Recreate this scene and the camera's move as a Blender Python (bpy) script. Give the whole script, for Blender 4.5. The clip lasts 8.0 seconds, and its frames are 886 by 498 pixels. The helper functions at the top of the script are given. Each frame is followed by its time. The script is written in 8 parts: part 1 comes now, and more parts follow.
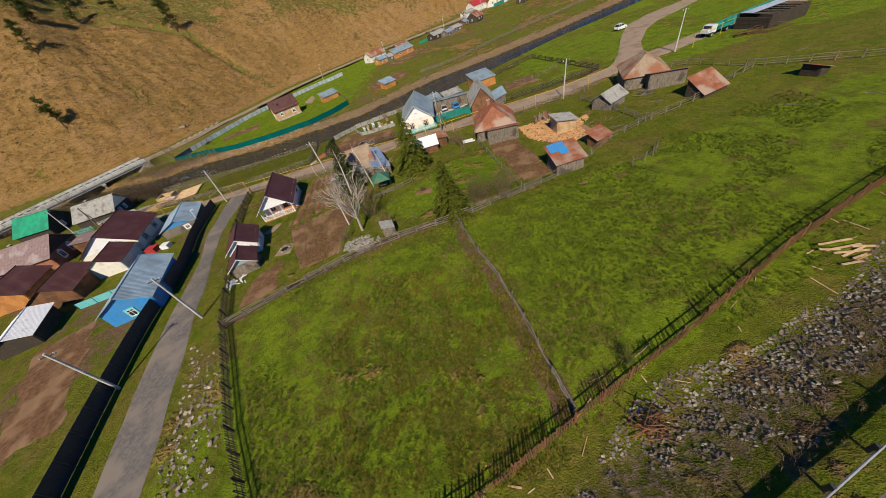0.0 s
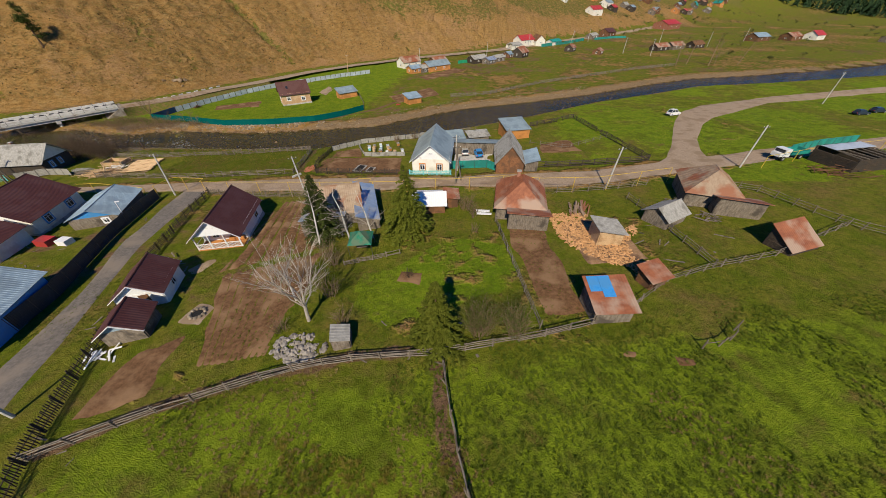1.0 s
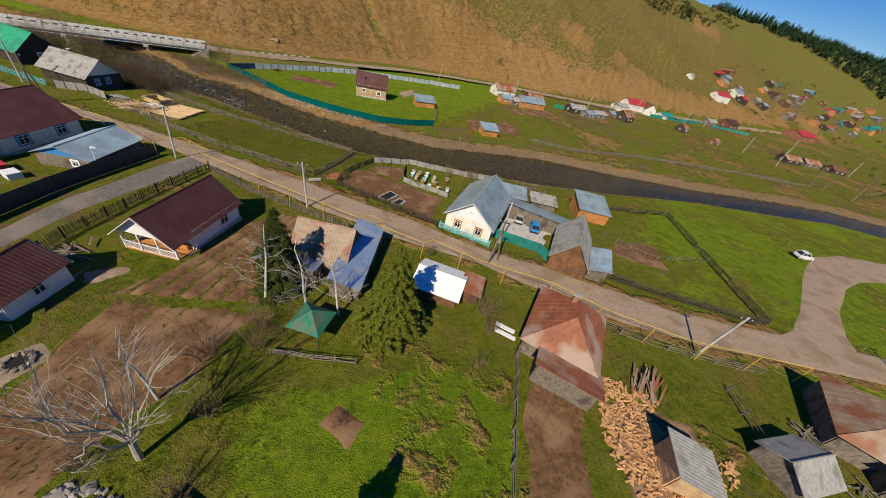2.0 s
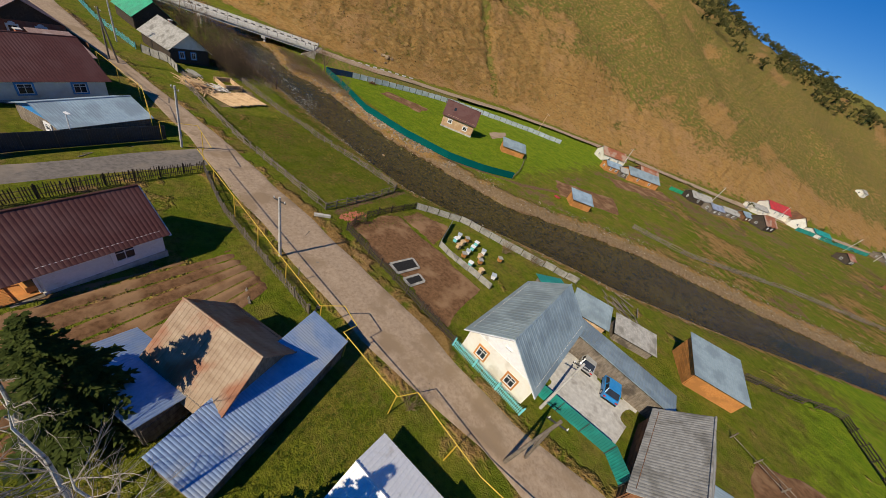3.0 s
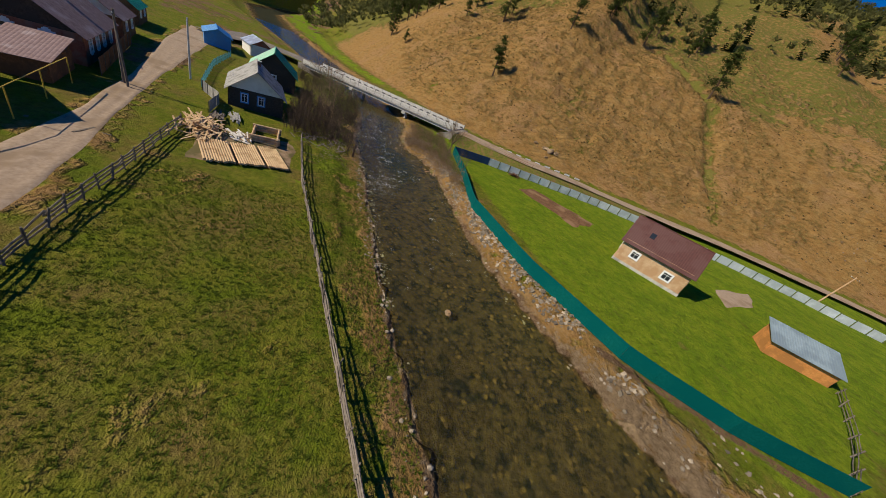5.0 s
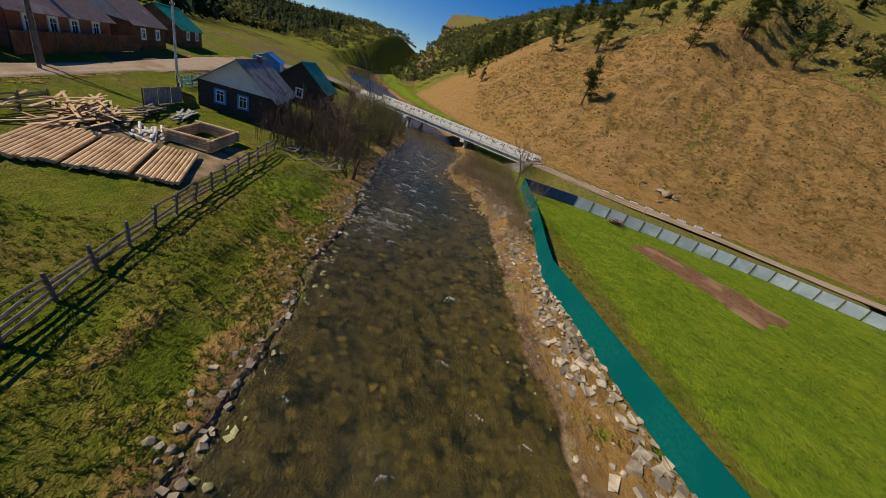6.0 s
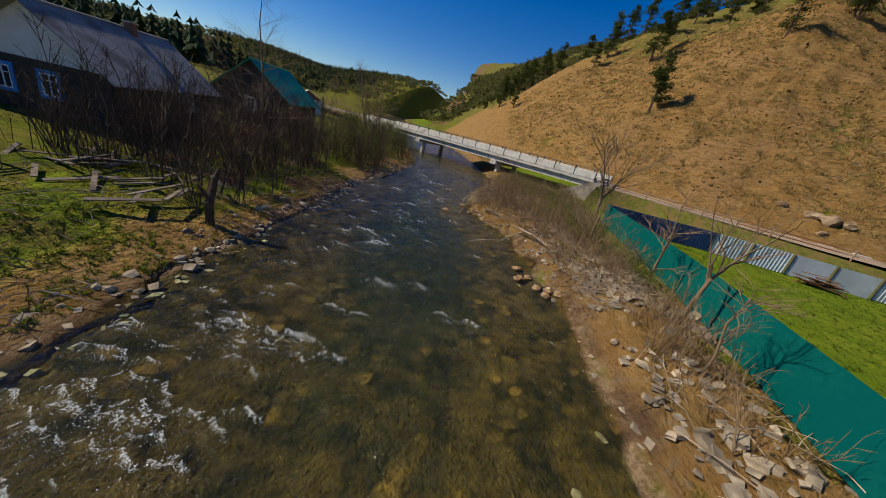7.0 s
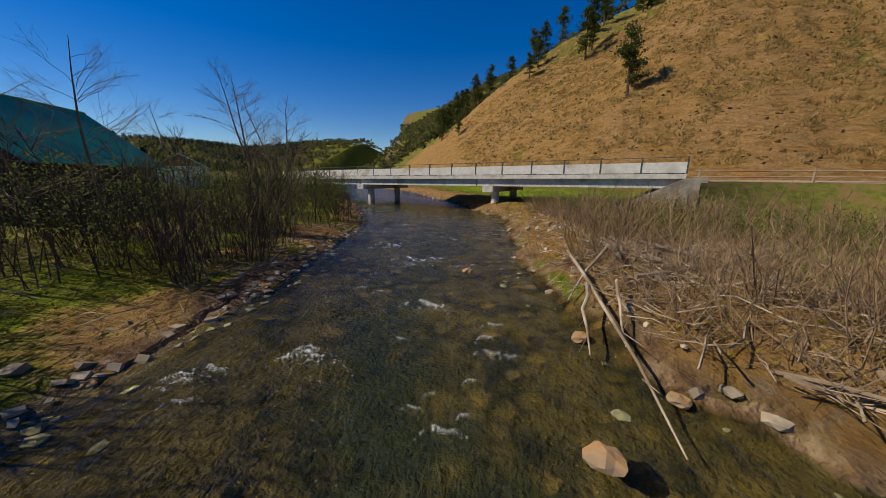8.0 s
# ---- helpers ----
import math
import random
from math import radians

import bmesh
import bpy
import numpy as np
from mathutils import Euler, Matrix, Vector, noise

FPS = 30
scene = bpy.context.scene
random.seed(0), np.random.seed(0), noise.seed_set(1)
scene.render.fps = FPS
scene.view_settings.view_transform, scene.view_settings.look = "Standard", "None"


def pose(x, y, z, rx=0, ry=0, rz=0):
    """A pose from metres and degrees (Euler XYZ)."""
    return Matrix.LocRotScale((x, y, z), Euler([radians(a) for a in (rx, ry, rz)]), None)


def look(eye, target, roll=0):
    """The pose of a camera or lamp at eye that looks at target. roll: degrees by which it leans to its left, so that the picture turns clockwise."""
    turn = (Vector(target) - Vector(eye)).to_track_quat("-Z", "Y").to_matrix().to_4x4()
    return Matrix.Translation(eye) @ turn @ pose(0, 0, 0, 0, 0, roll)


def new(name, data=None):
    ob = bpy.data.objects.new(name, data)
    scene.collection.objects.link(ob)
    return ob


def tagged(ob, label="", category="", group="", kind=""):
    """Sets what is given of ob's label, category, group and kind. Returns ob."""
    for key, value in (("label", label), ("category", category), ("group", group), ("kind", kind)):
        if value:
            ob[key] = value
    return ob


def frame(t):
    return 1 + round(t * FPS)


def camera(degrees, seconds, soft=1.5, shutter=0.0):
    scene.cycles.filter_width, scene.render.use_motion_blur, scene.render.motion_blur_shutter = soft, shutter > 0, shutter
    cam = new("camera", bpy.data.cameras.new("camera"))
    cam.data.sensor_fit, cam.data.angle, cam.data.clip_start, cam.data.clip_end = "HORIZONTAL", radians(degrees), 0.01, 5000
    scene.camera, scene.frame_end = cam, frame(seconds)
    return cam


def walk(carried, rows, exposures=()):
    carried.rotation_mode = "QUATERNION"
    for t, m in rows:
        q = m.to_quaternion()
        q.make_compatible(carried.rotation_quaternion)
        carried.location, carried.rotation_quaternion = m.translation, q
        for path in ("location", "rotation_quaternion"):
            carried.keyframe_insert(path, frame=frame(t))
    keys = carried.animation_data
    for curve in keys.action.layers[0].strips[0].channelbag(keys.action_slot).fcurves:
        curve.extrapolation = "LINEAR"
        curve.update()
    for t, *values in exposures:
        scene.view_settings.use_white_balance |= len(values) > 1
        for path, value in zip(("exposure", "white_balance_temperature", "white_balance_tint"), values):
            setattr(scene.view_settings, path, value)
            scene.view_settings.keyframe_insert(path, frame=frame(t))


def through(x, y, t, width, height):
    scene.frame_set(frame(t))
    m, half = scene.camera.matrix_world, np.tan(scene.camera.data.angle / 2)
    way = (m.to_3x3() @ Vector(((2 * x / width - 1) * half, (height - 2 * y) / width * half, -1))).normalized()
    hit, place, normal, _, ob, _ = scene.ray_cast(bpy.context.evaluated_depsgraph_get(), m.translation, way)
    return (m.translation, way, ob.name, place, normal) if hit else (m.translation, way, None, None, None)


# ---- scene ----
cam = camera(109.7, 8.0, soft=0.85)
PATH = [
    (0, (-0.303, -1.583, 45.238), (-0.597, -0.083, 43.949), -17.6),
    (0.5, (-1.098, 7.046, 45.865), (-1.309, 8.567, 44.584), -9.6),
    (1, (-1.321, 16.332, 46.375), (-1.535, 17.877, 45.123), -0.8),
    (1.2, (-1.5, 19.951, 46.549), (-1.738, 21.499, 45.305), 2.9),
    (2.3, (-3.619, 40.113, 45.237), (-4.18, 41.626, 44.055), 18.7),
    (2.5, (-4.752, 43.932, 44.992), (-5.394, 45.417, 43.816), 20.6),
    (3, (-9.171, 54.43, 43.185), (-10.036, 55.821, 42.038), 23.8),
    (3.5, (-14.765, 63.558, 41.532), (-15.832, 64.827, 40.414), 24.8),
    (4, (-22.728, 72.741, 39.267), (-23.998, 73.849, 38.19), 24.5),
    (4.5, (-31.332, 80.245, 36.449), (-32.764, 81.185, 35.416), 23.8),
    (5, (-41.869, 87.179, 32.757), (-43.462, 87.891, 31.777), 22.6),
    (5.2, (-45.906, 89.564, 31.369), (-47.552, 90.168, 30.407), 22.1),
    (6.3, (-68.149, 98.278, 24.283), (-69.957, 98.386, 23.436), 18.4),
    (6.5, (-72.318, 98.977, 23.271), (-74.141, 99.021, 22.448), 17.6),
    (7, (-82.905, 99.19, 20.817), (-84.767, 99.117, 20.09), 13.9),
    (7.5, (-92.677, 97.779, 18.959), (-94.586, 97.714, 18.365), 8.1),
    (8, (-103.645, 95.435, 18.271), (-105.59, 95.54, 17.819), 0.4),
]
walk(cam, [(t, look(eye, target, roll)) for t, eye, target, roll in PATH])

# ---------------------------------------------------------------- light
SUN_EL, SUN_AZ = 42.0, 181.0          # degrees; azimuth clockwise from +y


def sun_way():
    e, a = radians(SUN_EL), radians(SUN_AZ)
    return Vector((math.sin(a) * math.cos(e), math.cos(a) * math.cos(e), math.sin(e)))


world = bpy.data.worlds.new("sky")
scene.world = world
world.use_nodes = True
wn = world.node_tree
sky = wn.nodes.new("ShaderNodeTexSky")
sky.sky_type = "NISHITA"
sky.sun_disc = False
sky.sun_elevation = radians(SUN_EL)
sky.sun_rotation = radians(SUN_AZ)
sky.air_density, sky.dust_density, sky.ozone_density = 1.0, 0.0, 4.0
tone = wn.nodes.new("ShaderNodeHueSaturation")
tone.inputs["Hue"].default_value, tone.inputs["Saturation"].default_value = 0.515, 1.45
wn.links.new(sky.outputs[0], tone.inputs["Color"])
wn.links.new(tone.outputs[0], wn.nodes["Background"].inputs[0])
wn.nodes["Background"].inputs[1].default_value = 0.088
lamp = bpy.data.lights.new("sun", "SUN")
lamp.energy, lamp.angle, lamp.color = 5.0, radians(0.5), (1.0, 0.885, 0.69)
sun = new("sun", lamp)
sun.matrix_world = look((0, 0, 200), Vector((0, 0, 200)) - sun_way())

# ---------------------------------------------------------------- materials


def col(c):
    return (c[0], c[1], c[2], 1.0)


def mat(name, a, b, scale=3.0, rough=0.85, metal=0.0, bump=0.3, third=None, scale2=0.35, cover=0.5, stretch=None, spread=0.0, fine=0.02):
    """Two-scale noise paint: a and b mixed by fine noise, third laid over in larger stains; spread: change from piece to piece."""
    m = bpy.data.materials.new(name)
    m.use_nodes = True
    nt = m.node_tree
    n, l = nt.nodes, nt.links
    bs = n["Principled BSDF"]
    tc = n.new("ShaderNodeTexCoord")
    src = tc.outputs["Object"]
    if stretch:
        mp = n.new("ShaderNodeMapping")
        mp.inputs["Scale"].default_value = stretch
        l.new(src, mp.inputs[0])
        src = mp.outputs[0]
    n1 = n.new("ShaderNodeTexNoise")
    n1.inputs["Scale"].default_value = scale
    n1.inputs["Detail"].default_value = 6
    n1.inputs["Roughness"].default_value = 0.65
    l.new(src, n1.inputs["Vector"])
    r1 = n.new("ShaderNodeValToRGB")
    r1.color_ramp.elements[0].position, r1.color_ramp.elements[1].position = 0.35, 0.65
    r1.color_ramp.elements[0].color, r1.color_ramp.elements[1].color = col(a), col(b)
    l.new(n1.outputs[0], r1.inputs[0])
    out = r1.outputs[0]
    if third:
        n2 = n.new("ShaderNodeTexNoise")
        n2.inputs["Scale"].default_value = scale2
        n2.inputs["Detail"].default_value = 5
        l.new(tc.outputs["Object"], n2.inputs["Vector"])
        r2 = n.new("ShaderNodeValToRGB")
        r2.color_ramp.elements[0].position, r2.color_ramp.elements[1].position = cover - 0.06, cover + 0.06
        l.new(n2.outputs[0], r2.inputs[0])
        mx = n.new("ShaderNodeMix")
        mx.data_type = "RGBA"
        l.new(r2.outputs[0], mx.inputs["Factor"])
        l.new(out, mx.inputs["A"])
        mx.inputs["B"].default_value = col(third)
        out = mx.outputs["Result"]
    if spread:
        oi = n.new("ShaderNodeObjectInfo")
        gi = n.new("ShaderNodeNewGeometry")
        ad = n.new("ShaderNodeMath")
        ad.operation = "ADD"
        l.new(oi.outputs["Random"], ad.inputs[0])
        l.new(gi.outputs["Random Per Island"], ad.inputs[1])
        mr = n.new("ShaderNodeMapRange")
        mr.inputs["From Max"].default_value = 2.0
        mr.inputs["To Min"].default_value, mr.inputs["To Max"].default_value = 1 - spread, 1 + spread
        l.new(ad.outputs[0], mr.inputs["Value"])
        hs = n.new("ShaderNodeHueSaturation")
        l.new(mr.outputs[0], hs.inputs["Value"])
        l.new(out, hs.inputs["Color"])
        out = hs.outputs[0]
    l.new(out, bs.inputs["Base Color"])
    bs.inputs["Roughness"].default_value = rough
    bs.inputs["Metallic"].default_value = metal
    if rough >= 0.75:
        bs.inputs["Specular IOR Level"].default_value = 0.12
    if bump:
        bp = n.new("ShaderNodeBump")
        bp.inputs["Strength"].default_value = bump
        bp.inputs["Distance"].default_value = fine
        l.new(n1.outputs[0], bp.inputs["Height"])
        l.new(bp.outputs[0], bs.inputs["Normal"])
    return m


def leaf(m, through=0.4):
    """Lets light through thin blades, needles and leaves."""
    n, l = m.node_tree.nodes, m.node_tree.links
    bs, out = n["Principled BSDF"], n["Material Output"]
    bs.inputs["Specular IOR Level"].default_value = 0.05
    tr, mx = n.new("ShaderNodeBsdfTranslucent"), n.new("ShaderNodeMixShader")
    l.new(bs.inputs["Base Color"].links[0].from_socket, tr.inputs["Color"])
    mx.inputs[0].default_value = through
    l.new(bs.outputs[0], mx.inputs[1])
    l.new(tr.outputs[0], mx.inputs[2])
    l.new(mx.outputs[0], out.inputs["Surface"])
    return m


def ground_material():
    """Turf, dry grass, bare soil and gravel, laid by the sheet's own masks and broken up by noise."""
    m = bpy.data.materials.new("ground")
    m.use_nodes = True
    nt = m.node_tree
    n, l = nt.nodes, nt.links
    bs = n["Principled BSDF"]
    bs.inputs["Roughness"].default_value = 0.95
    bs.inputs["Specular IOR Level"].default_value = 0.05
    tc = n.new("ShaderNodeTexCoord").outputs["Object"]

    def noise_at(scale, detail=5, rough=0.6):
        t = n.new("ShaderNodeTexNoise")
        t.inputs["Scale"].default_value, t.inputs["Detail"].default_value, t.inputs["Roughness"].default_value = scale, detail, rough
        l.new(tc, t.inputs["Vector"])
        return t.outputs[0]

    def ramp(src, *stops):
        r = n.new("ShaderNodeValToRGB")
        while len(r.color_ramp.elements) < len(stops):
            r.color_ramp.elements.new(0.5)
        for e, (p, c) in zip(r.color_ramp.elements, stops):
            e.position, e.color = p, col(c)
        l.new(src, r.inputs[0])
        return r.outputs[0]

    def mix(f, a, b):
        x = n.new("ShaderNodeMix")
        x.data_type = "RGBA"
        l.new(f, x.inputs["Factor"])
        l.new(a, x.inputs["A"])
        l.new(b, x.inputs["B"])
        return x.outputs["Result"]

    def mask(name, grain):
        at = n.new("ShaderNodeAttribute")
        at.attribute_name = name
        ad = n.new("ShaderNodeMath")
        ad.operation = "MULTIPLY_ADD"
        sub = n.new("ShaderNodeMath")
        sub.operation = "SUBTRACT"
        l.new(grain, sub.inputs[0])
        sub.inputs[1].default_value = 0.5
        l.new(sub.outputs[0], ad.inputs[0])
        ad.inputs[1].default_value = 1.5
        l.new(at.outputs["Fac"], ad.inputs[2])
        r = n.new("ShaderNodeMapRange")
        r.inputs["From Min"].default_value, r.inputs["From Max"].default_value = 0.38, 0.62
        l.new(ad.outputs[0], r.inputs["Value"])
        return r.outputs[0]

    big, mid, fin, tiny = noise_at(0.06), noise_at(0.45), noise_at(2.2, 6, 0.7), noise_at(9.0, 4)
    patchy = ramp(mid, (0.4, (0, 0, 0)), (0.6, (1, 1, 1)))
    turf = mix(patchy, ramp(fin, (0.3, (0.082, 0.112, 0.008)), (0.7, (0.15, 0.18, 0.013))), ramp(fin, (0.3, (0.135, 0.135, 0.013)), (0.7, (0.21, 0.207, 0.026))))
    straw = ramp(fin, (0.3, (0.13, 0.083, 0.025)), (0.7, (0.26, 0.175, 0.06)))
    turf = mix(ramp(noise_at(0.17, 8, 0.75), (0.47, (0, 0, 0)), (0.66, (0.8, 0.8, 0.8))), turf, straw)
    lush = mix(patchy, ramp(fin, (0.3, (0.1, 0.165, 0.007)), (0.7, (0.165, 0.245, 0.013))), ramp(fin, (0.3, (0.145, 0.2, 0.009)), (0.7, (0.235, 0.285, 0.02))))
    clods = noise_at(0.9, 9, 0.75)
    turf = mix(mask("lush", mid), turf, lush)
    hollow = ramp(noise_at(1.5, 9, 0.78), (0.34, (0.62, 0.62, 0.62)), (0.5, (0, 0, 0)))
    turf = mix(hollow, turf, ramp(fin, (0.3, (0.028, 0.042, 0.005)), (0.7, (0.075, 0.085, 0.012))))
    dry = mix(patchy, ramp(fin, (0.3, (0.25, 0.134, 0.04)), (0.7, (0.41, 0.233, 0.078))), ramp(fin, (0.3, (0.28, 0.167, 0.053)), (0.7, (0.44, 0.272, 0.1))))
    lay = n.new("ShaderNodeMapping")
    lay.inputs["Scale"].default_value = (0.45, 0.45, 1.5)
    l.new(tc, lay.inputs[0])
    led = n.new("ShaderNodeTexNoise")
    led.inputs["Scale"].default_value, led.inputs["Detail"].default_value, led.inputs["Roughness"].default_value, led.inputs["Distortion"].default_value = 1.0, 9, 0.72, 0.5
    l.new(lay.outputs[0], led.inputs["Vector"])
    ledges = led.outputs[0]
    # shade in the pits between ledges, put into the dry grass colour
    dry = mix(ramp(ledges, (0.34, (0.65, 0.65, 0.65)), (0.5, (0, 0, 0))), dry, ramp(fin, (0.3, (0.06, 0.04, 0.013)), (0.7, (0.14, 0.095, 0.03))))
    dry = mix(ramp(noise_at(0.3, 8, 0.72), (0.54, (0, 0, 0)), (0.72, (0.7, 0.7, 0.7))), dry, ramp(fin, (0.3, (0.26, 0.17, 0.075)), (0.7, (0.4, 0.28, 0.14))))
    bare = ramp(fin, (0.3, (0.27, 0.145, 0.058)), (0.7, (0.44, 0.27, 0.13)))
    dry = mix(ramp(noise_at(0.055, 7, 0.62), (0.5, (0, 0, 0)), (0.6, (0.75, 0.75, 0.75))), dry, mix(ramp(ledges, (0.4, (0, 0, 0)), (0.55, (1, 1, 1))), dry, bare))
    soil = ramp(fin, (0.3, (0.12, 0.07, 0.037)), (0.7, (0.24, 0.15, 0.085)))
    stone = ramp(fin, (0.3, (0.15, 0.1, 0.055)), (0.7, (0.33, 0.235, 0.135)))
    olive = ramp(fin, (0.3, (0.1, 0.088, 0.022)), (0.7, (0.21, 0.175, 0.055)))
    thin = n.new("ShaderNodeMath")
    thin.operation = "MULTIPLY"
    l.new(mask("hill", mid), thin.inputs[0])
    thin.inputs[1].default_value = 0.6
    turf = mix(thin.outputs[0], turf, olive)
    c = mix(mask("dry", mid), turf, dry)
    c = mix(mask("soil", mid), c, soil)
    c = mix(mask("gravel", fin), c, stone)
    cob = n.new("ShaderNodeTexVoronoi")
    cob.inputs["Scale"].default_value, cob.inputs["Randomness"].default_value = 2.9, 1.0
    warp = n.new("ShaderNodeMix")
    warp.data_type = "VECTOR"
    warp.inputs["Factor"].default_value = 0.16
    spin = n.new("ShaderNodeTexNoise")
    spin.inputs["Scale"].default_value = 1.6
    l.new(tc, spin.inputs["Vector"])
    l.new(tc, warp.inputs["A"])
    l.new(spin.outputs["Color"], warp.inputs["B"])
    l.new(warp.outputs["Result"], cob.inputs["Vector"])
    pick = n.new("ShaderNodeSeparateColor")
    l.new(cob.outputs["Color"], pick.inputs[0])
    cobbles = ramp(pick.outputs[0], (0.0, (0.018, 0.015, 0.006)), (0.45, (0.058, 0.042, 0.014)), (0.8, (0.11, 0.07, 0.02)), (1.0, (0.24, 0.14, 0.034)))
    gap = ramp(cob.outputs["Distance"], (0.3, (0, 0, 0)), (0.75, (0.85, 0.85, 0.85)))
    cobbles = mix(gap, cobbles, ramp(fin, (0.3, (0.012, 0.011, 0.006)), (0.7, (0.035, 0.03, 0.013))))
    silt = ramp(fin, (0.3, (0.055, 0.038, 0.013)), (0.7, (0.145, 0.093, 0.03)))
    wet = mix(ramp(noise_at(0.8, 6, 0.65), (0.42, (0, 0, 0)), (0.6, (1, 1, 1))), cobbles, silt)
    # bed darkened mid-channel: light lost in deep water, put into its colour
    deep_dark = ramp(fin, (0.3, (0.013, 0.017, 0.01)), (0.7, (0.042, 0.044, 0.021)))
    wet = mix(mask("lush", clods), wet, mix(ramp(clods, (0.5, (0, 0, 0)), (0.68, (0.6, 0.6, 0.6))), deep_dark, wet))
    c = mix(mask("wet", mid), c, wet)
    l.new(c, bs.inputs["Base Color"])
    hm = n.new("ShaderNodeMath")
    hm.operation = "MULTIPLY_ADD"
    l.new(fin, hm.inputs[0])
    hm.inputs[1].default_value = 1.0
    rel = n.new("ShaderNodeMath")
    rel.operation = "MULTIPLY_ADD"
    scaled = n.new("ShaderNodeMath")
    scaled.operation = "MULTIPLY"
    l.new(ledges, scaled.inputs[0])
    l.new(mask("dry", mid), scaled.inputs[1])
    l.new(scaled.outputs[0], rel.inputs[0])
    rel.inputs[1].default_value = 7.0
    l.new(tiny, rel.inputs[2])
    l.new(rel.outputs[0], hm.inputs[2])
    bp = n.new("ShaderNodeBump")
    bp.inputs["Strength"].default_value, bp.inputs["Distance"].default_value = 0.85, 0.24
    l.new(hm.outputs[0], bp.inputs["Height"])
    l.new(bp.outputs[0], bs.inputs["Normal"])
    return m


def water_material():
    """Clear brownish water: a gently waved surface to look through, finer ripples to mirror the sky."""
    m = bpy.data.materials.new("water")
    m.use_nodes = True
    nt = m.node_tree
    n, l = nt.nodes, nt.links
    n.remove(n["Principled BSDF"])
    tc = n.new("ShaderNodeTexCoord").outputs["Object"]
    mp = n.new("ShaderNodeMapping")
    mp.inputs["Scale"].default_value = (0.7, 1.3, 1.0)
    l.new(tc, mp.inputs[0])

    def ripples(scale, detail, warp=0.0):
        t = n.new("ShaderNodeTexNoise")
        t.inputs["Scale"].default_value, t.inputs["Detail"].default_value, t.inputs["Distortion"].default_value = scale, detail, warp
        l.new(mp.outputs[0], t.inputs["Vector"])
        return t.outputs[0]

    def relief(height, strength, distance):
        b = n.new("ShaderNodeBump")
        b.inputs["Strength"].default_value, b.inputs["Distance"].default_value = strength, distance
        l.new(height, b.inputs["Height"])
        return b.outputs[0]

    both = n.new("ShaderNodeMath")
    both.operation = "MULTIPLY_ADD"
    both.inputs[1].default_value = 0.4
    l.new(ripples(5.0, 5, 0.8), both.inputs[0])
    l.new(ripples(1.5, 5, 0.5), both.inputs[2])
    calm, rough = relief(ripples(1.1, 3), 1.0, 0.1), relief(both.outputs[0], 1.0, 0.26)
    see, shine, fr, mx = n.new("ShaderNodeBsdfRefraction"), n.new("ShaderNodeBsdfGlossy"), n.new("ShaderNodeFresnel"), n.new("ShaderNodeMixShader")
    see.inputs["Color"].default_value, see.inputs["IOR"].default_value, see.inputs["Roughness"].default_value = (0.7, 0.82, 0.64, 1), 1.33, 0.0
    shine.inputs["Roughness"].default_value = 0.035
    fr.inputs["IOR"].default_value = 1.45
    l.new(calm, see.inputs["Normal"])
    l.new(rough, shine.inputs["Normal"])
    l.new(calm, fr.inputs["Normal"])
    l.new(fr.outputs[0], mx.inputs[0])
    l.new(see.outputs[0], mx.inputs[1])
    l.new(shine.outputs[0], mx.inputs[2])
    l.new(mx.outputs[0], n["Material Output"].inputs["Surface"])
    return m


GROUND, WATER = ground_material(), water_material()
DIRT = mat("packed dirt", (0.29, 0.21, 0.14), (0.4, 0.305, 0.215), 2.6, 0.95, bump=0.4, third=(0.27, 0.195, 0.125), scale2=0.3, cover=0.56)
ASPHALT = mat("worn asphalt", (0.13, 0.115, 0.1), (0.21, 0.185, 0.16), 2.5, 0.9, bump=0.3, third=(0.24, 0.2, 0.16), scale2=0.25, cover=0.55)
PLOUGHED = mat("ploughed soil", (0.11, 0.056, 0.026), (0.21, 0.115, 0.057), 2.2, 0.95, bump=0.8, third=(0.26, 0.155, 0.082), scale2=0.3, cover=0.55, fine=0.08)
CONCRETE = mat("weathered concrete", (0.42, 0.4, 0.36), (0.58, 0.56, 0.51), 2.0, 0.85, bump=0.2, third=(0.3, 0.28, 0.25), scale2=0.6, cover=0.6)
WHITEWALL = mat("cream plaster", (0.72, 0.68, 0.58), (0.8, 0.77, 0.68), 1.5, 0.8, bump=0.1, third=(0.62, 0.57, 0.47), scale2=0.5, cover=0.62)
WHITE = mat("white paint", (0.76, 0.76, 0.75), (0.84, 0.84, 0.83), 4, 0.5, bump=0.05, third=(0.62, 0.6, 0.56), scale2=0.9, cover=0.64)
MAROON = mat("maroon tile sheet", (0.07, 0.023, 0.017), (0.1, 0.032, 0.023), 3, 0.55, bump=0.1, third=(0.1, 0.04, 0.032), scale2=0.5)
# bare tin; the blue sky it mirrors is put into its colour
TINSKY = mat("tin sheet with painted sky reflection", (0.3, 0.42, 0.6), (0.42, 0.54, 0.7), 2, 0.3, metal=0.5, bump=0.08, third=(0.5, 0.56, 0.62), scale2=0.4, cover=0.58)
GREYBLUE = mat("blue-grey sheet", (0.27, 0.345, 0.365), (0.34, 0.42, 0.44), 2, 0.42, metal=0.2, bump=0.08, third=(0.23, 0.29, 0.31), scale2=0.4)
LIGHTBLUE = mat("pale blue sheet", (0.25, 0.34, 0.41), (0.33, 0.43, 0.49), 2, 0.5, metal=0.1, bump=0.08, third=(0.22, 0.29, 0.34), scale2=0.4)
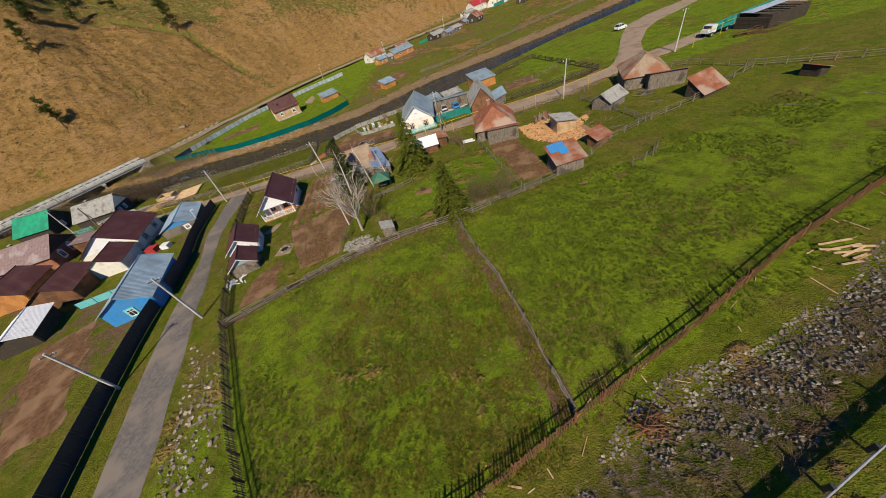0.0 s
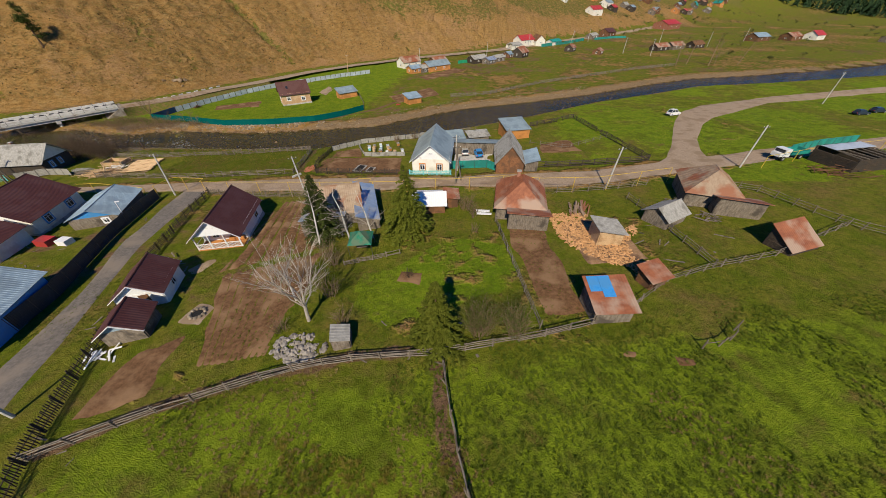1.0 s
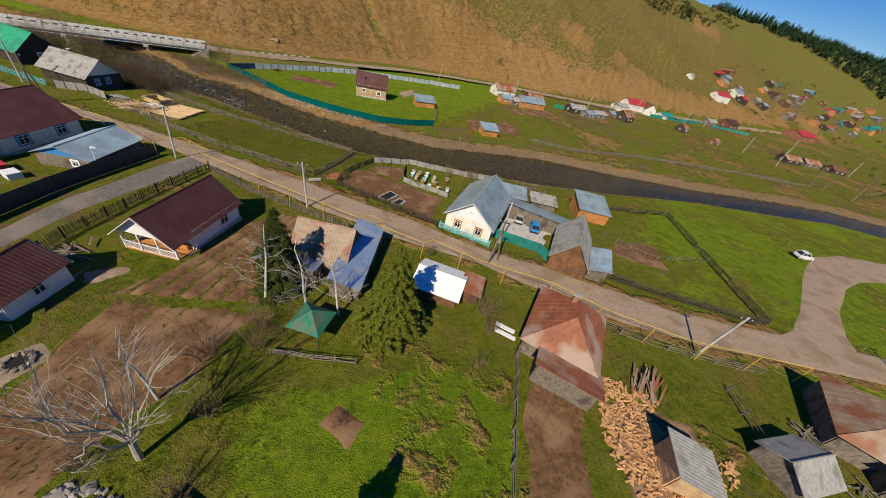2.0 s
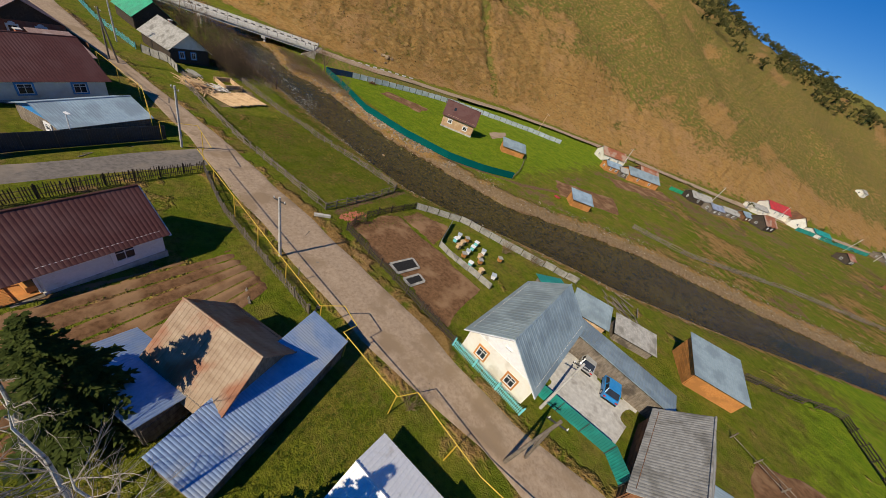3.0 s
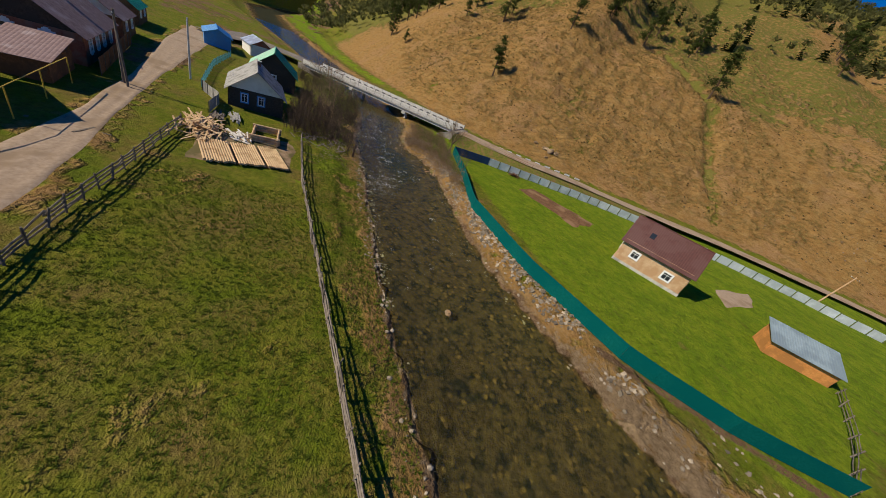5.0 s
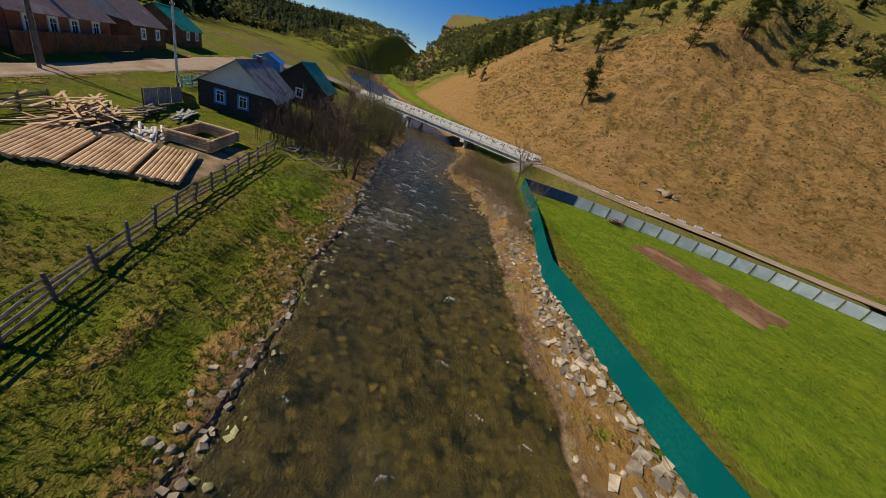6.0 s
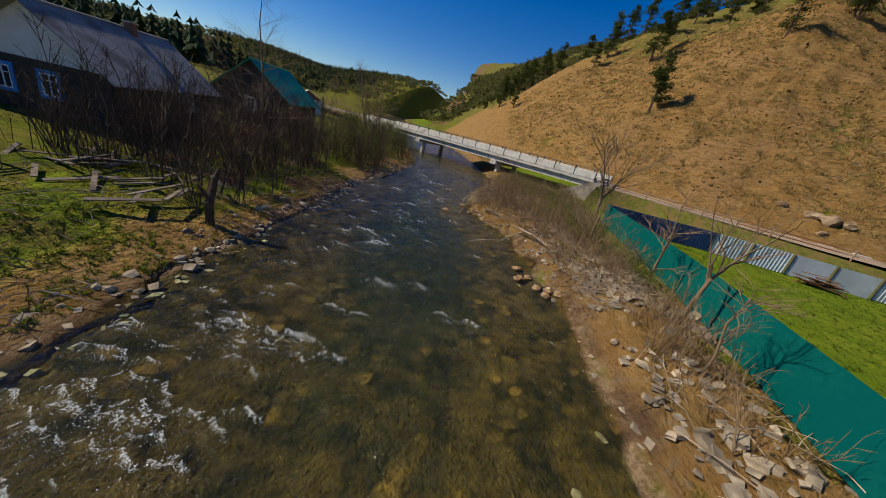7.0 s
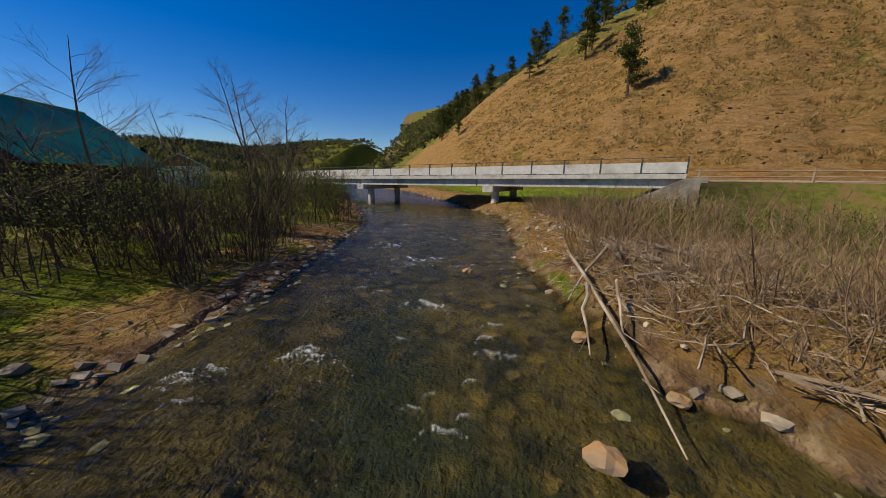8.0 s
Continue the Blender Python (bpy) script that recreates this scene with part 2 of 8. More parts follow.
ZINC = mat("bare zinc sheet", (0.55, 0.6, 0.66), (0.7, 0.74, 0.78), 2, 0.34, metal=0.6, bump=0.08, third=(0.45, 0.47, 0.5), scale2=0.5)
RUST = mat("rusty sheet", (0.2, 0.062, 0.026), (0.33, 0.115, 0.05), 1.4, 0.7, bump=0.25, third=(0.36, 0.25, 0.18), scale2=0.28, cover=0.53, stretch=(1, 0.35, 1))
RUSTPALE = mat("half-rusted tin", (0.25, 0.165, 0.1), (0.36, 0.265, 0.175), 1.6, 0.6, bump=0.2, third=(0.26, 0.1, 0.045), scale2=0.35, cover=0.52, stretch=(1, 0.35, 1))
SLATE = mat("old grey slate", (0.27, 0.26, 0.235), (0.4, 0.385, 0.345), 2.5, 0.9, bump=0.3, third=(0.2, 0.19, 0.165), scale2=0.6, cover=0.58)
PURPLESLATE = mat("purplish slate", (0.2, 0.135, 0.125), (0.3, 0.215, 0.2), 2.5, 0.85, bump=0.2, third=(0.36, 0.29, 0.28), scale2=0.4, cover=0.6)
GREENTIN = mat("green sheet", (0.015, 0.3, 0.14), (0.025, 0.38, 0.19), 2, 0.45, bump=0.05, third=(0.02, 0.25, 0.13), scale2=0.5)
REDTIN = mat("red sheet", (0.42, 0.03, 0.03), (0.52, 0.045, 0.04), 2, 0.5, bump=0.05, third=(0.36, 0.04, 0.035), scale2=0.5)
TEAL = mat("teal sheet", (0.015, 0.24, 0.2), (0.025, 0.3, 0.25), 1.5, 0.5, bump=0.05, third=(0.02, 0.2, 0.17), scale2=0.5)
CYAN = mat("turquoise paint", (0.14, 0.5, 0.52), (0.2, 0.6, 0.6), 3, 0.6, bump=0.1, third=(0.3, 0.55, 0.53), scale2=0.8, cover=0.6)
BLUE = mat("bright blue paint", (0.03, 0.22, 0.55), (0.05, 0.28, 0.63), 2.5, 0.5, bump=0.05, third=(0.06, 0.24, 0.5), scale2=0.6)
NAVY = mat("navy fence sheet", (0.018, 0.03, 0.045), (0.03, 0.045, 0.065), 2, 0.5, bump=0.05, third=(0.03, 0.035, 0.045), scale2=0.5)
OLDWOOD = mat("weathered grey wood", (0.13, 0.105, 0.08), (0.25, 0.21, 0.165), 6, 0.9, bump=0.5, third=(0.09, 0.075, 0.06), scale2=0.8, cover=0.6, stretch=(1, 1, 0.25), spread=0.3)
DARKWOOD = mat("dark log wood", (0.045, 0.034, 0.026), (0.1, 0.075, 0.055), 5, 0.9, bump=0.5, third=(0.06, 0.05, 0.04), scale2=0.8, spread=0.2)
BROWNWOOD = mat("red-brown boards", (0.16, 0.075, 0.035), (0.25, 0.12, 0.06), 5, 0.8, bump=0.4, third=(0.13, 0.07, 0.04), scale2=0.8, spread=0.25)
FRESHWOOD = mat("fresh peeled wood", (0.5, 0.33, 0.17), (0.64, 0.46, 0.27), 5, 0.75, bump=0.3, third=(0.42, 0.27, 0.14), scale2=0.9, cover=0.58, spread=0.2)
ORANGEWOOD = mat("varnished orange boards", (0.5, 0.2, 0.05), (0.62, 0.28, 0.08), 5, 0.6, bump=0.3, third=(0.42, 0.18, 0.05), scale2=0.8, spread=0.2)
PLANK = mat("pale new planks", (0.56, 0.37, 0.21), (0.66, 0.47, 0.29), 4, 0.75, bump=0.25, third=(0.52, 0.32, 0.17), scale2=0.6, spread=0.12)
BRICK = mat("red brick", (0.26, 0.085, 0.05), (0.36, 0.13, 0.075), 4, 0.9, bump=0.4, third=(0.3, 0.15, 0.1), scale2=0.8, spread=0.2)
GLASS = mat("dark window glass", (0.02, 0.026, 0.033), (0.03, 0.036, 0.045), 1, 0.06, bump=0)
BARK = mat("conifer bark", (0.07, 0.045, 0.03), (0.14, 0.09, 0.06), 6, 0.95, bump=0.6)
BIRCHBARK = mat("birch bark", (0.5, 0.47, 0.42), (0.66, 0.63, 0.58), 4, 0.8, bump=0.2, third=(0.09, 0.08, 0.07), scale2=2.5, cover=0.63)
TWIG = mat("bare twigs", (0.15, 0.1, 0.06), (0.27, 0.19, 0.115), 5, 0.9, bump=0.2, spread=0.25)
NEEDLE = leaf(mat("spruce needles", (0.085, 0.105, 0.012), (0.17, 0.185, 0.026), 2, 0.8, bump=0.2, spread=0.35), 0.3)
PINE = leaf(mat("pine needles", (0.04, 0.058, 0.014), (0.085, 0.105, 0.025), 2, 0.8, bump=0.2, spread=0.35), 0.3)
BUDS = leaf(mat("young spring leaves", (0.1, 0.125, 0.022), (0.17, 0.19, 0.045), 3, 0.85, bump=0.1, spread=0.3), 0.3)
ROCK = mat("pale river stone", (0.26, 0.205, 0.14), (0.46, 0.38, 0.275), 3, 0.9, bump=0.5, third=(0.2, 0.165, 0.12), scale2=1.2, spread=0.45)
# one white for the foam and for the painted sun glints
FOAM_GLINT = mat("foam and sun glints", (0.5, 0.53, 0.53), (0.68, 0.71, 0.71), 6, 0.6, bump=0.5)
NETTING = mat("dark teal netting", (0.0, 0.08, 0.07), (0.003, 0.108, 0.095), 6, 0.75, bump=0.1, third=(0.0, 0.085, 0.08), scale2=0.35)
NETTING.node_tree.nodes["Principled BSDF"].inputs["Specular IOR Level"].default_value = 0.05
PALEFENCE = mat("pale zinc fence sheet", (0.5, 0.55, 0.6), (0.62, 0.67, 0.72), 2, 0.45, metal=0.2, bump=0.05, third=(0.45, 0.5, 0.54), scale2=0.4, spread=0.1)
YELLOW = mat("yellow gas pipe paint", (0.55, 0.36, 0.03), (0.65, 0.45, 0.06), 4, 0.5, bump=0.05)
STEEL = mat("dark steel", (0.07, 0.07, 0.07), (0.13, 0.125, 0.12), 5, 0.5, metal=0.6, bump=0.1)
RUBBER = mat("black rubber", (0.015, 0.015, 0.015), (0.03, 0.03, 0.03), 8, 0.8, bump=0.1)
CARWHITE = mat("white car paint", (0.7, 0.7, 0.69), (0.78, 0.78, 0.77), 2, 0.25, bump=0)
CARBLUE = mat("blue car paint", (0.02, 0.2, 0.5), (0.03, 0.24, 0.56), 2, 0.22, bump=0)
CARSILVER = mat("silver car paint", (0.4, 0.41, 0.41), (0.5, 0.51, 0.5), 2, 0.25, metal=0.4, bump=0)
CARDARK = mat("dark car paint", (0.02, 0.03, 0.05), (0.03, 0.04, 0.06), 2, 0.25, bump=0)

# ---------------------------------------------------------------- the lie of the land
BANK_S = [(-420, -10), (-300, 25), (-220, 58), (-175, 75), (-150, 85), (-128, 91), (-113, 90.4), (-108, 89.6), (-93, 91), (-81, 91.7), (-60, 93), (-47, 94.8), (-35, 100.7), (-22, 108.3), (-7.4, 115.4), (10, 127), (39, 149), (65, 164), (87, 178), (119, 186), (180, 205), (300, 260), (700, 500)]
BANK_N = [(-420, 15), (-300, 47), (-220, 74), (-175, 92), (-150, 98.5), (-130, 102), (-120, 100.2), (-114, 99.2), (-108.5, 99.2), (-104, 102.4), (-94.6, 104.4), (-78, 104.2), (-68, 105.4), (-60, 107.7), (-50, 110.5), (-35, 115.5), (-24.8, 124.9), (-9, 137), (15, 148), (41, 162), (70, 181), (94, 195), (131, 206), (180, 225), (300, 282), (700, 525)]
TOE = [(-900, 20), (-400, 58), (-300, 74), (-240, 86), (-200, 97), (-166, 112), (-149, 121), (-137, 133), (-127, 148), (-119, 166), (-110, 187), (-97, 207), (-76, 229), (-50, 253), (6, 296), (93, 387), (200, 505), (420, 720), (900, 1200)]
# south and north edge of the village street
ROAD_S = [(-155, 45), (-130, 50), (-101, 58.4), (-83, 62.2), (-64, 64.6), (-49, 65.1), (-38, 66), (-28, 66.4), (-21, 67), (-14, 68.3), (-8, 69.5), (3, 69.7), (13, 70.1), (22, 72.4), (30, 75.1), (37, 77.8), (50, 82)]
ROAD_N = [(-152, 53), (-126, 57), (-97, 62), (-84, 64.8), (-68, 68.6), (-55, 70.4), (-40, 72.2), (-31, 73), (-20, 74), (-13, 74), (-7, 74), (0, 76), (10, 77), (20, 78.5), (27, 80.7), (36, 84), (48, 88)]
BS, BN, TOE_A = np.array(BANK_S, float), np.array(BANK_N, float), np.array(TOE, float)
RUB_A, RUB_D = np.array((1.4, 2.7)), np.array((0.906, 0.423))


def smooth(a, b, v):
    t = np.clip((v - a) / (b - a), 0, 1)
    return t * t * (3 - 2 * t)


def water_z(x):
    return 14.7 + 0.006 * np.maximum(0, x + 40)


def wave(x, y, f, s=0.0):
    """Cheap smooth bumps from sines, about -1 to 1."""
    return (np.sin(x * f + 1.3 * np.sin(y * f * 0.7 + s) + s) + np.sin(y * f * 1.1 + 1.7 * np.sin(x * f * 0.8 + 2 * s) + 3 * s) + np.sin((x + y) * f * 0.63 + 5 * s)) / 3


def lattice(x, y, f, s=0.0):
    """Value noise, 0 to 1, with cells of 1 / f metres."""
    u, v = np.asarray(x) * f + 13.7 * s, np.asarray(y) * f - 7.3 * s
    i, j = np.floor(u), np.floor(v)
    a, b = u - i, v - j
    a, b = a * a * (3 - 2 * a), b * b * (3 - 2 * b)

    def h(p, q):
        w = np.sin(p * 127.1 + q * 311.7 + s * 74.7) * 43758.5453
        return w - np.floor(w)
    return (h(i, j) * (1 - a) + h(i + 1, j) * a) * (1 - b) + (h(i, j + 1) * (1 - a) + h(i + 1, j + 1) * a) * b


def fbm(x, y, f, s=0.0, octaves=4, gain=0.5):
    """Fractal noise round 0, about -0.5 to 0.5."""
    out, k, tot = 0.0, 1.0, 0.0
    for o in range(octaves):
        out, tot, k = out + k * (lattice(x, y, f * 2**o, s + o) - 0.5), tot + k, k * gain
    return out / tot


def line_dist(x, y, pts):
    """Distance to a line of points."""
    best = np.full(np.shape(x), 1e9)
    for p, q in zip(pts[:-1], pts[1:]):
        dx, dy = q[0] - p[0], q[1] - p[1]
        t = np.clip(((x - p[0]) * dx + (y - p[1]) * dy) / (dx * dx + dy * dy), 0, 1)
        best = np.minimum(best, np.hypot(x - p[0] - t * dx, y - p[1] - t * dy))
    return best


TRODDEN = [[(-4.3, 32.2), (-2.5, 25.5), (-0.2, 19.3), (1.0, 14.2), (2.1, 9.4), (2.7, 6.9)], [(-32.7, 21), (-26.8, 24.9), (-20, 28.4), (-11.8, 31.6), (-3.7, 33)],
           [(-41, 76), (-43, 81), (-45, 92)], [(-56, 112), (-40, 128), (-34, 140), (-27, 150)]]


def toe_dist(x, y):
    """Distance uphill from the hill's foot (negative before it), and how far along the foot, blended where two stretches of it are as near."""
    best = np.full(np.shape(x), 1e9)
    side = np.zeros(np.shape(x))
    total, found = 0.0, []
    for p, q in zip(TOE_A[:-1], TOE_A[1:]):
        d = q - p
        ln = np.hypot(*d)
        t = np.clip(((x - p[0]) * d[0] + (y - p[1]) * d[1]) / ln**2, 0, 1)
        ex, ey = x - p[0] - t * d[0], y - p[1] - t * d[1]
        dist = np.hypot(ex, ey)
        s = np.sign(d[0] * (y - p[1]) - d[1] * (x - p[0]))
        near = dist < best - 1e-9
        best, side = np.where(near, dist, best), np.where(near, s, side)
        found.append((dist, total + t * ln))
        total += ln
    weight, run = 1e-12, 0.0
    for dist, along in found:
        w = ((best + 2.0) / (dist + 2.0)) ** 10
        weight, run = weight + w, run + w * along
    return best * side, run / weight


GULLY = [(-200, 222), (-176, 222), (-150, 220), (-128, 209), (-116, 203), (-108, 199)]
RUN = np.r_[0, np.cumsum(np.hypot(*np.diff(TOE_A, axis=0).T))]


def land(x, y):
    """Height of the ground and its masks: dry grass, bare soil, gravel."""
    x, y = np.asarray(x, float), np.asarray(y, float)
    w = water_z(x)
    ys, yn = np.interp(x, BS[:, 0], BS[:, 1]), np.interp(x, BN[:, 0], BN[:, 1])
    south = 17 + 0.037 * np.clip(x + 60, -8, 120) - 0.055 * (np.maximum(y, -30) - 63)
    south = south + 0.03 * np.clip(y - 20, -50, 0)
    south = np.maximum(south, w + 0.9 + 0.12 * wave(x, y, 0.4))
    d_rub = (x - RUB_A[0]) * RUB_D[1] - (y - RUB_A[1]) * RUB_D[0]
    south = south + 2.5 * np.clip((d_rub - 0.4) / 5.2, 0, 1) * smooth(-12, 2, x)
    # wooded hills to the south and south-west, and the ridge that closes the valley
    back = np.maximum(ys - y, 0)
    south = south + 14 * smooth(90, 420, back) * smooth(-90, -330, x) + 14 * smooth(110, 420, back)
    south = south + (30 + 32 * smooth(260, 60, back)) * smooth(-380, -820, x)
    # embankment of the road that leads over the bridge
    north = 16.0 + 0.006 * np.clip(x + 110, -60, 300) + 0.15 * wave(x, y, 0.12)
    d, run = toe_dist(x, y)
    slope = np.interp(run, RUN, [0.6, 0.75, 0.88, 0.88, 0.88, 0.88, 0.86, 0.82, 0.76, 0.72, 0.7, 0.68, 0.66, 0.62, 0.54, 0.42, 0.28, 0.2, 0.2])
    top = np.interp(run, RUN, [120, 150, 190, 200, 200, 200, 195, 185, 175, 170, 170, 170, 165, 160, 145, 115, 80, 70, 70])
    up = np.maximum(d, 0)
    gully = 1 + 0.13 * wave(x, y, 0.045, 1.0) * smooth(2, 30, up) + 0.06 * wave(x, y, 0.11, 2.0) * smooth(2, 20, up)
    rise = top * (1 - np.exp(-up * slope * gully / top))
    rough = smooth(1, 9, up) * (0.4 * np.abs(wave(run + 0.6 * wave(x, y, 0.2), 0.12 * up, 0.85, 1.0)) + 0.3 * np.abs(wave(run, 0.3 * up, 2.1, 3.0)) + 0.22 * np.sin(1.7 * rise + 2.0 * wave(x, y, 0.25)) + 0.6 * wave(x, y, 0.33, 0.4) + 0.38 * wave(x, y, 0.8, 2.0) + 0.22 * wave(x, y, 1.7, 4.0) + 0.12 * wave(x, y, 3.1, 1.0))
    rills = np.abs(fbm(run, 0.35 * up, 0.16, 3.0, 3)) * 3.4 + 2.2 * np.abs(fbm(x, y, 0.11, 7.0, 4, 0.6)) + 1.5 * fbm(x, y, 0.3, 9.0, 3, 0.7)
    ledge = smooth(-76, -84, x) * smooth(-104, -96, x) * smooth(236, 246, y) * smooth(290, 272, y)
    cleft = smooth(5, 0, line_dist(x, y, GULLY) + 5 * fbm(x, y, 0.15, 21.0))
    rise = rise - 2.6 * cleft * smooth(4, 20, up)
    rough = rough * 0.7 + smooth(2, 12, up) * (rills - 0.6 + ledge * 1.6 * np.sin(2.1 * rise))
    north = north + 1.6 * smooth(-14, 0, d) + rise + rough
    north = north + 62 * smooth(-380, -820, x) + 95 * smooth(350, 1000, y - 0.5 * x)
    mid = (ys + yn) / 2
    half = np.maximum((yn - ys) / 2, 1)
    off = np.abs(y - mid) - half
    nat = np.where(y < mid, south, north)
    lip = np.where(y < mid, 0.06, 0.3) + np.where(y < mid, 0.07, 0.15) * wave(x, y, 0.5, 2.0)
    out = np.clip(off, 0, None)
    brink = np.interp(x, [-140, -108, -98, -70], [7.0, 6.0, 3.6, 3.4])
    terrace = 0.11 * out + 0.44 * np.maximum(out - brink - 0.6 * wave(x, y, 0.5, 1.0), 0)
    ease = smooth(-60, -70, x)
    shore = w + np.where(y < mid, out * 0.26 * (1 - ease) + terrace * ease, out * 0.5) + lip * smooth(0.1, 1.0, off)
    bed = w - 0.1 - 0.65 * smooth(0, 4.5, -off) + 0.06 * wave(x, y, 1.7) + 0.05 * wave(x, y, 3.1, 1.0)
    z = np.where(off < 0, bed, np.where(off < 14, np.minimum(nat, shore), nat))
    # masks
    dry = np.where(y > mid, smooth(-7, 1, d) * smooth(RUN[14] + 60, RUN[13], run) + 0.28 * wave(x, y, 0.055, 3.0) * smooth(-5, 4, d), 0.0)
    limit = np.interp(run, [400, 560, 680, 720, 760, 820, 840, 865, 893, 930, 980, 1100], [4, 12, 52, 74, 90, 100, 64, 56, 52, 44, 32, 24])
    above = smooth(-16, 18, up - limit + 60 * fbm(x, y, 0.022, 2.0, 4, 0.6) + 26 * fbm(x, y, 0.09, 3.0, 4, 0.65))
    spots_dry = smooth(0.05, 0.17, fbm(x, y, 0.02, 31.0, 5, 0.6)) * smooth(RUN[8], RUN[11], run) * 0.75
    flecks = 0.6 * smooth(0.1, 0.22, fbm(x, y, 0.06, 33.0, 5, 0.65)) + 0.45 * smooth(0.5, 1.3, 1.1 - rills)
    dry = np.where((y > mid) & (d > 3), smooth(-7, 1, d) * smooth(1500, 1300, run) * np.maximum(1 - 0.56 * above - flecks * (1 - above) * 0.55, spots_dry * above), dry)
    dry = dry - 0.5 * smooth(0.15, 0.8, cleft)
    plots = (y > mid) * smooth(0, -8, d) * smooth(4, 7, off)
    dry = dry + plots * smooth(-46, -40, x) * (0.3 + 1.5 * fbm(x, y, 0.05, 4.0, 4, 0.6)) + 0.34 * (y < mid) * smooth(60, 74, y) * (0.5 + 2 * fbm(x, y, 0.12, 6.0, 4, 0.6)) * (off > 0)
    dry = dry + 0.4 * smooth(0.03, 0.16, fbm(x, y, 0.07, 12.0, 4, 0.6)) * (y < 60) * smooth(28, 36, y - 0.27 * x) + 0.5 * (y < mid) * smooth(0.04, 0.2, fbm(x, y, 0.09, 14.0, 4, 0.65)) * smooth(24, 6, y)
    dry = dry * smooth(-340, -265, x)
    dry = np.maximum(dry, (0.62 + 0.14 * (y > mid)) * smooth(np.where(y > mid, 10, 7), 0.8, off + 3 * fbm(x, y, 0.15, 5.0)) * (off > 0))
    soil = np.where(off < 0, 1.0, 0.55 * smooth(1.6, 0.2, off)) + 0.33 * smooth(-0.1, 0.6, wave(x, y, 0.11, 5.0)) * (y < 74) * (y > 36) * smooth(-90, -80, x)
    soil = soil + plots * smooth(-46, -38, x) * smooth(0.02, 0.16, fbm(x, y, 0.06, 8.0, 4, 0.6)) * 0.5
    for k, ln in enumerate(TRODDEN):
        soil = soil + (0.8 if k else 0.95) * smooth(1.1, 0.3, line_dist(x, y, ln) + 0.8 * fbm(x, y, 0.5, 3.0))
    soil = soil + 0.6 * smooth(-0.02, 0.12, fbm(x, y, 0.1, 15.0, 4, 0.6)) * (y < 60) * smooth(-46, -52, x) * (y > -5)
    soil = soil + 0.62 * smooth(-0.08, 0.1, fbm(x, y, 0.3, 41.0, 4, 0.6)) * (y < mid) * smooth(-94, -99, x) * smooth(11, 8, off) * (off > 0) * smooth(-128, -122, x)
    soil = soil + 0.3 * smooth(-350, -460, x) * (off > 20)
    gravel = 0.6 * smooth(7, 1.5, off + 5 * fbm(x, y, 0.2, 17.0)) * (off > 0.5) * (y > mid) * smooth(-62, -50, x) + 0.5 * smooth(2.5, 0.0, off) * (off > -0.6) + 0.5 * smooth(-0.6, 0.8, d_rub) * smooth(5, 3, d_rub) * (x > -6) * (y < 60)
    # the first term, inside the river, masks the bed's painted deep-water darkening
    lush = 0.8 * smooth(-0.4, -5.5, off + 3.0 * fbm(x, y, 0.25, 6.0)) * np.where(off < 0, 0.34 + 0.6 * smooth(-80, -100, x), 1.0) + 0.75 * (y > mid) * smooth(-4, -10, d) * smooth(6, 9, off) * smooth(-35, -50, x) + 0.6 * smooth(8, 3, np.hypot((x + 3) * 0.9, (y - 46) * 0.7)) + 0.8 * (y > 74) * (y < mid) * smooth(8, 24, x) * (0.7 + 1.5 * fbm(x, y, 0.08, 51.0))
    lush = lush + 0.55 * smooth(-0.05, 0.12, fbm(x, y, 0.22, 11.0)) * (y < mid) * (y > 83) * smooth(-74, -80, x) * smooth(0.2, 1.2, off)
    lush = lush + 0.56 * smooth(36, 30, y - 0.27 * x) * smooth(-0.5, -2.5, d_rub) * smooth(-34, -28, x)
    lush = lush + 0.75 * smooth(-0.06, 0.12, fbm(x, y, 0.16, 61.0, 4, 0.6)) * (y > mid) * smooth(-92, -97, x) * smooth(2.2, 4.0, off) * smooth(-16, -12, -off)
    verge = np.minimum(line_dist(x, y, ROAD_S), line_dist(x, y, ROAD_N)) + 1.8 * fbm(x, y, 0.35, 63.0)
    dry = dry + 0.42 * smooth(2.2, 0.2, verge)
    soil = soil + 0.42 * smooth(1.6, 3.0, d_rub) * smooth(7, 5.5, d_rub) * (x > -8) * (y < 60)
    lush = lush + 0.6 * smooth(0.5, 0.0, line_dist(x, y, [(-10, 40), (-1, 47)]) - 5 + 3 * fbm(x, y, 0.3, 2.0))
    wet = smooth(0.25, -0.1, off)
    hill = smooth(4, 14, d) * (y > mid)
    return z, dry, soil, gravel, lush, wet, hill


TAB_X, TAB_Y, TAB_S = -170.0, -10.0, 0.5
_gx, _gy = np.meshgrid(np.arange(TAB_X, 70, TAB_S), np.arange(TAB_Y, 215, TAB_S))
TABLE = land(_gx, _gy)[0]
FAR_TABLE = land(*np.meshgrid(np.arange(-440, 440, 4.0), np.arange(-60, 840, 4.0)))[0]


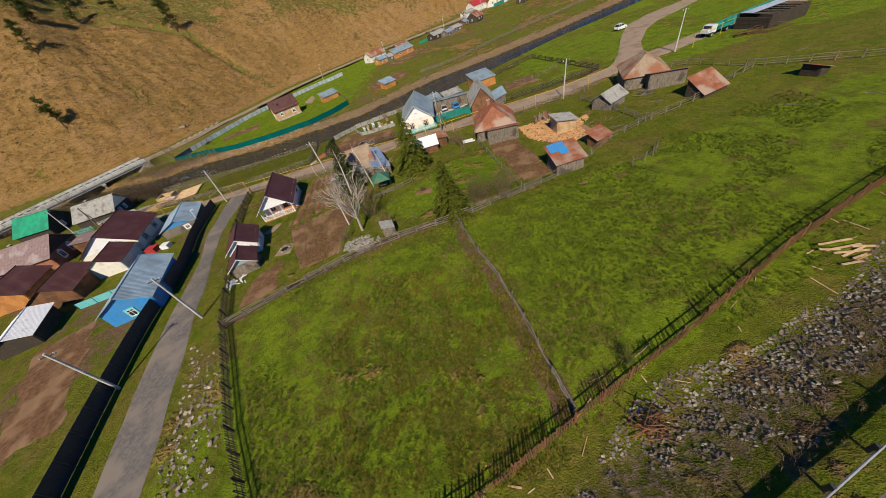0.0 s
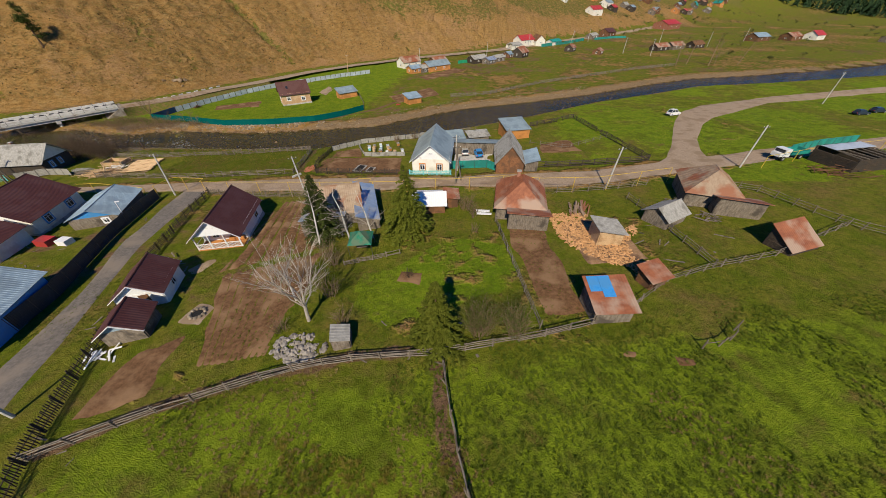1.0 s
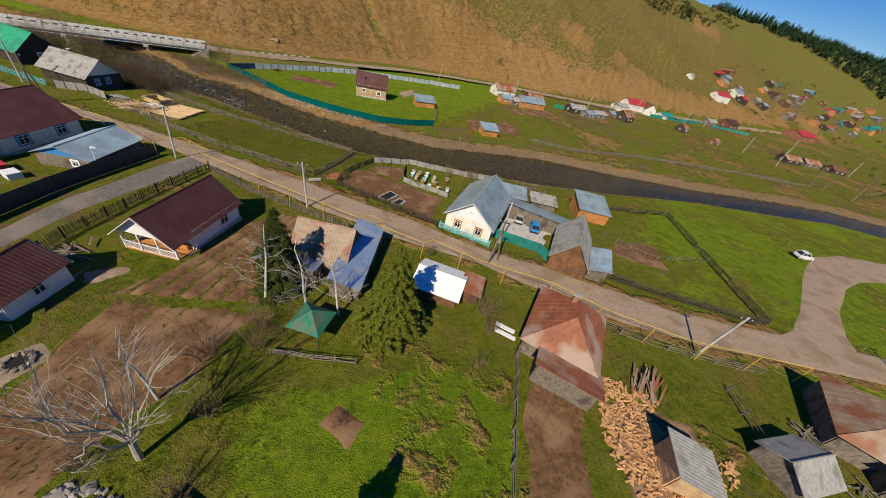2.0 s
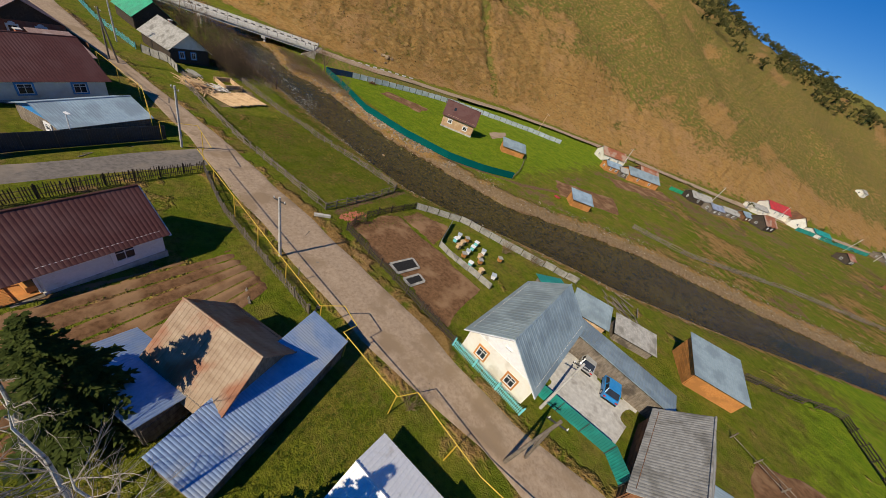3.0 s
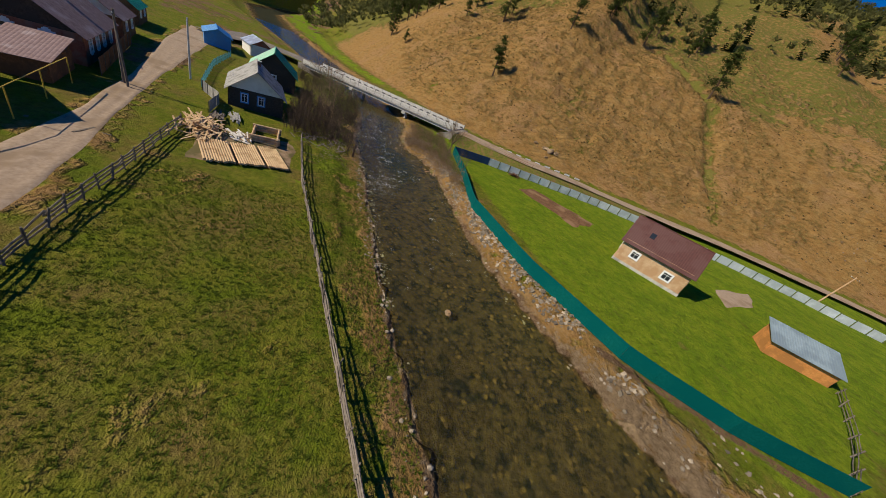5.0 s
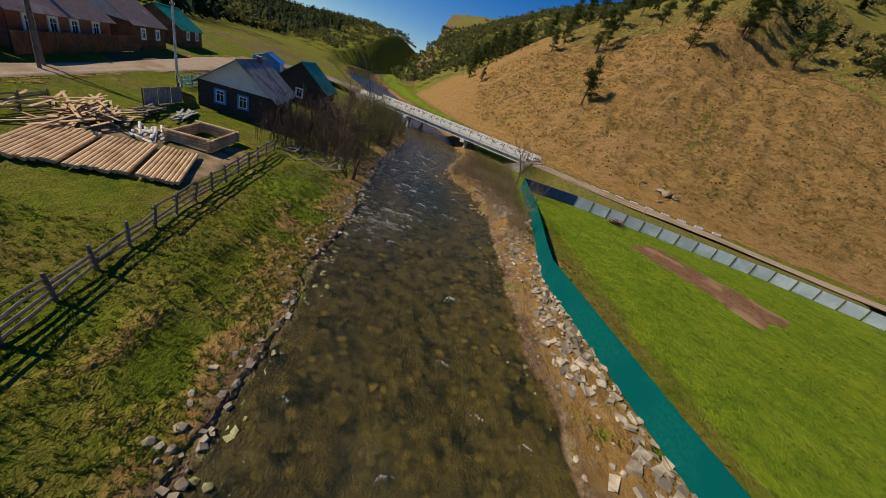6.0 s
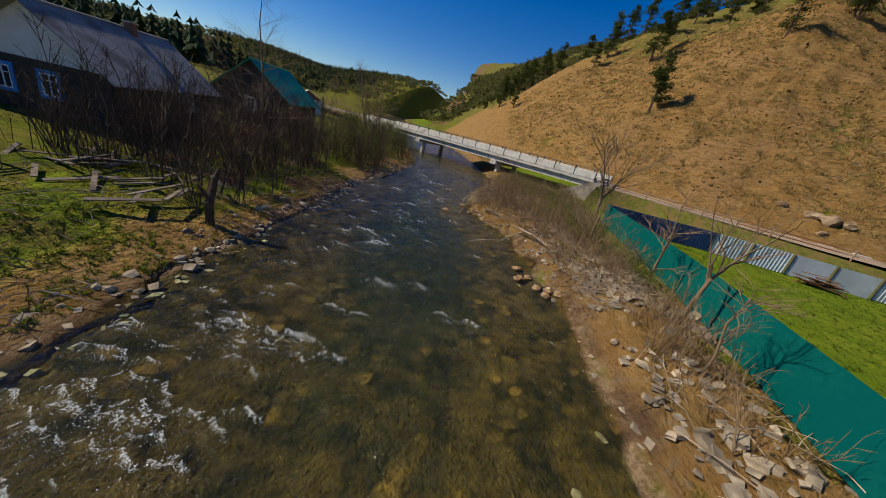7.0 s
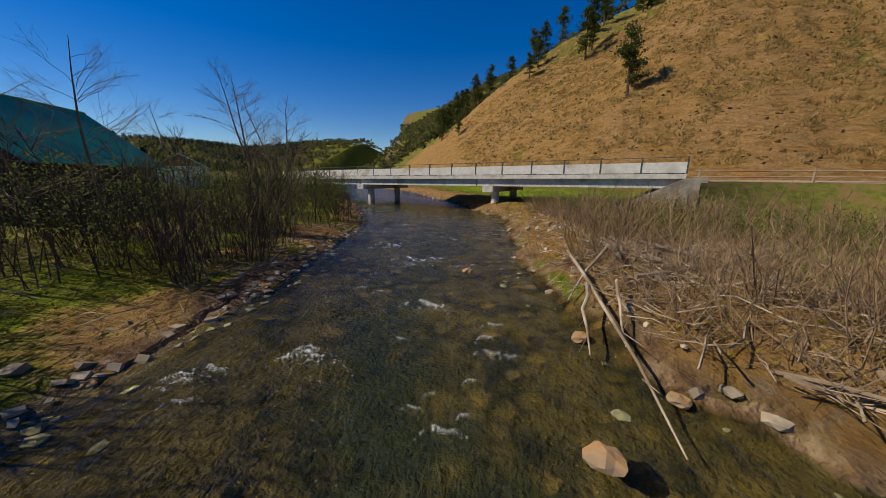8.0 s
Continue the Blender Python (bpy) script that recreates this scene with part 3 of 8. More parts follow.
def ground_z(x, y):
    u, v = (x - TAB_X) / TAB_S, (y - TAB_Y) / TAB_S
    i, j = int(math.floor(u)), int(math.floor(v))
    if 0 <= i < TABLE.shape[1] - 1 and 0 <= j < TABLE.shape[0] - 1:
        u, v = u - i, v - j
        return float((TABLE[j, i] * (1 - u) + TABLE[j, i + 1] * u) * (1 - v) + (TABLE[j + 1, i] * (1 - u) + TABLE[j + 1, i + 1] * u) * v)
    u, v = (x + 440) / 4.0, (y + 60) / 4.0
    i, j = int(math.floor(u)), int(math.floor(v))
    if 0 <= i < FAR_TABLE.shape[1] - 1 and 0 <= j < FAR_TABLE.shape[0] - 1:
        u, v = u - i, v - j
        return float((FAR_TABLE[j, i] * (1 - u) + FAR_TABLE[j, i + 1] * u) * (1 - v) + (FAR_TABLE[j + 1, i] * (1 - u) + FAR_TABLE[j + 1, i + 1] * u) * v)
    return float(land(x, y)[0])


def axis(parts):
    out = []
    for a, b, step in parts:
        out += list(np.arange(a, b, step))
    return np.array(out + [parts[-1][1]])


class MB:
    """Collects points and faces for one mesh."""

    def __init__(self):
        self.v, self.f = [], []

    def add(self, v, f):
        k = len(self.v)
        self.v += [tuple(p) for p in v]
        self.f += [tuple(i + k for i in q) for q in f]
        return self

    def twig(self, pts, radii):
        """A thin three-sided twig without ends."""
        k = len(self.v)
        pts = [Vector(p) for p in pts]
        q = (pts[-1] - pts[0]).to_track_quat("Z", "X")
        a, b = q @ Vector((1, 0, 0)), q @ Vector((-0.5, 0.87, 0))
        for p, r in zip(pts, radii):
            self.v += [tuple(p + a * r), tuple(p + b * r), tuple(p - (a + b) * r)]
        for i in range(len(pts) - 1):
            for j in range(3):
                self.f.append((k + 3 * i + j, k + 3 * i + (j + 1) % 3, k + 3 * i + 3 + (j + 1) % 3, k + 3 * i + 3 + j))
        return self

    def box(self, c, s, m=None):
        hx, hy, hz = s[0] / 2, s[1] / 2, s[2] / 2
        v = [Vector((c[0] + i * hx, c[1] + j * hy, c[2] + k * hz)) for k in (-1, 1) for j in (-1, 1) for i in (-1, 1)]
        return self.add([m @ p for p in v] if m else v, [(0, 2, 3, 1), (4, 5, 7, 6), (0, 1, 5, 4), (2, 6, 7, 3), (0, 4, 6, 2), (1, 3, 7, 5)])

    def beam(self, p, q, w, h=None):
        """A squared bar from p to q."""
        p, q = Vector(p), Vector(q)
        d = q - p
        m = Matrix.Translation((p + q) / 2) @ d.to_track_quat("Z", "X").to_matrix().to_4x4()
        return self.box((0, 0, 0), (w, h or w, d.length), m)

    def tube(self, pts, radii, n=6):
        """A tapered round bar through points."""
        k = len(self.v)
        pts = [Vector(p) for p in pts]
        for i, (p, r) in enumerate(zip(pts, radii)):
            d = pts[min(i + 1, len(pts) - 1)] - pts[max(i - 1, 0)]
            q = d.to_track_quat("Z", "X")
            self.v += [tuple(p + q @ Vector((r * math.cos(a * math.tau / n), r * math.sin(a * math.tau / n), 0))) for a in range(n)]
        for i in range(len(pts) - 1):
            for a in range(n):
                b = (a + 1) % n
                self.f.append((k + i * n + a, k + i * n + b, k + (i + 1) * n + b, k + (i + 1) * n + a))
        if n > 2:
            self.f.append(tuple(k + a for a in reversed(range(n))))
            self.f.append(tuple(k + (len(pts) - 1) * n + a for a in range(n)))
        return self

    def mesh(self, name, material, flat=True):
        me = bpy.data.meshes.new(name)
        me.from_pydata(self.v, [], self.f)
        me.materials.append(material)
        if not flat:
            me.polygons.foreach_set("use_smooth", [True] * len(me.polygons))
        me.update()
        return me


def part(name, mb, material, parent, label="", flat=True):
    ob = new(name, mb.mesh(name, material, flat) if isinstance(mb, MB) else mb)
    ob.parent = parent
    return tagged(ob, label)


def whole(name, mb, material, label, category, kind="", group="", flat=True):
    return tagged(new(name, mb.mesh(name, material, flat)), label, category, group, kind)


def thing(name, label, category, m=None, group="", kind=""):
    ob = new(name)
    if m is not None:
        ob.matrix_world = m
    return tagged(ob, label, category, group, kind)


# ---------------------------------------------------------------- ground, river, roads
def build_ground():
    xs = axis([(-1400, -500, 45), (-500, -260, 12), (-260, -215, 1.8), (-215, -150, 0.9), (-150, 62, 0.75), (62, 150, 2.5), (150, 400, 12), (400, 1500, 50)])
    ys = axis([(-1000, -300, 50), (-300, -20, 10), (-20, 0, 2), (0, 165, 0.8), (165, 215, 1.0), (215, 300, 1.8), (300, 500, 10), (500, 1700, 50)])
    gx, gy = np.meshgrid(xs, ys)
    z, dry, soil, gravel, lush, wet, hill = land(gx, gy)
    nx, ny = len(xs), len(ys)
    me = bpy.data.meshes.new("ground")
    co = np.stack([gx, gy, z], -1).reshape(-1, 3)
    i = (np.arange(ny - 1)[:, None] * nx + np.arange(nx - 1)).ravel()
    quads = np.stack([i, i + 1, i + nx + 1, i + nx], -1)
    me.vertices.add(len(co))
    me.vertices.foreach_set("co", co.ravel())
    me.loops.add(quads.size)
    me.loops.foreach_set("vertex_index", quads.ravel())
    me.polygons.add(len(quads))
    me.polygons.foreach_set("loop_start", np.arange(len(quads)) * 4)
    me.polygons.foreach_set("use_smooth", np.ones(len(quads), bool))
    for name, v in (("dry", dry), ("soil", soil), ("gravel", gravel), ("lush", lush), ("wet", wet), ("hill", hill)):
        me.attributes.new(name, "FLOAT", "POINT").data.foreach_set("value", np.clip(v, 0, 1).ravel())
    me.materials.append(GROUND)
    me.update(calc_edges=True)
    me.validate()
    tagged(new("ground", me), "grassy valley floor and dry brown hillsides", "ground", kind="structure")


def resample(pts, step):
    p = np.array(pts, float)
    s = np.r_[0, np.cumsum(np.hypot(*np.diff(p, axis=0).T))]
    n = max(2, int(s[-1] / step) + 1)
    t = np.linspace(0, s[-1], n)
    return np.stack([np.interp(t, s, p[:, 0]), np.interp(t, s, p[:, 1])], -1), t


def strip(name, left, right, material, label, category, lift=0.07, across=8, step=1.0, ruts=0.0, zf=None, edge=0.12):
    """A road laid on the ground between two edges; the edges dip into the turf unevenly."""
    n = max(len(resample(left, step)[0]), len(resample(right, step)[0]))

    def even(pts):
        p = np.array(pts, float)
        s = np.r_[0, np.cumsum(np.hypot(*np.diff(p, axis=0).T))]
        t = np.linspace(0, s[-1], n)
        return np.stack([np.interp(t, s, p[:, 0]), np.interp(t, s, p[:, 1])], -1)

    a, b = even(left), even(right)
    mb = MB()
    for i in range(n):
        for j in range(across + 1):
            u = j / across
            e = 0.35 * float(wave(i * step, j * 7.0, 0.55)) if j in (0, across) else 0.0
            wide = b[i] - a[i]
            p = a[i] * (1 - u) + b[i] * u + wide / max(np.hypot(*wide), 0.1) * e
            z = zf(p[0], p[1]) if zf else ground_z(p[0], p[1])
            dz = lift if 0 < j < across else lift - edge
            dz -= ruts * (math.exp(-((u - 0.32) / 0.07) ** 2) + math.exp(-((u - 0.68) / 0.07) ** 2))
            mb.v.append((p[0], p[1], z + dz))
    w = across + 1
    for i in range(n - 1):
        for j in range(across):
            mb.f.append((i * w + j, i * w + j + 1, (i + 1) * w + j + 1, (i + 1) * w + j))
    return whole(name, mb, material, label, category, "structure", flat=False)


def patch(name, corners, material, label, category, lift=0.06, step=0.6, furrow=0.0, pitch=0.8, ragged=0.12, kind="structure"):
    """A bed of soil on the ground between four corners; its border sinks unevenly into the turf."""
    c = [Vector((*p, 0)) for p in corners]
    n = max(3, int(max((c[1] - c[0]).length, (c[2] - c[3]).length) / step))
    m = max(3, int(max((c[3] - c[0]).length, (c[2] - c[1]).length) / step))
    wide = ((c[1] - c[0]).length + (c[2] - c[3]).length) / 2
    mb = MB()
    for j in range(m + 1):
        for i in range(n + 1):
            u, v = i / n, j / m
            p = c[0].lerp(c[1], u).lerp(c[3].lerp(c[2], u), v)
            rim = min(i, n - i, j, m - j)
            dz = lift if rim > 1 else (lift - ragged * (1.6 if rim == 0 else 0.6) + 0.14 * float(wave(p.x, p.y, 0.8, 1.0)))
            dz += furrow * math.cos(u * wide / pitch * math.tau) * (1 if rim > 1 else 0.3) + 0.015 * float(wave(p.x, p.y, 3.0))
            mb.v.append((p.x, p.y, ground_z(p.x, p.y) + dz))
    w = n + 1
    for j in range(m):
        for i in range(n):
            mb.f.append((j * w + i, j * w + i + 1, (j + 1) * w + i + 1, (j + 1) * w + i))
    return whole(name, mb, material, label, category, kind, flat=False)


build_ground()


def build_water():
    xs = axis([(-300, -150, 3), (-150, -30, 0.6), (-30, 150, 2), (150, 600, 12)])
    rows = 26
    mb = MB()
    for x in xs:
        a, b = float(np.interp(x, BS[:, 0], BS[:, 1])), float(np.interp(x, BN[:, 0], BN[:, 1]))
        for j in range(rows + 1):
            y = a - 0.6 + (b - a + 1.2) * j / rows
            near = 1.0 if -150 < x < -30 else 0.0
            z = float(water_z(x)) + near * (0.018 * float(wave(x * 0.6, y, 1.6)) + 0.012 * float(wave(x * 0.7, y, 3.3, 2.0)))
            mb.v.append((x, y, z))
    w = rows + 1
    for i in range(len(xs) - 1):
        for j in range(rows):
            mb.f.append((i * w + j, (i + 1) * w + j, (i + 1) * w + j + 1, i * w + j + 1))
    ob = whole("river", mb, WATER, "shallow clear river over brown stones", "river", "structure", flat=False)
    ob.visible_shadow = False


build_water()
strip("main_road", ROAD_S, ROAD_N, DIRT, "pale packed-dirt village road", "road", ruts=0.05, across=10)
strip("far_road", [(48, 88), (83, 101), (140, 124), (240, 160)], [(50, 82), (88, 96), (145, 119), (245, 155)], DIRT, "pale dirt road past the ruin", "road", step=2)
strip("loop_road", [(33, 82), (37, 86), (41, 93), (46, 104), (51, 115), (58, 128), (70, 139.5), (103, 158), (143, 172), (250, 210)],
      [(46, 85.5), (47, 91), (50, 99), (54, 106), (59, 114), (65, 121), (78, 131), (96, 146), (134, 161), (252, 203)], DIRT, "wide pale gravel road curving to the river", "road", across=8)
strip("side_road", [(-33, -4), (-35.6, 4.2), (-40, 13.1), (-44.7, 24.7), (-48.8, 36.4), (-55.2, 48.2), (-57, 54), (-60.5, 64.8)],
      [(-27, -4), (-30.4, 4.7), (-32.3, 9), (-36.6, 18), (-43, 31), (-50.9, 47), (-52.4, 53.4), (-55, 65)], ASPHALT, "narrow worn asphalt side road", "road", across=8)

# ---------------------------------------------------------------- buildings


def slab(mb, poly, thick):
    """A flat board over a planar polygon, thick downwards along its normal."""
    p = [Vector(q) for q in poly]
    nrm = (p[1] - p[0]).cross(p[2] - p[0]).normalized()
    if nrm.z < 0:
        p.reverse()
        nrm = -nrm
    k, n = len(mb.v), len(p)
    mb.v += [tuple(q) for q in p] + [tuple(q - nrm * thick) for q in p]
    mb.f.append(tuple(k + i for i in range(n)))
    mb.f.append(tuple(k + n + i for i in reversed(range(n))))
    for i in range(n):
        j = (i + 1) % n
        mb.f.append((k + i, k + n + i, k + n + j, k + j))


def ribbed(mb, o, u, v, period=0.3, amp=0.035, thick=0.03, soft=False):
    """A ribbed sheet from corner o along the eave u and up the slope v, with raised ribs along v."""
    o, u, v = Vector(o), Vector(u), Vector(v)
    nrm = u.cross(v).normalized()
    if nrm.z < 0:
        nrm = -nrm
    ln = u.length
    n = max(2, int(ln / period))
    prof = []
    for i in range(n):
        a = i / n
        for f, h in (((0.0, 0), (0.25, 0.7), (0.5, 1), (0.75, 0.7)) if soft else ((0.0, 0), (0.62, 0), (0.72, 1), (0.9, 1))):
            prof.append((a + f / n, h * amp))
    prof.append((1.0, 0))
    k, m = len(mb.v), len(prof)
    for f, h in prof:
        mb.v.append(tuple(o + u * f + nrm * h))
    for f, h in prof:
        mb.v.append(tuple(o + u * f + v + nrm * h))
    for f, h in prof:
        mb.v.append(tuple(o + u * f - nrm * thick))
    for f, h in prof:
        mb.v.append(tuple(o + u * f + v - nrm * thick))
    for i in range(m - 1):
        mb.f += [(k + i, k + i + 1, k + m + i + 1, k + m + i), (k + 2 * m + i, k + 3 * m + i, k + 3 * m + i + 1, k + 2 * m + i + 1),
                 (k + i, k + 2 * m + i, k + 2 * m + i + 1, k + i + 1), (k + m + i, k + m + i + 1, k + 3 * m + i + 1, k + 3 * m + i)]
    mb.f += [(k, k + m, k + 3 * m, k + 2 * m), (k + m - 1, k + 3 * m - 1, k + 4 * m - 1, k + 2 * m - 1)]


def wall_side(p, q, z0, z1, thick, boards=0.0):
    """One wall between two floor points; boards: height of its overlapping boards or logs."""
    mb = MB()
    p, q = Vector((*p, 0)), Vector((*q, 0))
    d = q - p
    m = Matrix.Translation((p + q) / 2) @ pose(0, 0, 0, 0, 0, math.degrees(math.atan2(d.y, d.x)))
    if not boards:
        return mb.box((0, 0, (z0 + z1) / 2), (d.length, thick, z1 - z0), m)
    n = max(1, round((z1 - z0) / boards))
    h = (z1 - z0) / n
    levels = []
    for i in range(n):
        t = thick / 2 + 0.008 * (i % 3)
        levels += [(z0 + i * h, t - 0.035), (z0 + (i + 0.06) * h, t), (z0 + (i + 0.94) * h, t)]
    levels.append((z1, thick / 2 - 0.03))
    hl = d.length / 2
    for z, t in levels:
        mb.v += [tuple(m @ Vector(q)) for q in ((-hl, -t, z), (hl, -t, z), (hl, t, z), (-hl, t, z))]
    for i in range(len(levels) - 1):
        for a in range(4):
            b = (a + 1) % 4
            mb.f.append((4 * i + a, 4 * i + b, 4 * i + 4 + b, 4 * i + 4 + a))
    k = 4 * (len(levels) - 1)
    mb.f += [(3, 2, 1, 0), (k, k + 1, k + 2, k + 3)]
    return mb


def ring(w, h, t, y0, y1, m):
    """A rectangular frame of breadth t in one piece, from depth y0 to y1."""
    v = []
    for y in (y0, y1):
        for k in (0, t):
            v += [(-w / 2 + k, y, -h / 2 + k), (w / 2 - k, y, -h / 2 + k), (w / 2 - k, y, h / 2 - k), (-w / 2 + k, y, h / 2 - k)]
    f = []
    for i in range(4):
        j = (i + 1) % 4
        f += [(i, j, 4 + j, 4 + i), (8 + j, 8 + i, 12 + i, 12 + j), (j, i, 8 + i, 8 + j), (4 + i, 4 + j, 12 + j, 12 + i)]
    return MB().add([m @ Vector(p) for p in v], f)


def window(parent, at, turn, w=0.9, h=1.2, casing=None, bars=1, ornate=False):
    """A framed window on a wall: casing, frame, pane and bars; turn: its facing, degrees (0 looks to -y)."""
    base = Matrix.Translation(at) @ pose(0, 0, 0, 0, 0, turn)
    fr = part("window", ring(w, h, 0.07, -0.1, 0.0, base), WHITE, parent)
    part("pane", MB().box((0, -0.015, 0), (w - 0.13, 0.03, h - 0.13), base), GLASS, fr)
    for b in range(bars):
        part("bar", MB().box(((b + 1) / (bars + 1) * w - w / 2, -0.055, 0), (0.05, 0.05, h - 0.13), base), WHITE, fr)
    part("bar", MB().box((0, -0.052, h * 0.18), (w - 0.13, 0.05, 0.05), base), WHITE, fr)
    if casing:
        part("casing", ring(w + 0.34, h + 0.34, 0.17, -0.11, 0.02, base), casing, fr)
    if ornate:
        part("cornice", MB().box((0, -0.05, h / 2 + 0.265), (w * 0.7, 0.12, 0.19), base), casing, fr)
        part("crest", MB().box((0, -0.05, h / 2 + 0.42), (w * 0.35, 0.12, 0.12), base), casing, fr)
        part("apron", MB().box((0, -0.04, -h / 2 - 0.26), (w * 0.8, 0.1, 0.18), base), casing, fr)


def house(name, label, x, y, yaw, W, L, wall=2.6, rise=2.0, roof=MAROON, walls=WHITEWALL, gable=None, shape="gable", over=0.45, boards=0.0, windows=(), door=None,
          chimney=None, trim=None, period=0.3, soft=False, z=None, category="house", porch=0.0, amp=0.02, group="", plinth=None, soffit=False):
    """A building with its own walls, roof planes, gables, windows; ridge along its local y, front towards -y."""
    m = pose(x, y, 0, 0, 0, yaw)
    zs = [ground_z(*(m @ Vector((i * W / 2, j * L / 2, 0))).xy) for i in (-1, 0, 1) for j in (-1, 0, 1)]
    z0 = z if z is not None else sum(zs) / 9
    low = min(zs) - z0 - 0.25
    ob = thing(name, label, category, pose(x, y, z0, 0, 0, yaw), group)
    f = -L / 2 + porch
    hw = W / 2
    top = wall
    highs = (wall, wall)
    if shape == "shed":
        highs = (wall + rise, wall)          # left side high, right side low
    corner = [(-hw, f), (hw, f), (hw, L / 2), (-hw, L / 2)]
    part("wall", wall_side(corner[3], corner[0], low, highs[0], 0.2, boards), walls, ob)
    part("wall", wall_side(corner[1], corner[2], low, highs[1], 0.2, boards), walls, ob)
    part("wall", wall_side(corner[0], corner[1], low, wall, 0.2, boards), walls, ob)
    part("wall", wall_side(corner[2], corner[3], low, wall, 0.2, boards), walls, ob)
    if plinth:
        pl = MB()
        pl.box((0, (f + L / 2) / 2, (low + 0.45) / 2), (W + 0.34, L / 2 - f + 0.34, 0.45 - low))
        part("plinth", pl, plinth, ob)
    if shape in ("gable", "shed"):
        for e, yy in ((-1, f if not porch else -L / 2 + 0.05), (1, L / 2)):
            g = MB()
            t = 0.12
            if shape == "gable":
                tri = [(-hw - 0.02, wall), (hw + 0.02, wall), (0, wall + rise - 0.03)]
            else:
                tri = [(-hw, wall), (hw, wall), (-hw, wall + rise)]
            n3 = len(tri)
            v = [(a, yy - t / 2, b) for a, b in tri] + [(a, yy + t / 2, b) for a, b in tri]
            g.add(v, [(0, 1, 2), (5, 4, 3), (0, 3, 4, 1), (1, 4, 5, 2), (2, 5, 3, 0)])
            part("gable", g, gable or walls, ob)
    y0, ln = -L / 2 - over, L + 2 * over
    if shape == "gable":
        k = rise / hw
        for s in (-1, 1):
            r = MB()
            eave = Vector((s * (hw + over), y0, wall - over * k + 0.06))
            ribbed(r, eave, (0, ln, 0), Vector((0, y0, wall + rise + 0.06)) - eave, period, amp, 0.06, soft)
            part("roof", r, roof, ob)
        part("ridge_cap", MB().tube([(0, y0, wall + rise + 0.07), (0, y0 + ln, wall + rise + 0.07)], (0.09, 0.09), 6), roof, ob)
        if trim:
            for yy in (y0 + 0.02, y0 + ln - 0.02):
                for s in (-1, 1):
                    part("bargeboard", MB().beam((s * (hw + over), yy, wall - over * k - 0.06), (0, yy, wall + rise - 0.06), 0.06, 0.22), trim, ob)
    elif shape == "shed":
        k = rise / W
        r = MB()
        o = Vector((hw + over, y0, wall - over * k + 0.07))
        ribbed(r, o, (0, ln, 0), Vector((-hw - over, y0, wall + rise + over * k + 0.07)) - o, period, amp, 0.06, soft)
        part("roof", r, roof, ob)
    else:
        k = rise / hw
        e = wall - over * k + 0.08
        X, Y, ry = hw + over, L / 2 + over, max(0.4, L / 2 - hw * 0.85)
        A, B, C, D = (-X, -Y, e), (X, -Y, e), (X, Y, e), (-X, Y, e)
        P, Q = (0, -ry, wall + rise), (0, ry, wall + rise)
        for quad in ((A, B, P), (B, C, Q, P), (C, D, Q), (D, A, P, Q)):
            r = MB()
            slab(r, quad, 0.07)
            a, b = Vector(quad[0]), Vector(quad[1])
            part("roof", r, roof, ob)
        cap = MB()
        for s, q in ((A, P), (B, P), (C, Q), (D, Q), (P, Q)):
            cap.tube([s, q], (0.05, 0.05), 5)
        part("ridge_cap", cap, roof, ob)
        n = int(2 * Y / 0.7)
        seam = MB()
        for i in range(1, n):
            yy = -Y + 2 * Y * i / n
            far = 1.0 if abs(yy) <= ry else max(0.03, (Y - abs(yy)) / (Y - ry))
            for s in (-1, 1):
                a, b = Vector((s * X, yy, e)), Vector((0, yy, wall + rise))
                seam.beam(a + Vector((0, 0, 0.02)), a.lerp(b, far * 0.985) + Vector((0, 0, 0.02)), 0.03, 0.035)
        part("roof_seams", seam, roof, ob)
    if chimney:
        cx, cy, ch = chimney
        cz = wall + rise * max(0.0, 1 - abs(cx) / hw)
        c = part("chimney", MB().box((cx, cy, cz + ch / 2 - 0.3), (0.5, 0.5, ch + 0.6)), BRICK, ob)
        part("chimney_cap", MB().box((cx, cy, cz + ch + 0.02), (0.66, 0.66, 0.1)), CONCRETE, c)
    for w in windows:
        side, pos, h, ww, wh = w[:5]
        cas = w[5] if len(w) > 5 else None
        orn = len(w) > 6
        if side == "f":
            window(ob, (pos, f - 0.1, h), 0, ww, wh, cas, ornate=orn)
        elif side == "b":
            window(ob, (pos, L / 2 + 0.1, h), 180, ww, wh, cas, ornate=orn)
        elif side == "l":
            window(ob, (-hw - 0.1, pos, h), -90, ww, wh, cas, ornate=orn)
        elif side == "r":
            window(ob, (hw + 0.1, pos, h), 90, ww, wh, cas, ornate=orn)
        elif side == "gf":
            window(ob, (pos, (f if not porch else -L / 2) - 0.06, h), 0, ww, wh, cas)
    if door:
        side, pos, dm = door
        if side == "f":
            dmx = Matrix.Translation((pos, f - 0.13, 1.0))
        elif side == "r":
            dmx = Matrix.Translation((hw + 0.13, pos, 1.0)) @ pose(0, 0, 0, 0, 0, 90)
        else:
            dmx = Matrix.Translation((-hw - 0.13, pos, 1.0)) @ pose(0, 0, 0, 0, 0, -90)
        d = part("door", MB().box((0, 0, 0), (0.9, 0.06, 2.0), dmx), dm, ob)
        part("handle", MB().box((0.33, -0.06, 0), (0.1, 0.06, 0.04), dmx), STEEL, d)
    return ob


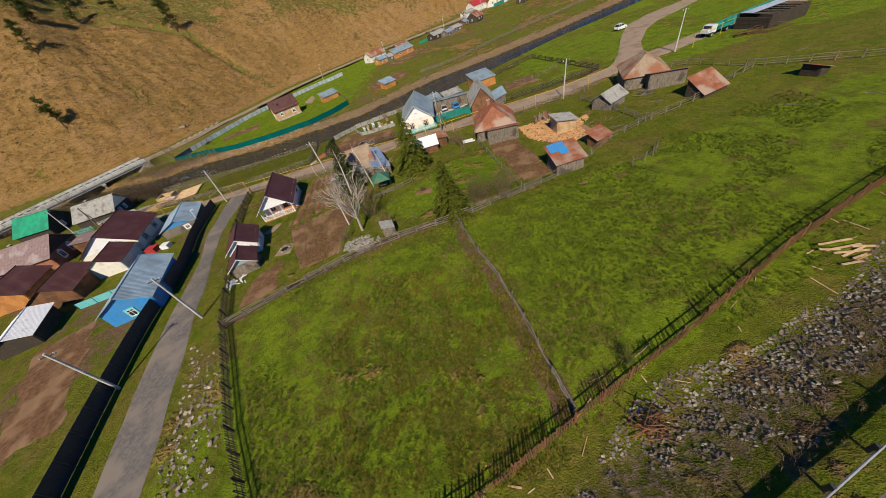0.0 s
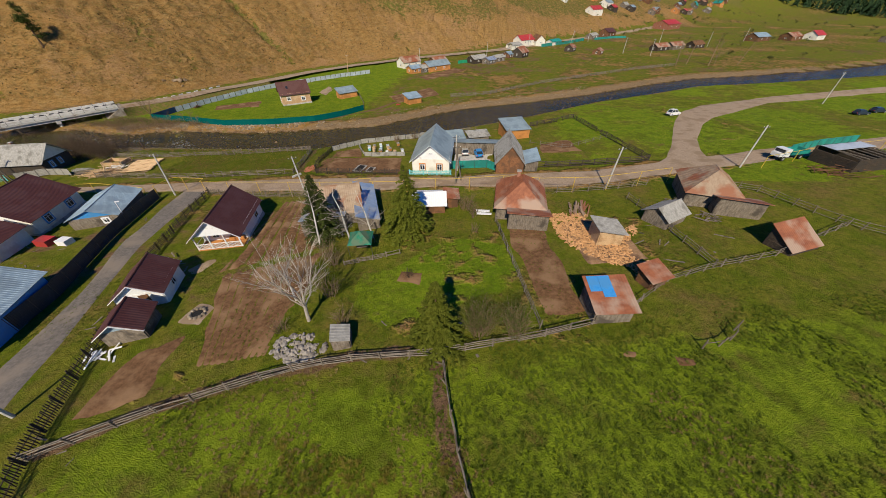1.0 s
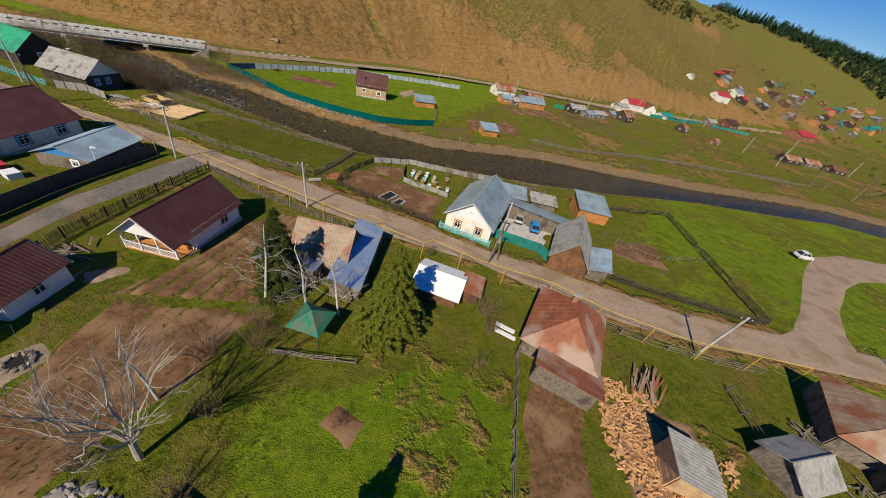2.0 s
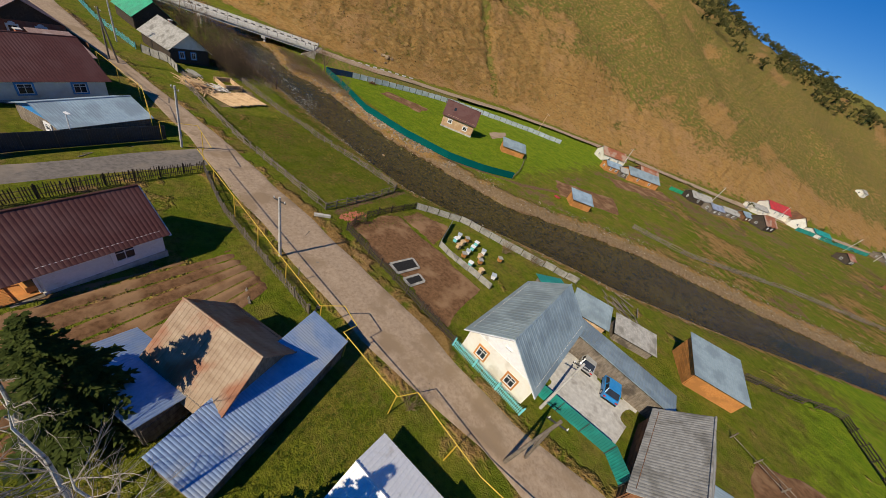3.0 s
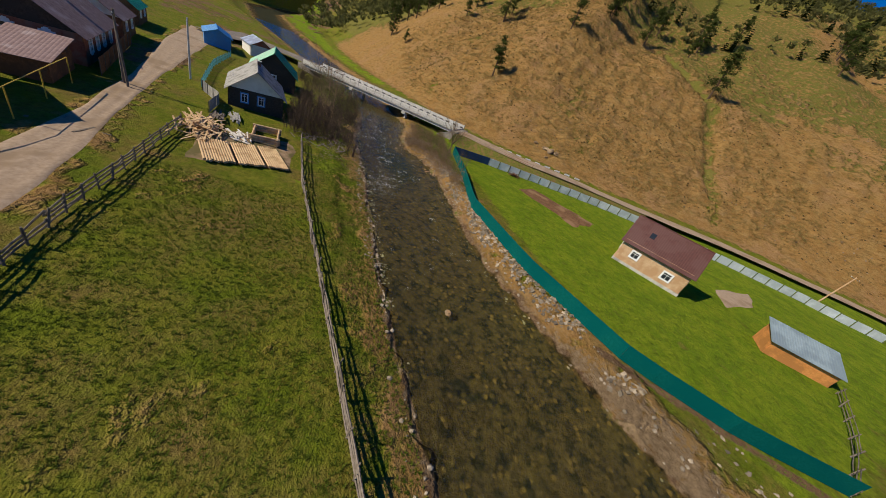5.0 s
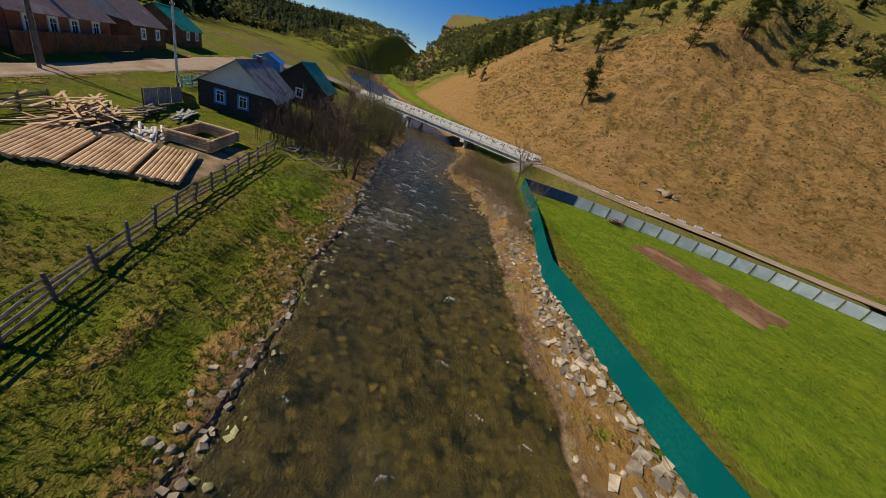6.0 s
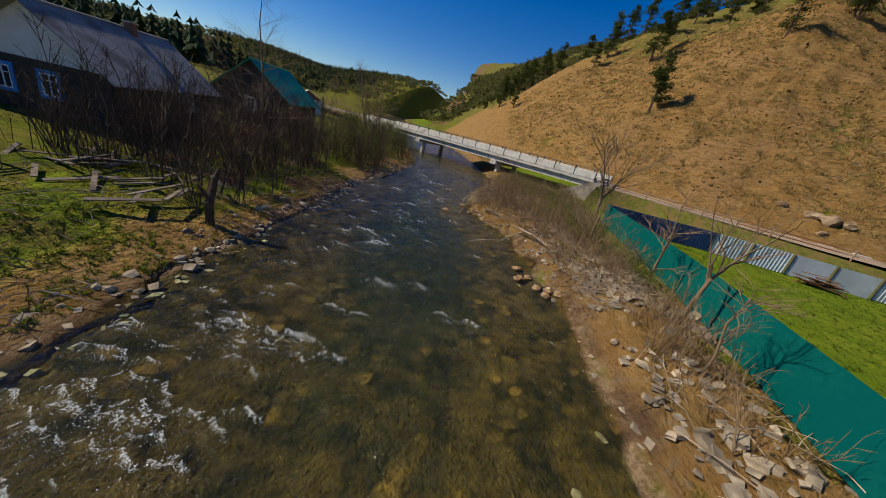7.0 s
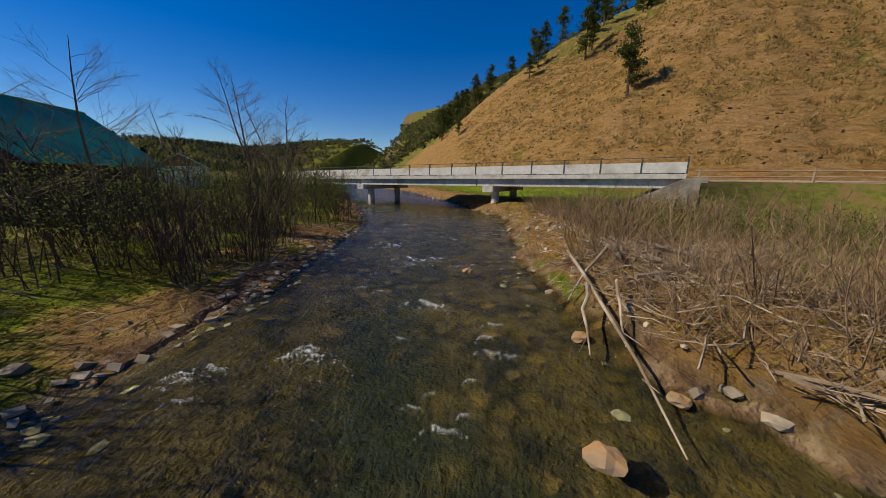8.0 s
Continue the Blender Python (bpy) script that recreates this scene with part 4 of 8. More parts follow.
def rail_fence(name, label, pts, h=1.2, rails=3, bay=2.5, wood=None, rough=0.12, rail_r=0.045, group="", category="fence", zf=None):
    """Posts with loose rough rails along a line of points."""
    wood = wood or OLDWOOD
    zf = zf or ground_z
    p, _ = resample(pts, bay)
    ob = thing(name, label, category, pose(p[0][0], p[0][1], zf(*p[0])), group)
    inv = ob.matrix_world.inverted()
    post = MB().tube([(0, 0, -0.4), (0, 0, h * 0.6), (0.02, 0, h + 0.12)], (0.075, 0.07, 0.055), 6).mesh("post", wood)
    tops = []
    for x, y in p:
        lean = random.gauss(0, rough * 30)
        o = part("post", post, wood, ob)
        o.matrix_basis = inv @ pose(x, y, zf(x, y), random.gauss(0, rough * 30), lean, random.uniform(0, 360))
        tops.append(Vector((x, y, zf(x, y))))
    for a, b in zip(tops[:-1], tops[1:]):
        for r in range(rails):
            if random.random() < rough * 0.5:
                continue
            zz = h * (r + 0.75) / rails
            e = Vector((0, 0, zz + random.gauss(0, rough * 0.35)))
            g = Vector((0, 0, zz + random.gauss(0, rough * 0.35)))
            d = (b - a) * 0.06
            mid = (a + b) / 2 + (e + g) / 2 + Vector((random.gauss(0, rough * 0.2), random.gauss(0, rough * 0.2), random.gauss(0, rough * 0.25)))
            part("rail", MB().tube([inv @ (a - d + e), inv @ mid, inv @ (b + d + g)], (rail_r, rail_r * 0.9, rail_r * 0.75), 5), wood, ob)
    return ob


def picket_fence(name, label, pts, h=1.3, bay=2.4, gap=0.17, wood=None, jitter=0.1, single=False, width=0.07, group="", lean=2.0, category="fence"):
    """Posts, two rails and upright palings; single: each paling an object of its own."""
    wood = wood or OLDWOOD
    p, _ = resample(pts, bay)
    ob = thing(name, label, category, pose(p[0][0], p[0][1], ground_z(*p[0])), group)
    inv = ob.matrix_world.inverted()
    post = MB().box((0, 0, h * 0.45), (0.12, 0.12, h * 0.9 + 0.5)).mesh("post", wood)
    pale = MB()
    hw = width / 2
    pale.add([(-hw, -0.012, 0), (hw, -0.012, 0), (hw, 0.012, 0), (-hw, 0.012, 0), (-hw, -0.012, h * 0.94), (hw, -0.012, h * 0.94), (hw, 0.012, h * 0.94), (-hw, 0.012, h * 0.94), (0, -0.012, h), (0, 0.012, h)],
             [(0, 1, 5, 8, 4), (2, 3, 7, 9, 6), (0, 4, 7, 3), (1, 2, 6, 5), (4, 8, 9, 7), (5, 6, 9, 8), (0, 3, 2, 1)])
    pale_me = pale.mesh("paling", wood)
    at = [Vector((x, y, ground_z(x, y))) for x, y in p]
    for a in at:
        part("post", post, wood, ob).matrix_basis = inv @ Matrix.Translation(a)
    for a, b in zip(at[:-1], at[1:]):
        d = b - a
        turn = math.degrees(math.atan2(d.y, d.x))
        for zz in (0.3, 0.72):
            part("rail", MB().beam(inv @ (a + Vector((0, 0, h * zz))), inv @ (b + Vector((0, 0, h * zz))), 0.05, 0.07), wood, ob)
        n = max(1, int(d.length / gap))
        tilt = random.gauss(0, lean)
        bunch = MB()
        for i in range(n):
            if random.random() < jitter * 0.4:
                continue
            q = a + d * ((i + 0.5) / n)
            m = inv @ Matrix.Translation(q) @ pose(0, 0, 0.06 + random.gauss(0, jitter * 0.6), tilt + random.gauss(0, 1), random.gauss(0, jitter * 22), turn) @ Matrix.Translation((0, -0.06, 0))
            if single:
                part("paling", pale_me, wood, ob).matrix_basis = m
            else:
                bunch.add([m @ Vector(v) for v in pale.v], pale.f)
        if not single and bunch.v:
            tagged(part("paling_row", bunch, wood, ob), kind="stuff")
    return ob


def sheet_fence(name, label, pts, material, h=1.8, bay=2.5, cap=None, post=None, period=0.22, group="", gaps=0.0, wob=0.0, category="fence", lift=0.05):
    """Ribbed sheets between posts, each sheet a part."""
    p, _ = resample(pts, bay)
    ob = thing(name, label, category, pose(p[0][0], p[0][1], ground_z(*p[0])), group)
    inv = ob.matrix_world.inverted()
    post_me = MB().box((0, 0, h * 0.5 - 0.1), (0.07, 0.07, h + 0.25)).mesh("post", post or STEEL)
    at = [Vector((x, y, ground_z(x, y))) for x, y in p]
    for a in at:
        part("post", post_me, None, ob).matrix_basis = inv @ Matrix.Translation(a)
    for a, b in zip(at[:-1], at[1:]):
        d = b - a
        d = d * (1 - gaps)
        mb = MB()
        w = Vector((0, 0, random.gauss(0, wob)))
        side = Vector((-d.y, d.x, 0)).normalized() * 0.05
        sheet = MB()
        o = inv @ (a + side + Vector((0, 0, lift)) + w)
        rot = inv.to_3x3()
        ribbed(sheet, o, rot @ d, rot @ Vector((random.gauss(0, wob * 0.5), random.gauss(0, wob * 0.5), h)), period, 0.03, 0.012)
        part("sheet", sheet, material, ob)
        if cap:
            part("cap", MB().beam(inv @ (a + side + Vector((0, 0, h + lift + 0.05)) + w), inv @ (a + d + side + Vector((0, 0, h + lift + 0.05)) + w), 0.06, 0.05), cap, ob)
    return ob


def utility_pole(x, y, h=7.5, lean=(0, 0), label="pale concrete utility pole with cross arm", strut=None, material=None):
    material = material or CONCRETE
    z = ground_z(x, y)
    ob = thing("utility_pole", label, "pole", pose(x, y, z, lean[0], lean[1], 20), "utility poles")
    part("shaft", MB().tube([(0, 0, -0.4), (0, 0, h)], (0.16, 0.11), 8), material, ob)
    part("cross_arm", MB().box((0, 0, h - 0.4), (1.5, 0.09, 0.09)), STEEL, ob)
    for i in (-0.65, 0, 0.65):
        part("insulator", MB().tube([(i, 0, h - 0.36), (i, 0, h - 0.18)], (0.045, 0.035), 6), WHITE, ob)
    if strut:
        part("strut", MB().tube([(strut[0], strut[1], -0.3), (0, 0, h * 0.85)], (0.14, 0.11), 8), material, ob)
    return ob


# village street, south side
H1 = house("cottage", "white cottage with maroon sheet roof and open railed porch", -39.0, 51.4, 17, 6.0, 9.6, 2.7, 2.6, MAROON, WHITE, WHITE, trim=WHITE, porch=2.4, over=0.5,
           windows=[("r", 2.2, 1.6, 1.3, 1.2, WHITE), ("f", -1.2, 1.5, 1.0, 1.2, WHITE)], door=("f", 1.2, BROWNWOOD), soft=True, plinth=CONCRETE)


def porch_of(ob, W, L, depth, wall):
    y0 = -L / 2
    part("porch_floor", MB().box((0, y0 + depth / 2, 0.35), (W, depth, 0.12)), ORANGEWOOD, ob)
    for x in (-W / 2 + 0.1, -W / 6, W / 6, W / 2 - 0.1):
        part("porch_post", MB().box((x, y0 + 0.1, wall / 2 + 0.1), (0.13, 0.13, wall - 0.1)), WHITE, ob)
    part("porch_post", MB().box((W / 2 - 0.1, y0 + depth - 0.2, wall / 2 + 0.1), (0.13, 0.13, wall - 0.1)), WHITE, ob)
    for z in (0.5, 1.3):
        part("porch_rail", MB().box((0, y0 + 0.1, z), (W, 0.07, 0.08)), WHITE, ob)
        part("porch_rail", MB().box((-W / 2 + 0.1, y0 + depth / 2, z), (0.07, depth, 0.08)), WHITE, ob)
    n = int(W / 0.16)
    for i in range(n):
        part("baluster", MB().box((-W / 2 + W * (i + 0.5) / n, y0 + 0.1, 0.9), (0.05, 0.04, 0.8)), WHITE, ob)
    for i in range(4):
        part("step", MB().box((W / 2 + 0.2 + i * 0.28, y0 + depth * 0.6, 0.3 - i * 0.16), (0.28, 1.6, 0.06)), OLDWOOD, ob)
    part("bench", MB().box((W / 2 - 1.3, y0 + depth - 0.5, 0.75), (2.0, 0.5, 0.5)), ORANGEWOOD, ob)


porch_of(H1, 6.0, 9.6, 2.4, 2.7)
house("garden_house", "small white summer house with maroon roof", -39.2, 37.7, 25, 4.4, 5.0, 2.2, 1.6, MAROON, WHITE, WHITE, trim=WHITE, soft=True, windows=[("r", 0, 1.3, 0.9, 1.0)], door=("f", 0.5, BROWNWOOD))
house("garden_shed", "small shed with maroon roof and pale gable", -36.1, 32.2, 25, 3.4, 3.0, 1.9, 1.2, MAROON, OLDWOOD, LIGHTBLUE, trim=WHITE, soft=True, boards=0.2, category="shed")
house("large_house", "large cream house with broad maroon roof and blue windows", -77.3, 51.3, 20, 10.5, 10.5, 3.0, 3.2, MAROON, WHITEWALL, WHITE, over=0.6, soft=True,
      windows=[("r", -2.5, 1.7, 1.3, 1.2, BLUE), ("r", 2.5, 1.7, 1.3, 1.2, BLUE), ("b", -2.5, 1.7, 1.1, 1.3, BLUE), ("b", 0.8, 1.7, 1.1, 1.3, BLUE)], chimney=(-1.5, 1, 0.9), plinth=CONCRETE)
house("house_annex", "low annex with maroon roof beside the large house", -71.8, 42.8, 20, 6.0, 6.0, 2.4, 1.6, MAROON, WHITEWALL, soft=True, category="annex")
house("barn", "low barn with pale blue-grey sheet roof and bright blue gable", -65.5, 55.4, 25, 6.6, 9.0, 2.1, 1.3, LIGHTBLUE, OLDWOOD, BLUE, windows=[("f", 1.6, 1.3, 0.8, 0.8, WHITE)], boards=0.22, category="barn", over=0.4)
house("workshop", "long workshop with pale blue roof and vivid blue gable", -52.8, 30.6, 22, 6.6, 10.0, 2.9, 1.7, LIGHTBLUE, BLUE, BLUE, category="workshop", windows=[("f", 0.0, 1.5, 1.0, 1.2, CYAN)], over=0.5)
house("brick_house", "long brick house with purplish slate roof and carved white window casings", -101.0, 50.2, 106, 8.5, 14.5, 3.2, 3.0, PURPLESLATE, BRICK, DARKWOOD, soft=True, over=0.6,
      windows=[("r", -5, 1.8, 1.0, 1.5, WHITE, 1), ("r", -2, 1.8, 1.0, 1.5, WHITE, 1), ("r", 1, 1.8, 1.0, 1.5, WHITE, 1), ("r", 4.5, 1.8, 1.0, 1.5, WHITE, 1), ("f", -1.5, 1.8, 1.0, 1.5, WHITE, 1), ("f", 1.5, 1.8, 1.0, 1.5, WHITE, 1)], chimney=(0.8, 1, 0.8))
house("lean_to", "low lean-to with pinkish slate roof against the fence", -89.0, 55.3, 16, 7.0, 4.0, 2.0, 1.0, PURPLESLATE, BROWNWOOD, shape="shed", soft=True, category="shed")
house("wooden_house", "wooden house with green-edged gable", -117, 46, 106, 8, 9, 3.0, 2.8, PURPLESLATE, BROWNWOOD, WHITEWALL, soft=True, boards=0.25, windows=[("r", -2, 1.7, 0.9, 1.2, WHITE), ("r", 2, 1.7, 0.9, 1.2, WHITE)])
house("wooden_house", "brown wooden house with green tin gable roof", -133, 41, 106, 7.5, 9, 2.8, 2.6, GREENTIN, BROWNWOOD, BROWNWOOD, boards=0.25, windows=[("r", -2, 1.7, 0.9, 1.2, WHITE), ("r", 2, 1.7, 0.9, 1.2, WHITE)])
sheet_fence("gate_fence", "tall red-brown board fence along the street", [(-93.5, 58.5), (-113.5, 52.2)], BROWNWOOD, 1.9, 2.5)
# west end, river side
house("log_house", "dark log house with grey slate roof and cream gable", -105.0, 72.6, 104, 7.2, 10.5, 2.8, 2.9, SLATE, DARKWOOD, WHITEWALL, soft=True, boards=0.28, over=0.6,
      windows=[("f", -1.6, 1.6, 0.8, 1.2, BLUE), ("f", 0.6, 1.6, 0.8, 1.2, BLUE), ("r", 1.5, 1.6, 0.9, 1.1, WHITE)], chimney=(0.3, 1.5, 0.7))
house("green_roof_house", "wooden house with bright green sheet roof", -124.3, 71.3, 100, 8.0, 9.5, 3.0, 3.3, GREENTIN, DARKWOOD, DARKWOOD, boards=0.28, over=0.6, windows=[("f", 0, 1.7, 0.9, 1.2, WHITE)])
house("roadside_shop", "small white building with pale tin roof", -150, 62, 120, 5, 7, 2.6, 1.5, ZINC, WHITEWALL, BRICK)
house("roadside_shed", "blue shed by the road bend", -143, 55, 110, 5, 8, 2.5, 1.2, BLUE, BLUE, BLUE, category="shed")
# middle of the street
H2 = house("white_house", "white plastered house with blue-grey sheet roof and framed windows", -12.2, 82.2, 3, 7.4, 12.6, 3.4, 3.0, GREYBLUE, WHITEWALL, WHITE, over=0.55, trim=WHITE, period=0.55, amp=0.014,
           windows=[("f", -1.7, 1.8, 1.0, 1.25, ORANGEWOOD), ("f", 1.8, 1.8, 1.0, 1.25, ORANGEWOOD), ("l", -3, 1.8, 1.0, 1.2, ORANGEWOOD), ("gf", 0, 4.6, 0.75, 0.25)], plinth=WHITEWALL)
house("carport", "long open carport with blue-grey sheet roof", -3.4, 89.6, 91, 3.6, 11.6, 2.3, 0.6, GREYBLUE, OLDWOOD, shape="shed", category="carport", boards=0.2)
house("plank_barn", "tall plank barn with grey slate roof", 4.0, 81.3, 1, 5.2, 9.6, 2.6, 3.2, SLATE, BROWNWOOD, BROWNWOOD, soft=True, boards=0.2, category="barn")
house("lean_to", "lean-to with pale blue sheet roof on the barn", 8.3, 80.6, 181, 2.4, 6.0, 1.9, 0.7, LIGHTBLUE, OLDWOOD, shape="shed", category="shed", boards=0.2)
house("plank_shed", "orange plank shed with blue-grey lean roof", 6.2, 103.2, -72, 6.6, 6.0, 2.6, 1.0, GREYBLUE, ORANGEWOOD, shape="shed", category="shed", boards=0.2, over=0.4)
house("bath_house", "small log bath house with blue-grey roof", -9.2, 96.0, -70, 3.4, 4.6, 1.9, 0.8, GREYBLUE, PLANK, shape="shed", boards=0.2, category="shed")
house("hen_house", "low hen house with patched pale roof", -3.2, 99.0, -70, 3.0, 5.0, 1.5, 0.5, SLATE, OLDWOOD, shape="shed", boards=0.2, category="shed")
house("rust_house", "old house with rusty tin hip roof", 5.0, 62.0, -3, 7.0, 8.6, 2.5, 2.7, RUST, OLDWOOD, shape="hip", boards=0.25, over=0.5, chimney=(-0.6, 1.5, 0.9))
house("house_porch", "closed plank porch with rusty lean roof", 5.8, 56.3, 87, 2.8, 5.4, 1.9, 0.8, RUST, OLDWOOD, shape="shed", boards=0.2, category="annex")
house("yard_shed", "small shed with white tin roof", -9.8, 61.2, -81, 4.6, 5.0, 1.8, 0.9, WHITE, BROWNWOOD, boards=0.2, category="shed")
house("rust_box", "small flat rusty tin store", -6.2, 62.6, 9, 1.8, 2.8, 1.9, 0.15, RUST, BROWNWOOD, shape="shed", category="shed")
house("old_house", "old house with half-rusted tin gable roof", -23.3, 57.4, -70, 5.6, 5.8, 2.6, 2.9, RUSTPALE, OLDWOOD, OLDWOOD, boards=0.25)
house("tin_lean_to", "long lean-to with shining zinc sheet roof", -19.8, 58.8, 22, 3.0, 11.4, 2.0, 0.9, TINSKY, OLDWOOD, shape="shed", boards=0.2, category="shed", over=0.25, soft=True, period=0.18)
house("tin_lean_to", "zinc-roofed lean-to on the old house", -24.4, 53.2, 110, 3.2, 6.0, 2.0, 0.9, TINSKY, OLDWOOD, shape="shed", boards=0.2, category="shed", over=0.25, soft=True, period=0.18)
house("hip_barn", "grey timber house with rust-patched hip roof", 35.0, 67.2, -14, 7.0, 8.0, 2.6, 2.6, RUSTPALE, OLDWOOD, shape="hip", boards=0.25, over=0.5)
house("barn_porch", "sagging porch with rusty lean roof", 36.6, 62.0, 76, 3.0, 5.6, 1.8, 0.9, RUST, OLDWOOD, shape="shed", boards=0.2, category="annex")
house("grey_shed", "small timber shed with grey plank roof", 25.6, 58.9, -54, 3.4, 4.4, 1.7, 1.1, SLATE, OLDWOOD, OLDWOOD, boards=0.2, category="shed", soft=True)
house("red_shed", "leaning shed with red-brown tin roof", 38.4, 53.2, -66, 2.9, 4.9, 0.8, 1.8, RUST, DARKWOOD, DARKWOOD, shape="shed", boards=0.2, category="shed", over=0.3)
house("wood_store", "slatted wood store with dark sheet roof", 15.9, 53.2, 6, 3.0, 3.0, 2.0, 0.5, SLATE, FRESHWOOD, shape="shed", boards=0.22, category="shed")
PS = house("patched_shed", "plank shed with rusty and blue tin roof", 12.2, 39.6, -80, 3.3, 3.6, 1.9, 0.9, RUST, OLDWOOD, shape="shed", boards=0.2, category="shed")
tarp = MB()
for q, lo in (((-1.9, -0.75), -0.3), ((-0.73, 0.45), 0.35)):
    slab(tarp, [(lo, q[0], 2.46 - 0.27 * lo), (lo, q[1], 2.46 - 0.27 * lo), (-2.0, q[1], 3.01), (-2.0, q[0], 3.01)], 0.03)
part("blue_tarp", tarp, BLUE, PS, "bright blue tarpaulin on the roof")
P1 = house("privy", "small rusty-roofed plank hut", 18.5, 44.5, -62, 1.7, 2.3, 1.4, 0.5, RUST, BROWNWOOD, shape="shed", boards=0.2, category="shed")
house("field_hut", "small dark plank hut in the meadow", 50.5, 49.5, 20, 1.8, 2.2, 0.9, 0.6, RUST, DARKWOOD, shape="shed", boards=0.2, category="shed")
# across the river
PC = house("plank_cottage", "new plank cottage with maroon sheet roof", -73.4, 135.8, -53, 6.6, 9.8, 3.9, 3.3, MAROON, PLANK, PLANK, over=0.55, soft=True, boards=0.16, plinth=CONCRETE,
      windows=[("r", -2.6, 2.2, 1.1, 1.0, WHITE), ("r", 2.4, 1.8, 1.2, 1.1, WHITE), ("f", 0, 1.9, 1.1, 1.0, WHITE)])
part("skylight", MB().beam((1.3, -2.2, 5.95), (2.0, -2.2, 5.25), 0.12, 0.75), GLASS, PC, "small dark roof window")
house("tool_shed", "plank tool shed with blue-grey lean roof", -56.6, 144.8, -45, 3.6, 7.0, 2.0, 1.2, GREYBLUE, ORANGEWOOD, shape="shed", boards=0.18, category="shed")
house("garden_hut", "orange plank hut with pale blue roof", -28.6, 137.6, -50, 3.8, 5.0, 2.0, 1.0, LIGHTBLUE, ORANGEWOOD, shape="shed", boards=0.18, category="shed")
house("teal_shed", "low shed with teal sheet roof behind the white house", -13.6, 94.6, 60, 4.2, 5.6, 1.6, 0.5, TEAL, OLDWOOD, shape="shed", category="shed")

# ---------------------------------------------------------------- bridge
BR_A, BR_D = Vector((-125.8, 114.4, 0)), Vector((-0.585, -0.811, 0)).normalized()   # east face, from the north end
BR_S = Vector((-BR_D.y, BR_D.x, 0)) * -1                                             # across the deck, to the west
if BR_S.x > 0:
    BR_S = -BR_S
BR_TILT = -0.019
BR_M = Matrix((( BR_D.x, BR_S.x, 0, BR_A.x), (BR_D.y, BR_S.y, 0, BR_A.y), (BR_TILT, 0, 1, 0.8), (0, 0, 0, 1)))


PARAPET = mat("whitewashed concrete", (0.5, 0.48, 0.43), (0.66, 0.64, 0.59), 2.0, 0.9, bump=0.2, third=(0.38, 0.35, 0.3), scale2=0.5, cover=0.6)
ABUTMENT = mat("stained concrete", (0.24, 0.21, 0.175), (0.36, 0.32, 0.27), 1.5, 0.95, bump=0.3, third=(0.17, 0.14, 0.11), scale2=0.5, cover=0.55)
KERBBLACK = mat("black kerb paint", (0.02, 0.02, 0.02), (0.045, 0.042, 0.04), 4, 0.7, bump=0.1)


def build_bridge():
    ob = thing("road_bridge", "low concrete road bridge with white parapets over the river", "bridge", BR_M, kind="")
    ln, wide = 51.4, 8.5
    part("deck", MB().box((ln / 2, wide / 2, 17.62), (ln, wide, 0.35)), CONCRETE, ob)
    for i in range(3):
        for j in range(5):
            part("girder", MB().box((ln * (i + 0.5) / 3, 0.6 + j * 1.8, 17.1), (ln / 3 - 0.15, 0.5, 0.75)), CONCRETE, ob)
    for y in (0.1, wide - 0.1):
        n = 18
        for i in range(n):
            part("parapet_panel", MB().box((ln * (i + 0.5) / n, y, 18.24), (ln / n - 0.06, 0.14, 0.78)), PARAPET, ob)
            part("parapet_post", MB().box((ln * i / n, y, 18.42), (0.1, 0.18, 1.2)), STEEL, ob)
        part("handrail", MB().box((ln / 2, y, 18.98), (ln, 0.07, 0.05)), STEEL, ob)
    for i in range(46):
        for y in (1.0, wide - 1.0):
            part("kerb_stone", MB().box((ln * (i + 0.5) / 46, y, 17.93), (ln / 46 - 0.02, 0.3, 0.28)), PARAPET if i % 2 else KERBBLACK, ob)
    for k, x in enumerate((15.6, 33.6)):
        pier = part("pier_cap", MB().box((x, wide / 2, 16.45), (1.1, wide + 0.6, 0.6)), CONCRETE, ob)
        for y in (1.6, wide - 1.6):
            part("pier_column", MB().tube([(x, y, 13.8), (x, y, 16.2)], (0.42, 0.42), 14), CONCRETE, pier)
    for x, s in ((0, -1), (ln, 1)):
        mb = MB()
        a = MB()
        a.add([(x, -0.6, 17.5), (x, wide + 0.6, 17.5), (x - s * 5.2, wide + 0.6, 14.6), (x - s * 5.2, -0.6, 14.6), (x + s * 1.2, -0.6, 17.5), (x + s * 1.2, wide + 0.6, 17.5), (x + s * 1.2, wide + 0.6, 14.2), (x + s * 1.2, -0.6, 14.2)],
              [(0, 1, 2, 3), (4, 5, 1, 0), (4, 0, 3, 7), (1, 5, 6, 2), (5, 4, 7, 6), (3, 2, 6, 7)])
        part("abutment", a, ABUTMENT, ob)


build_bridge()


def road_level(x, y):
    return max(ground_z(x, y), 18.1)


def local_bridge(a, b):
    v = BR_M @ Vector((a, b, 0))
    return (v.x, v.y)


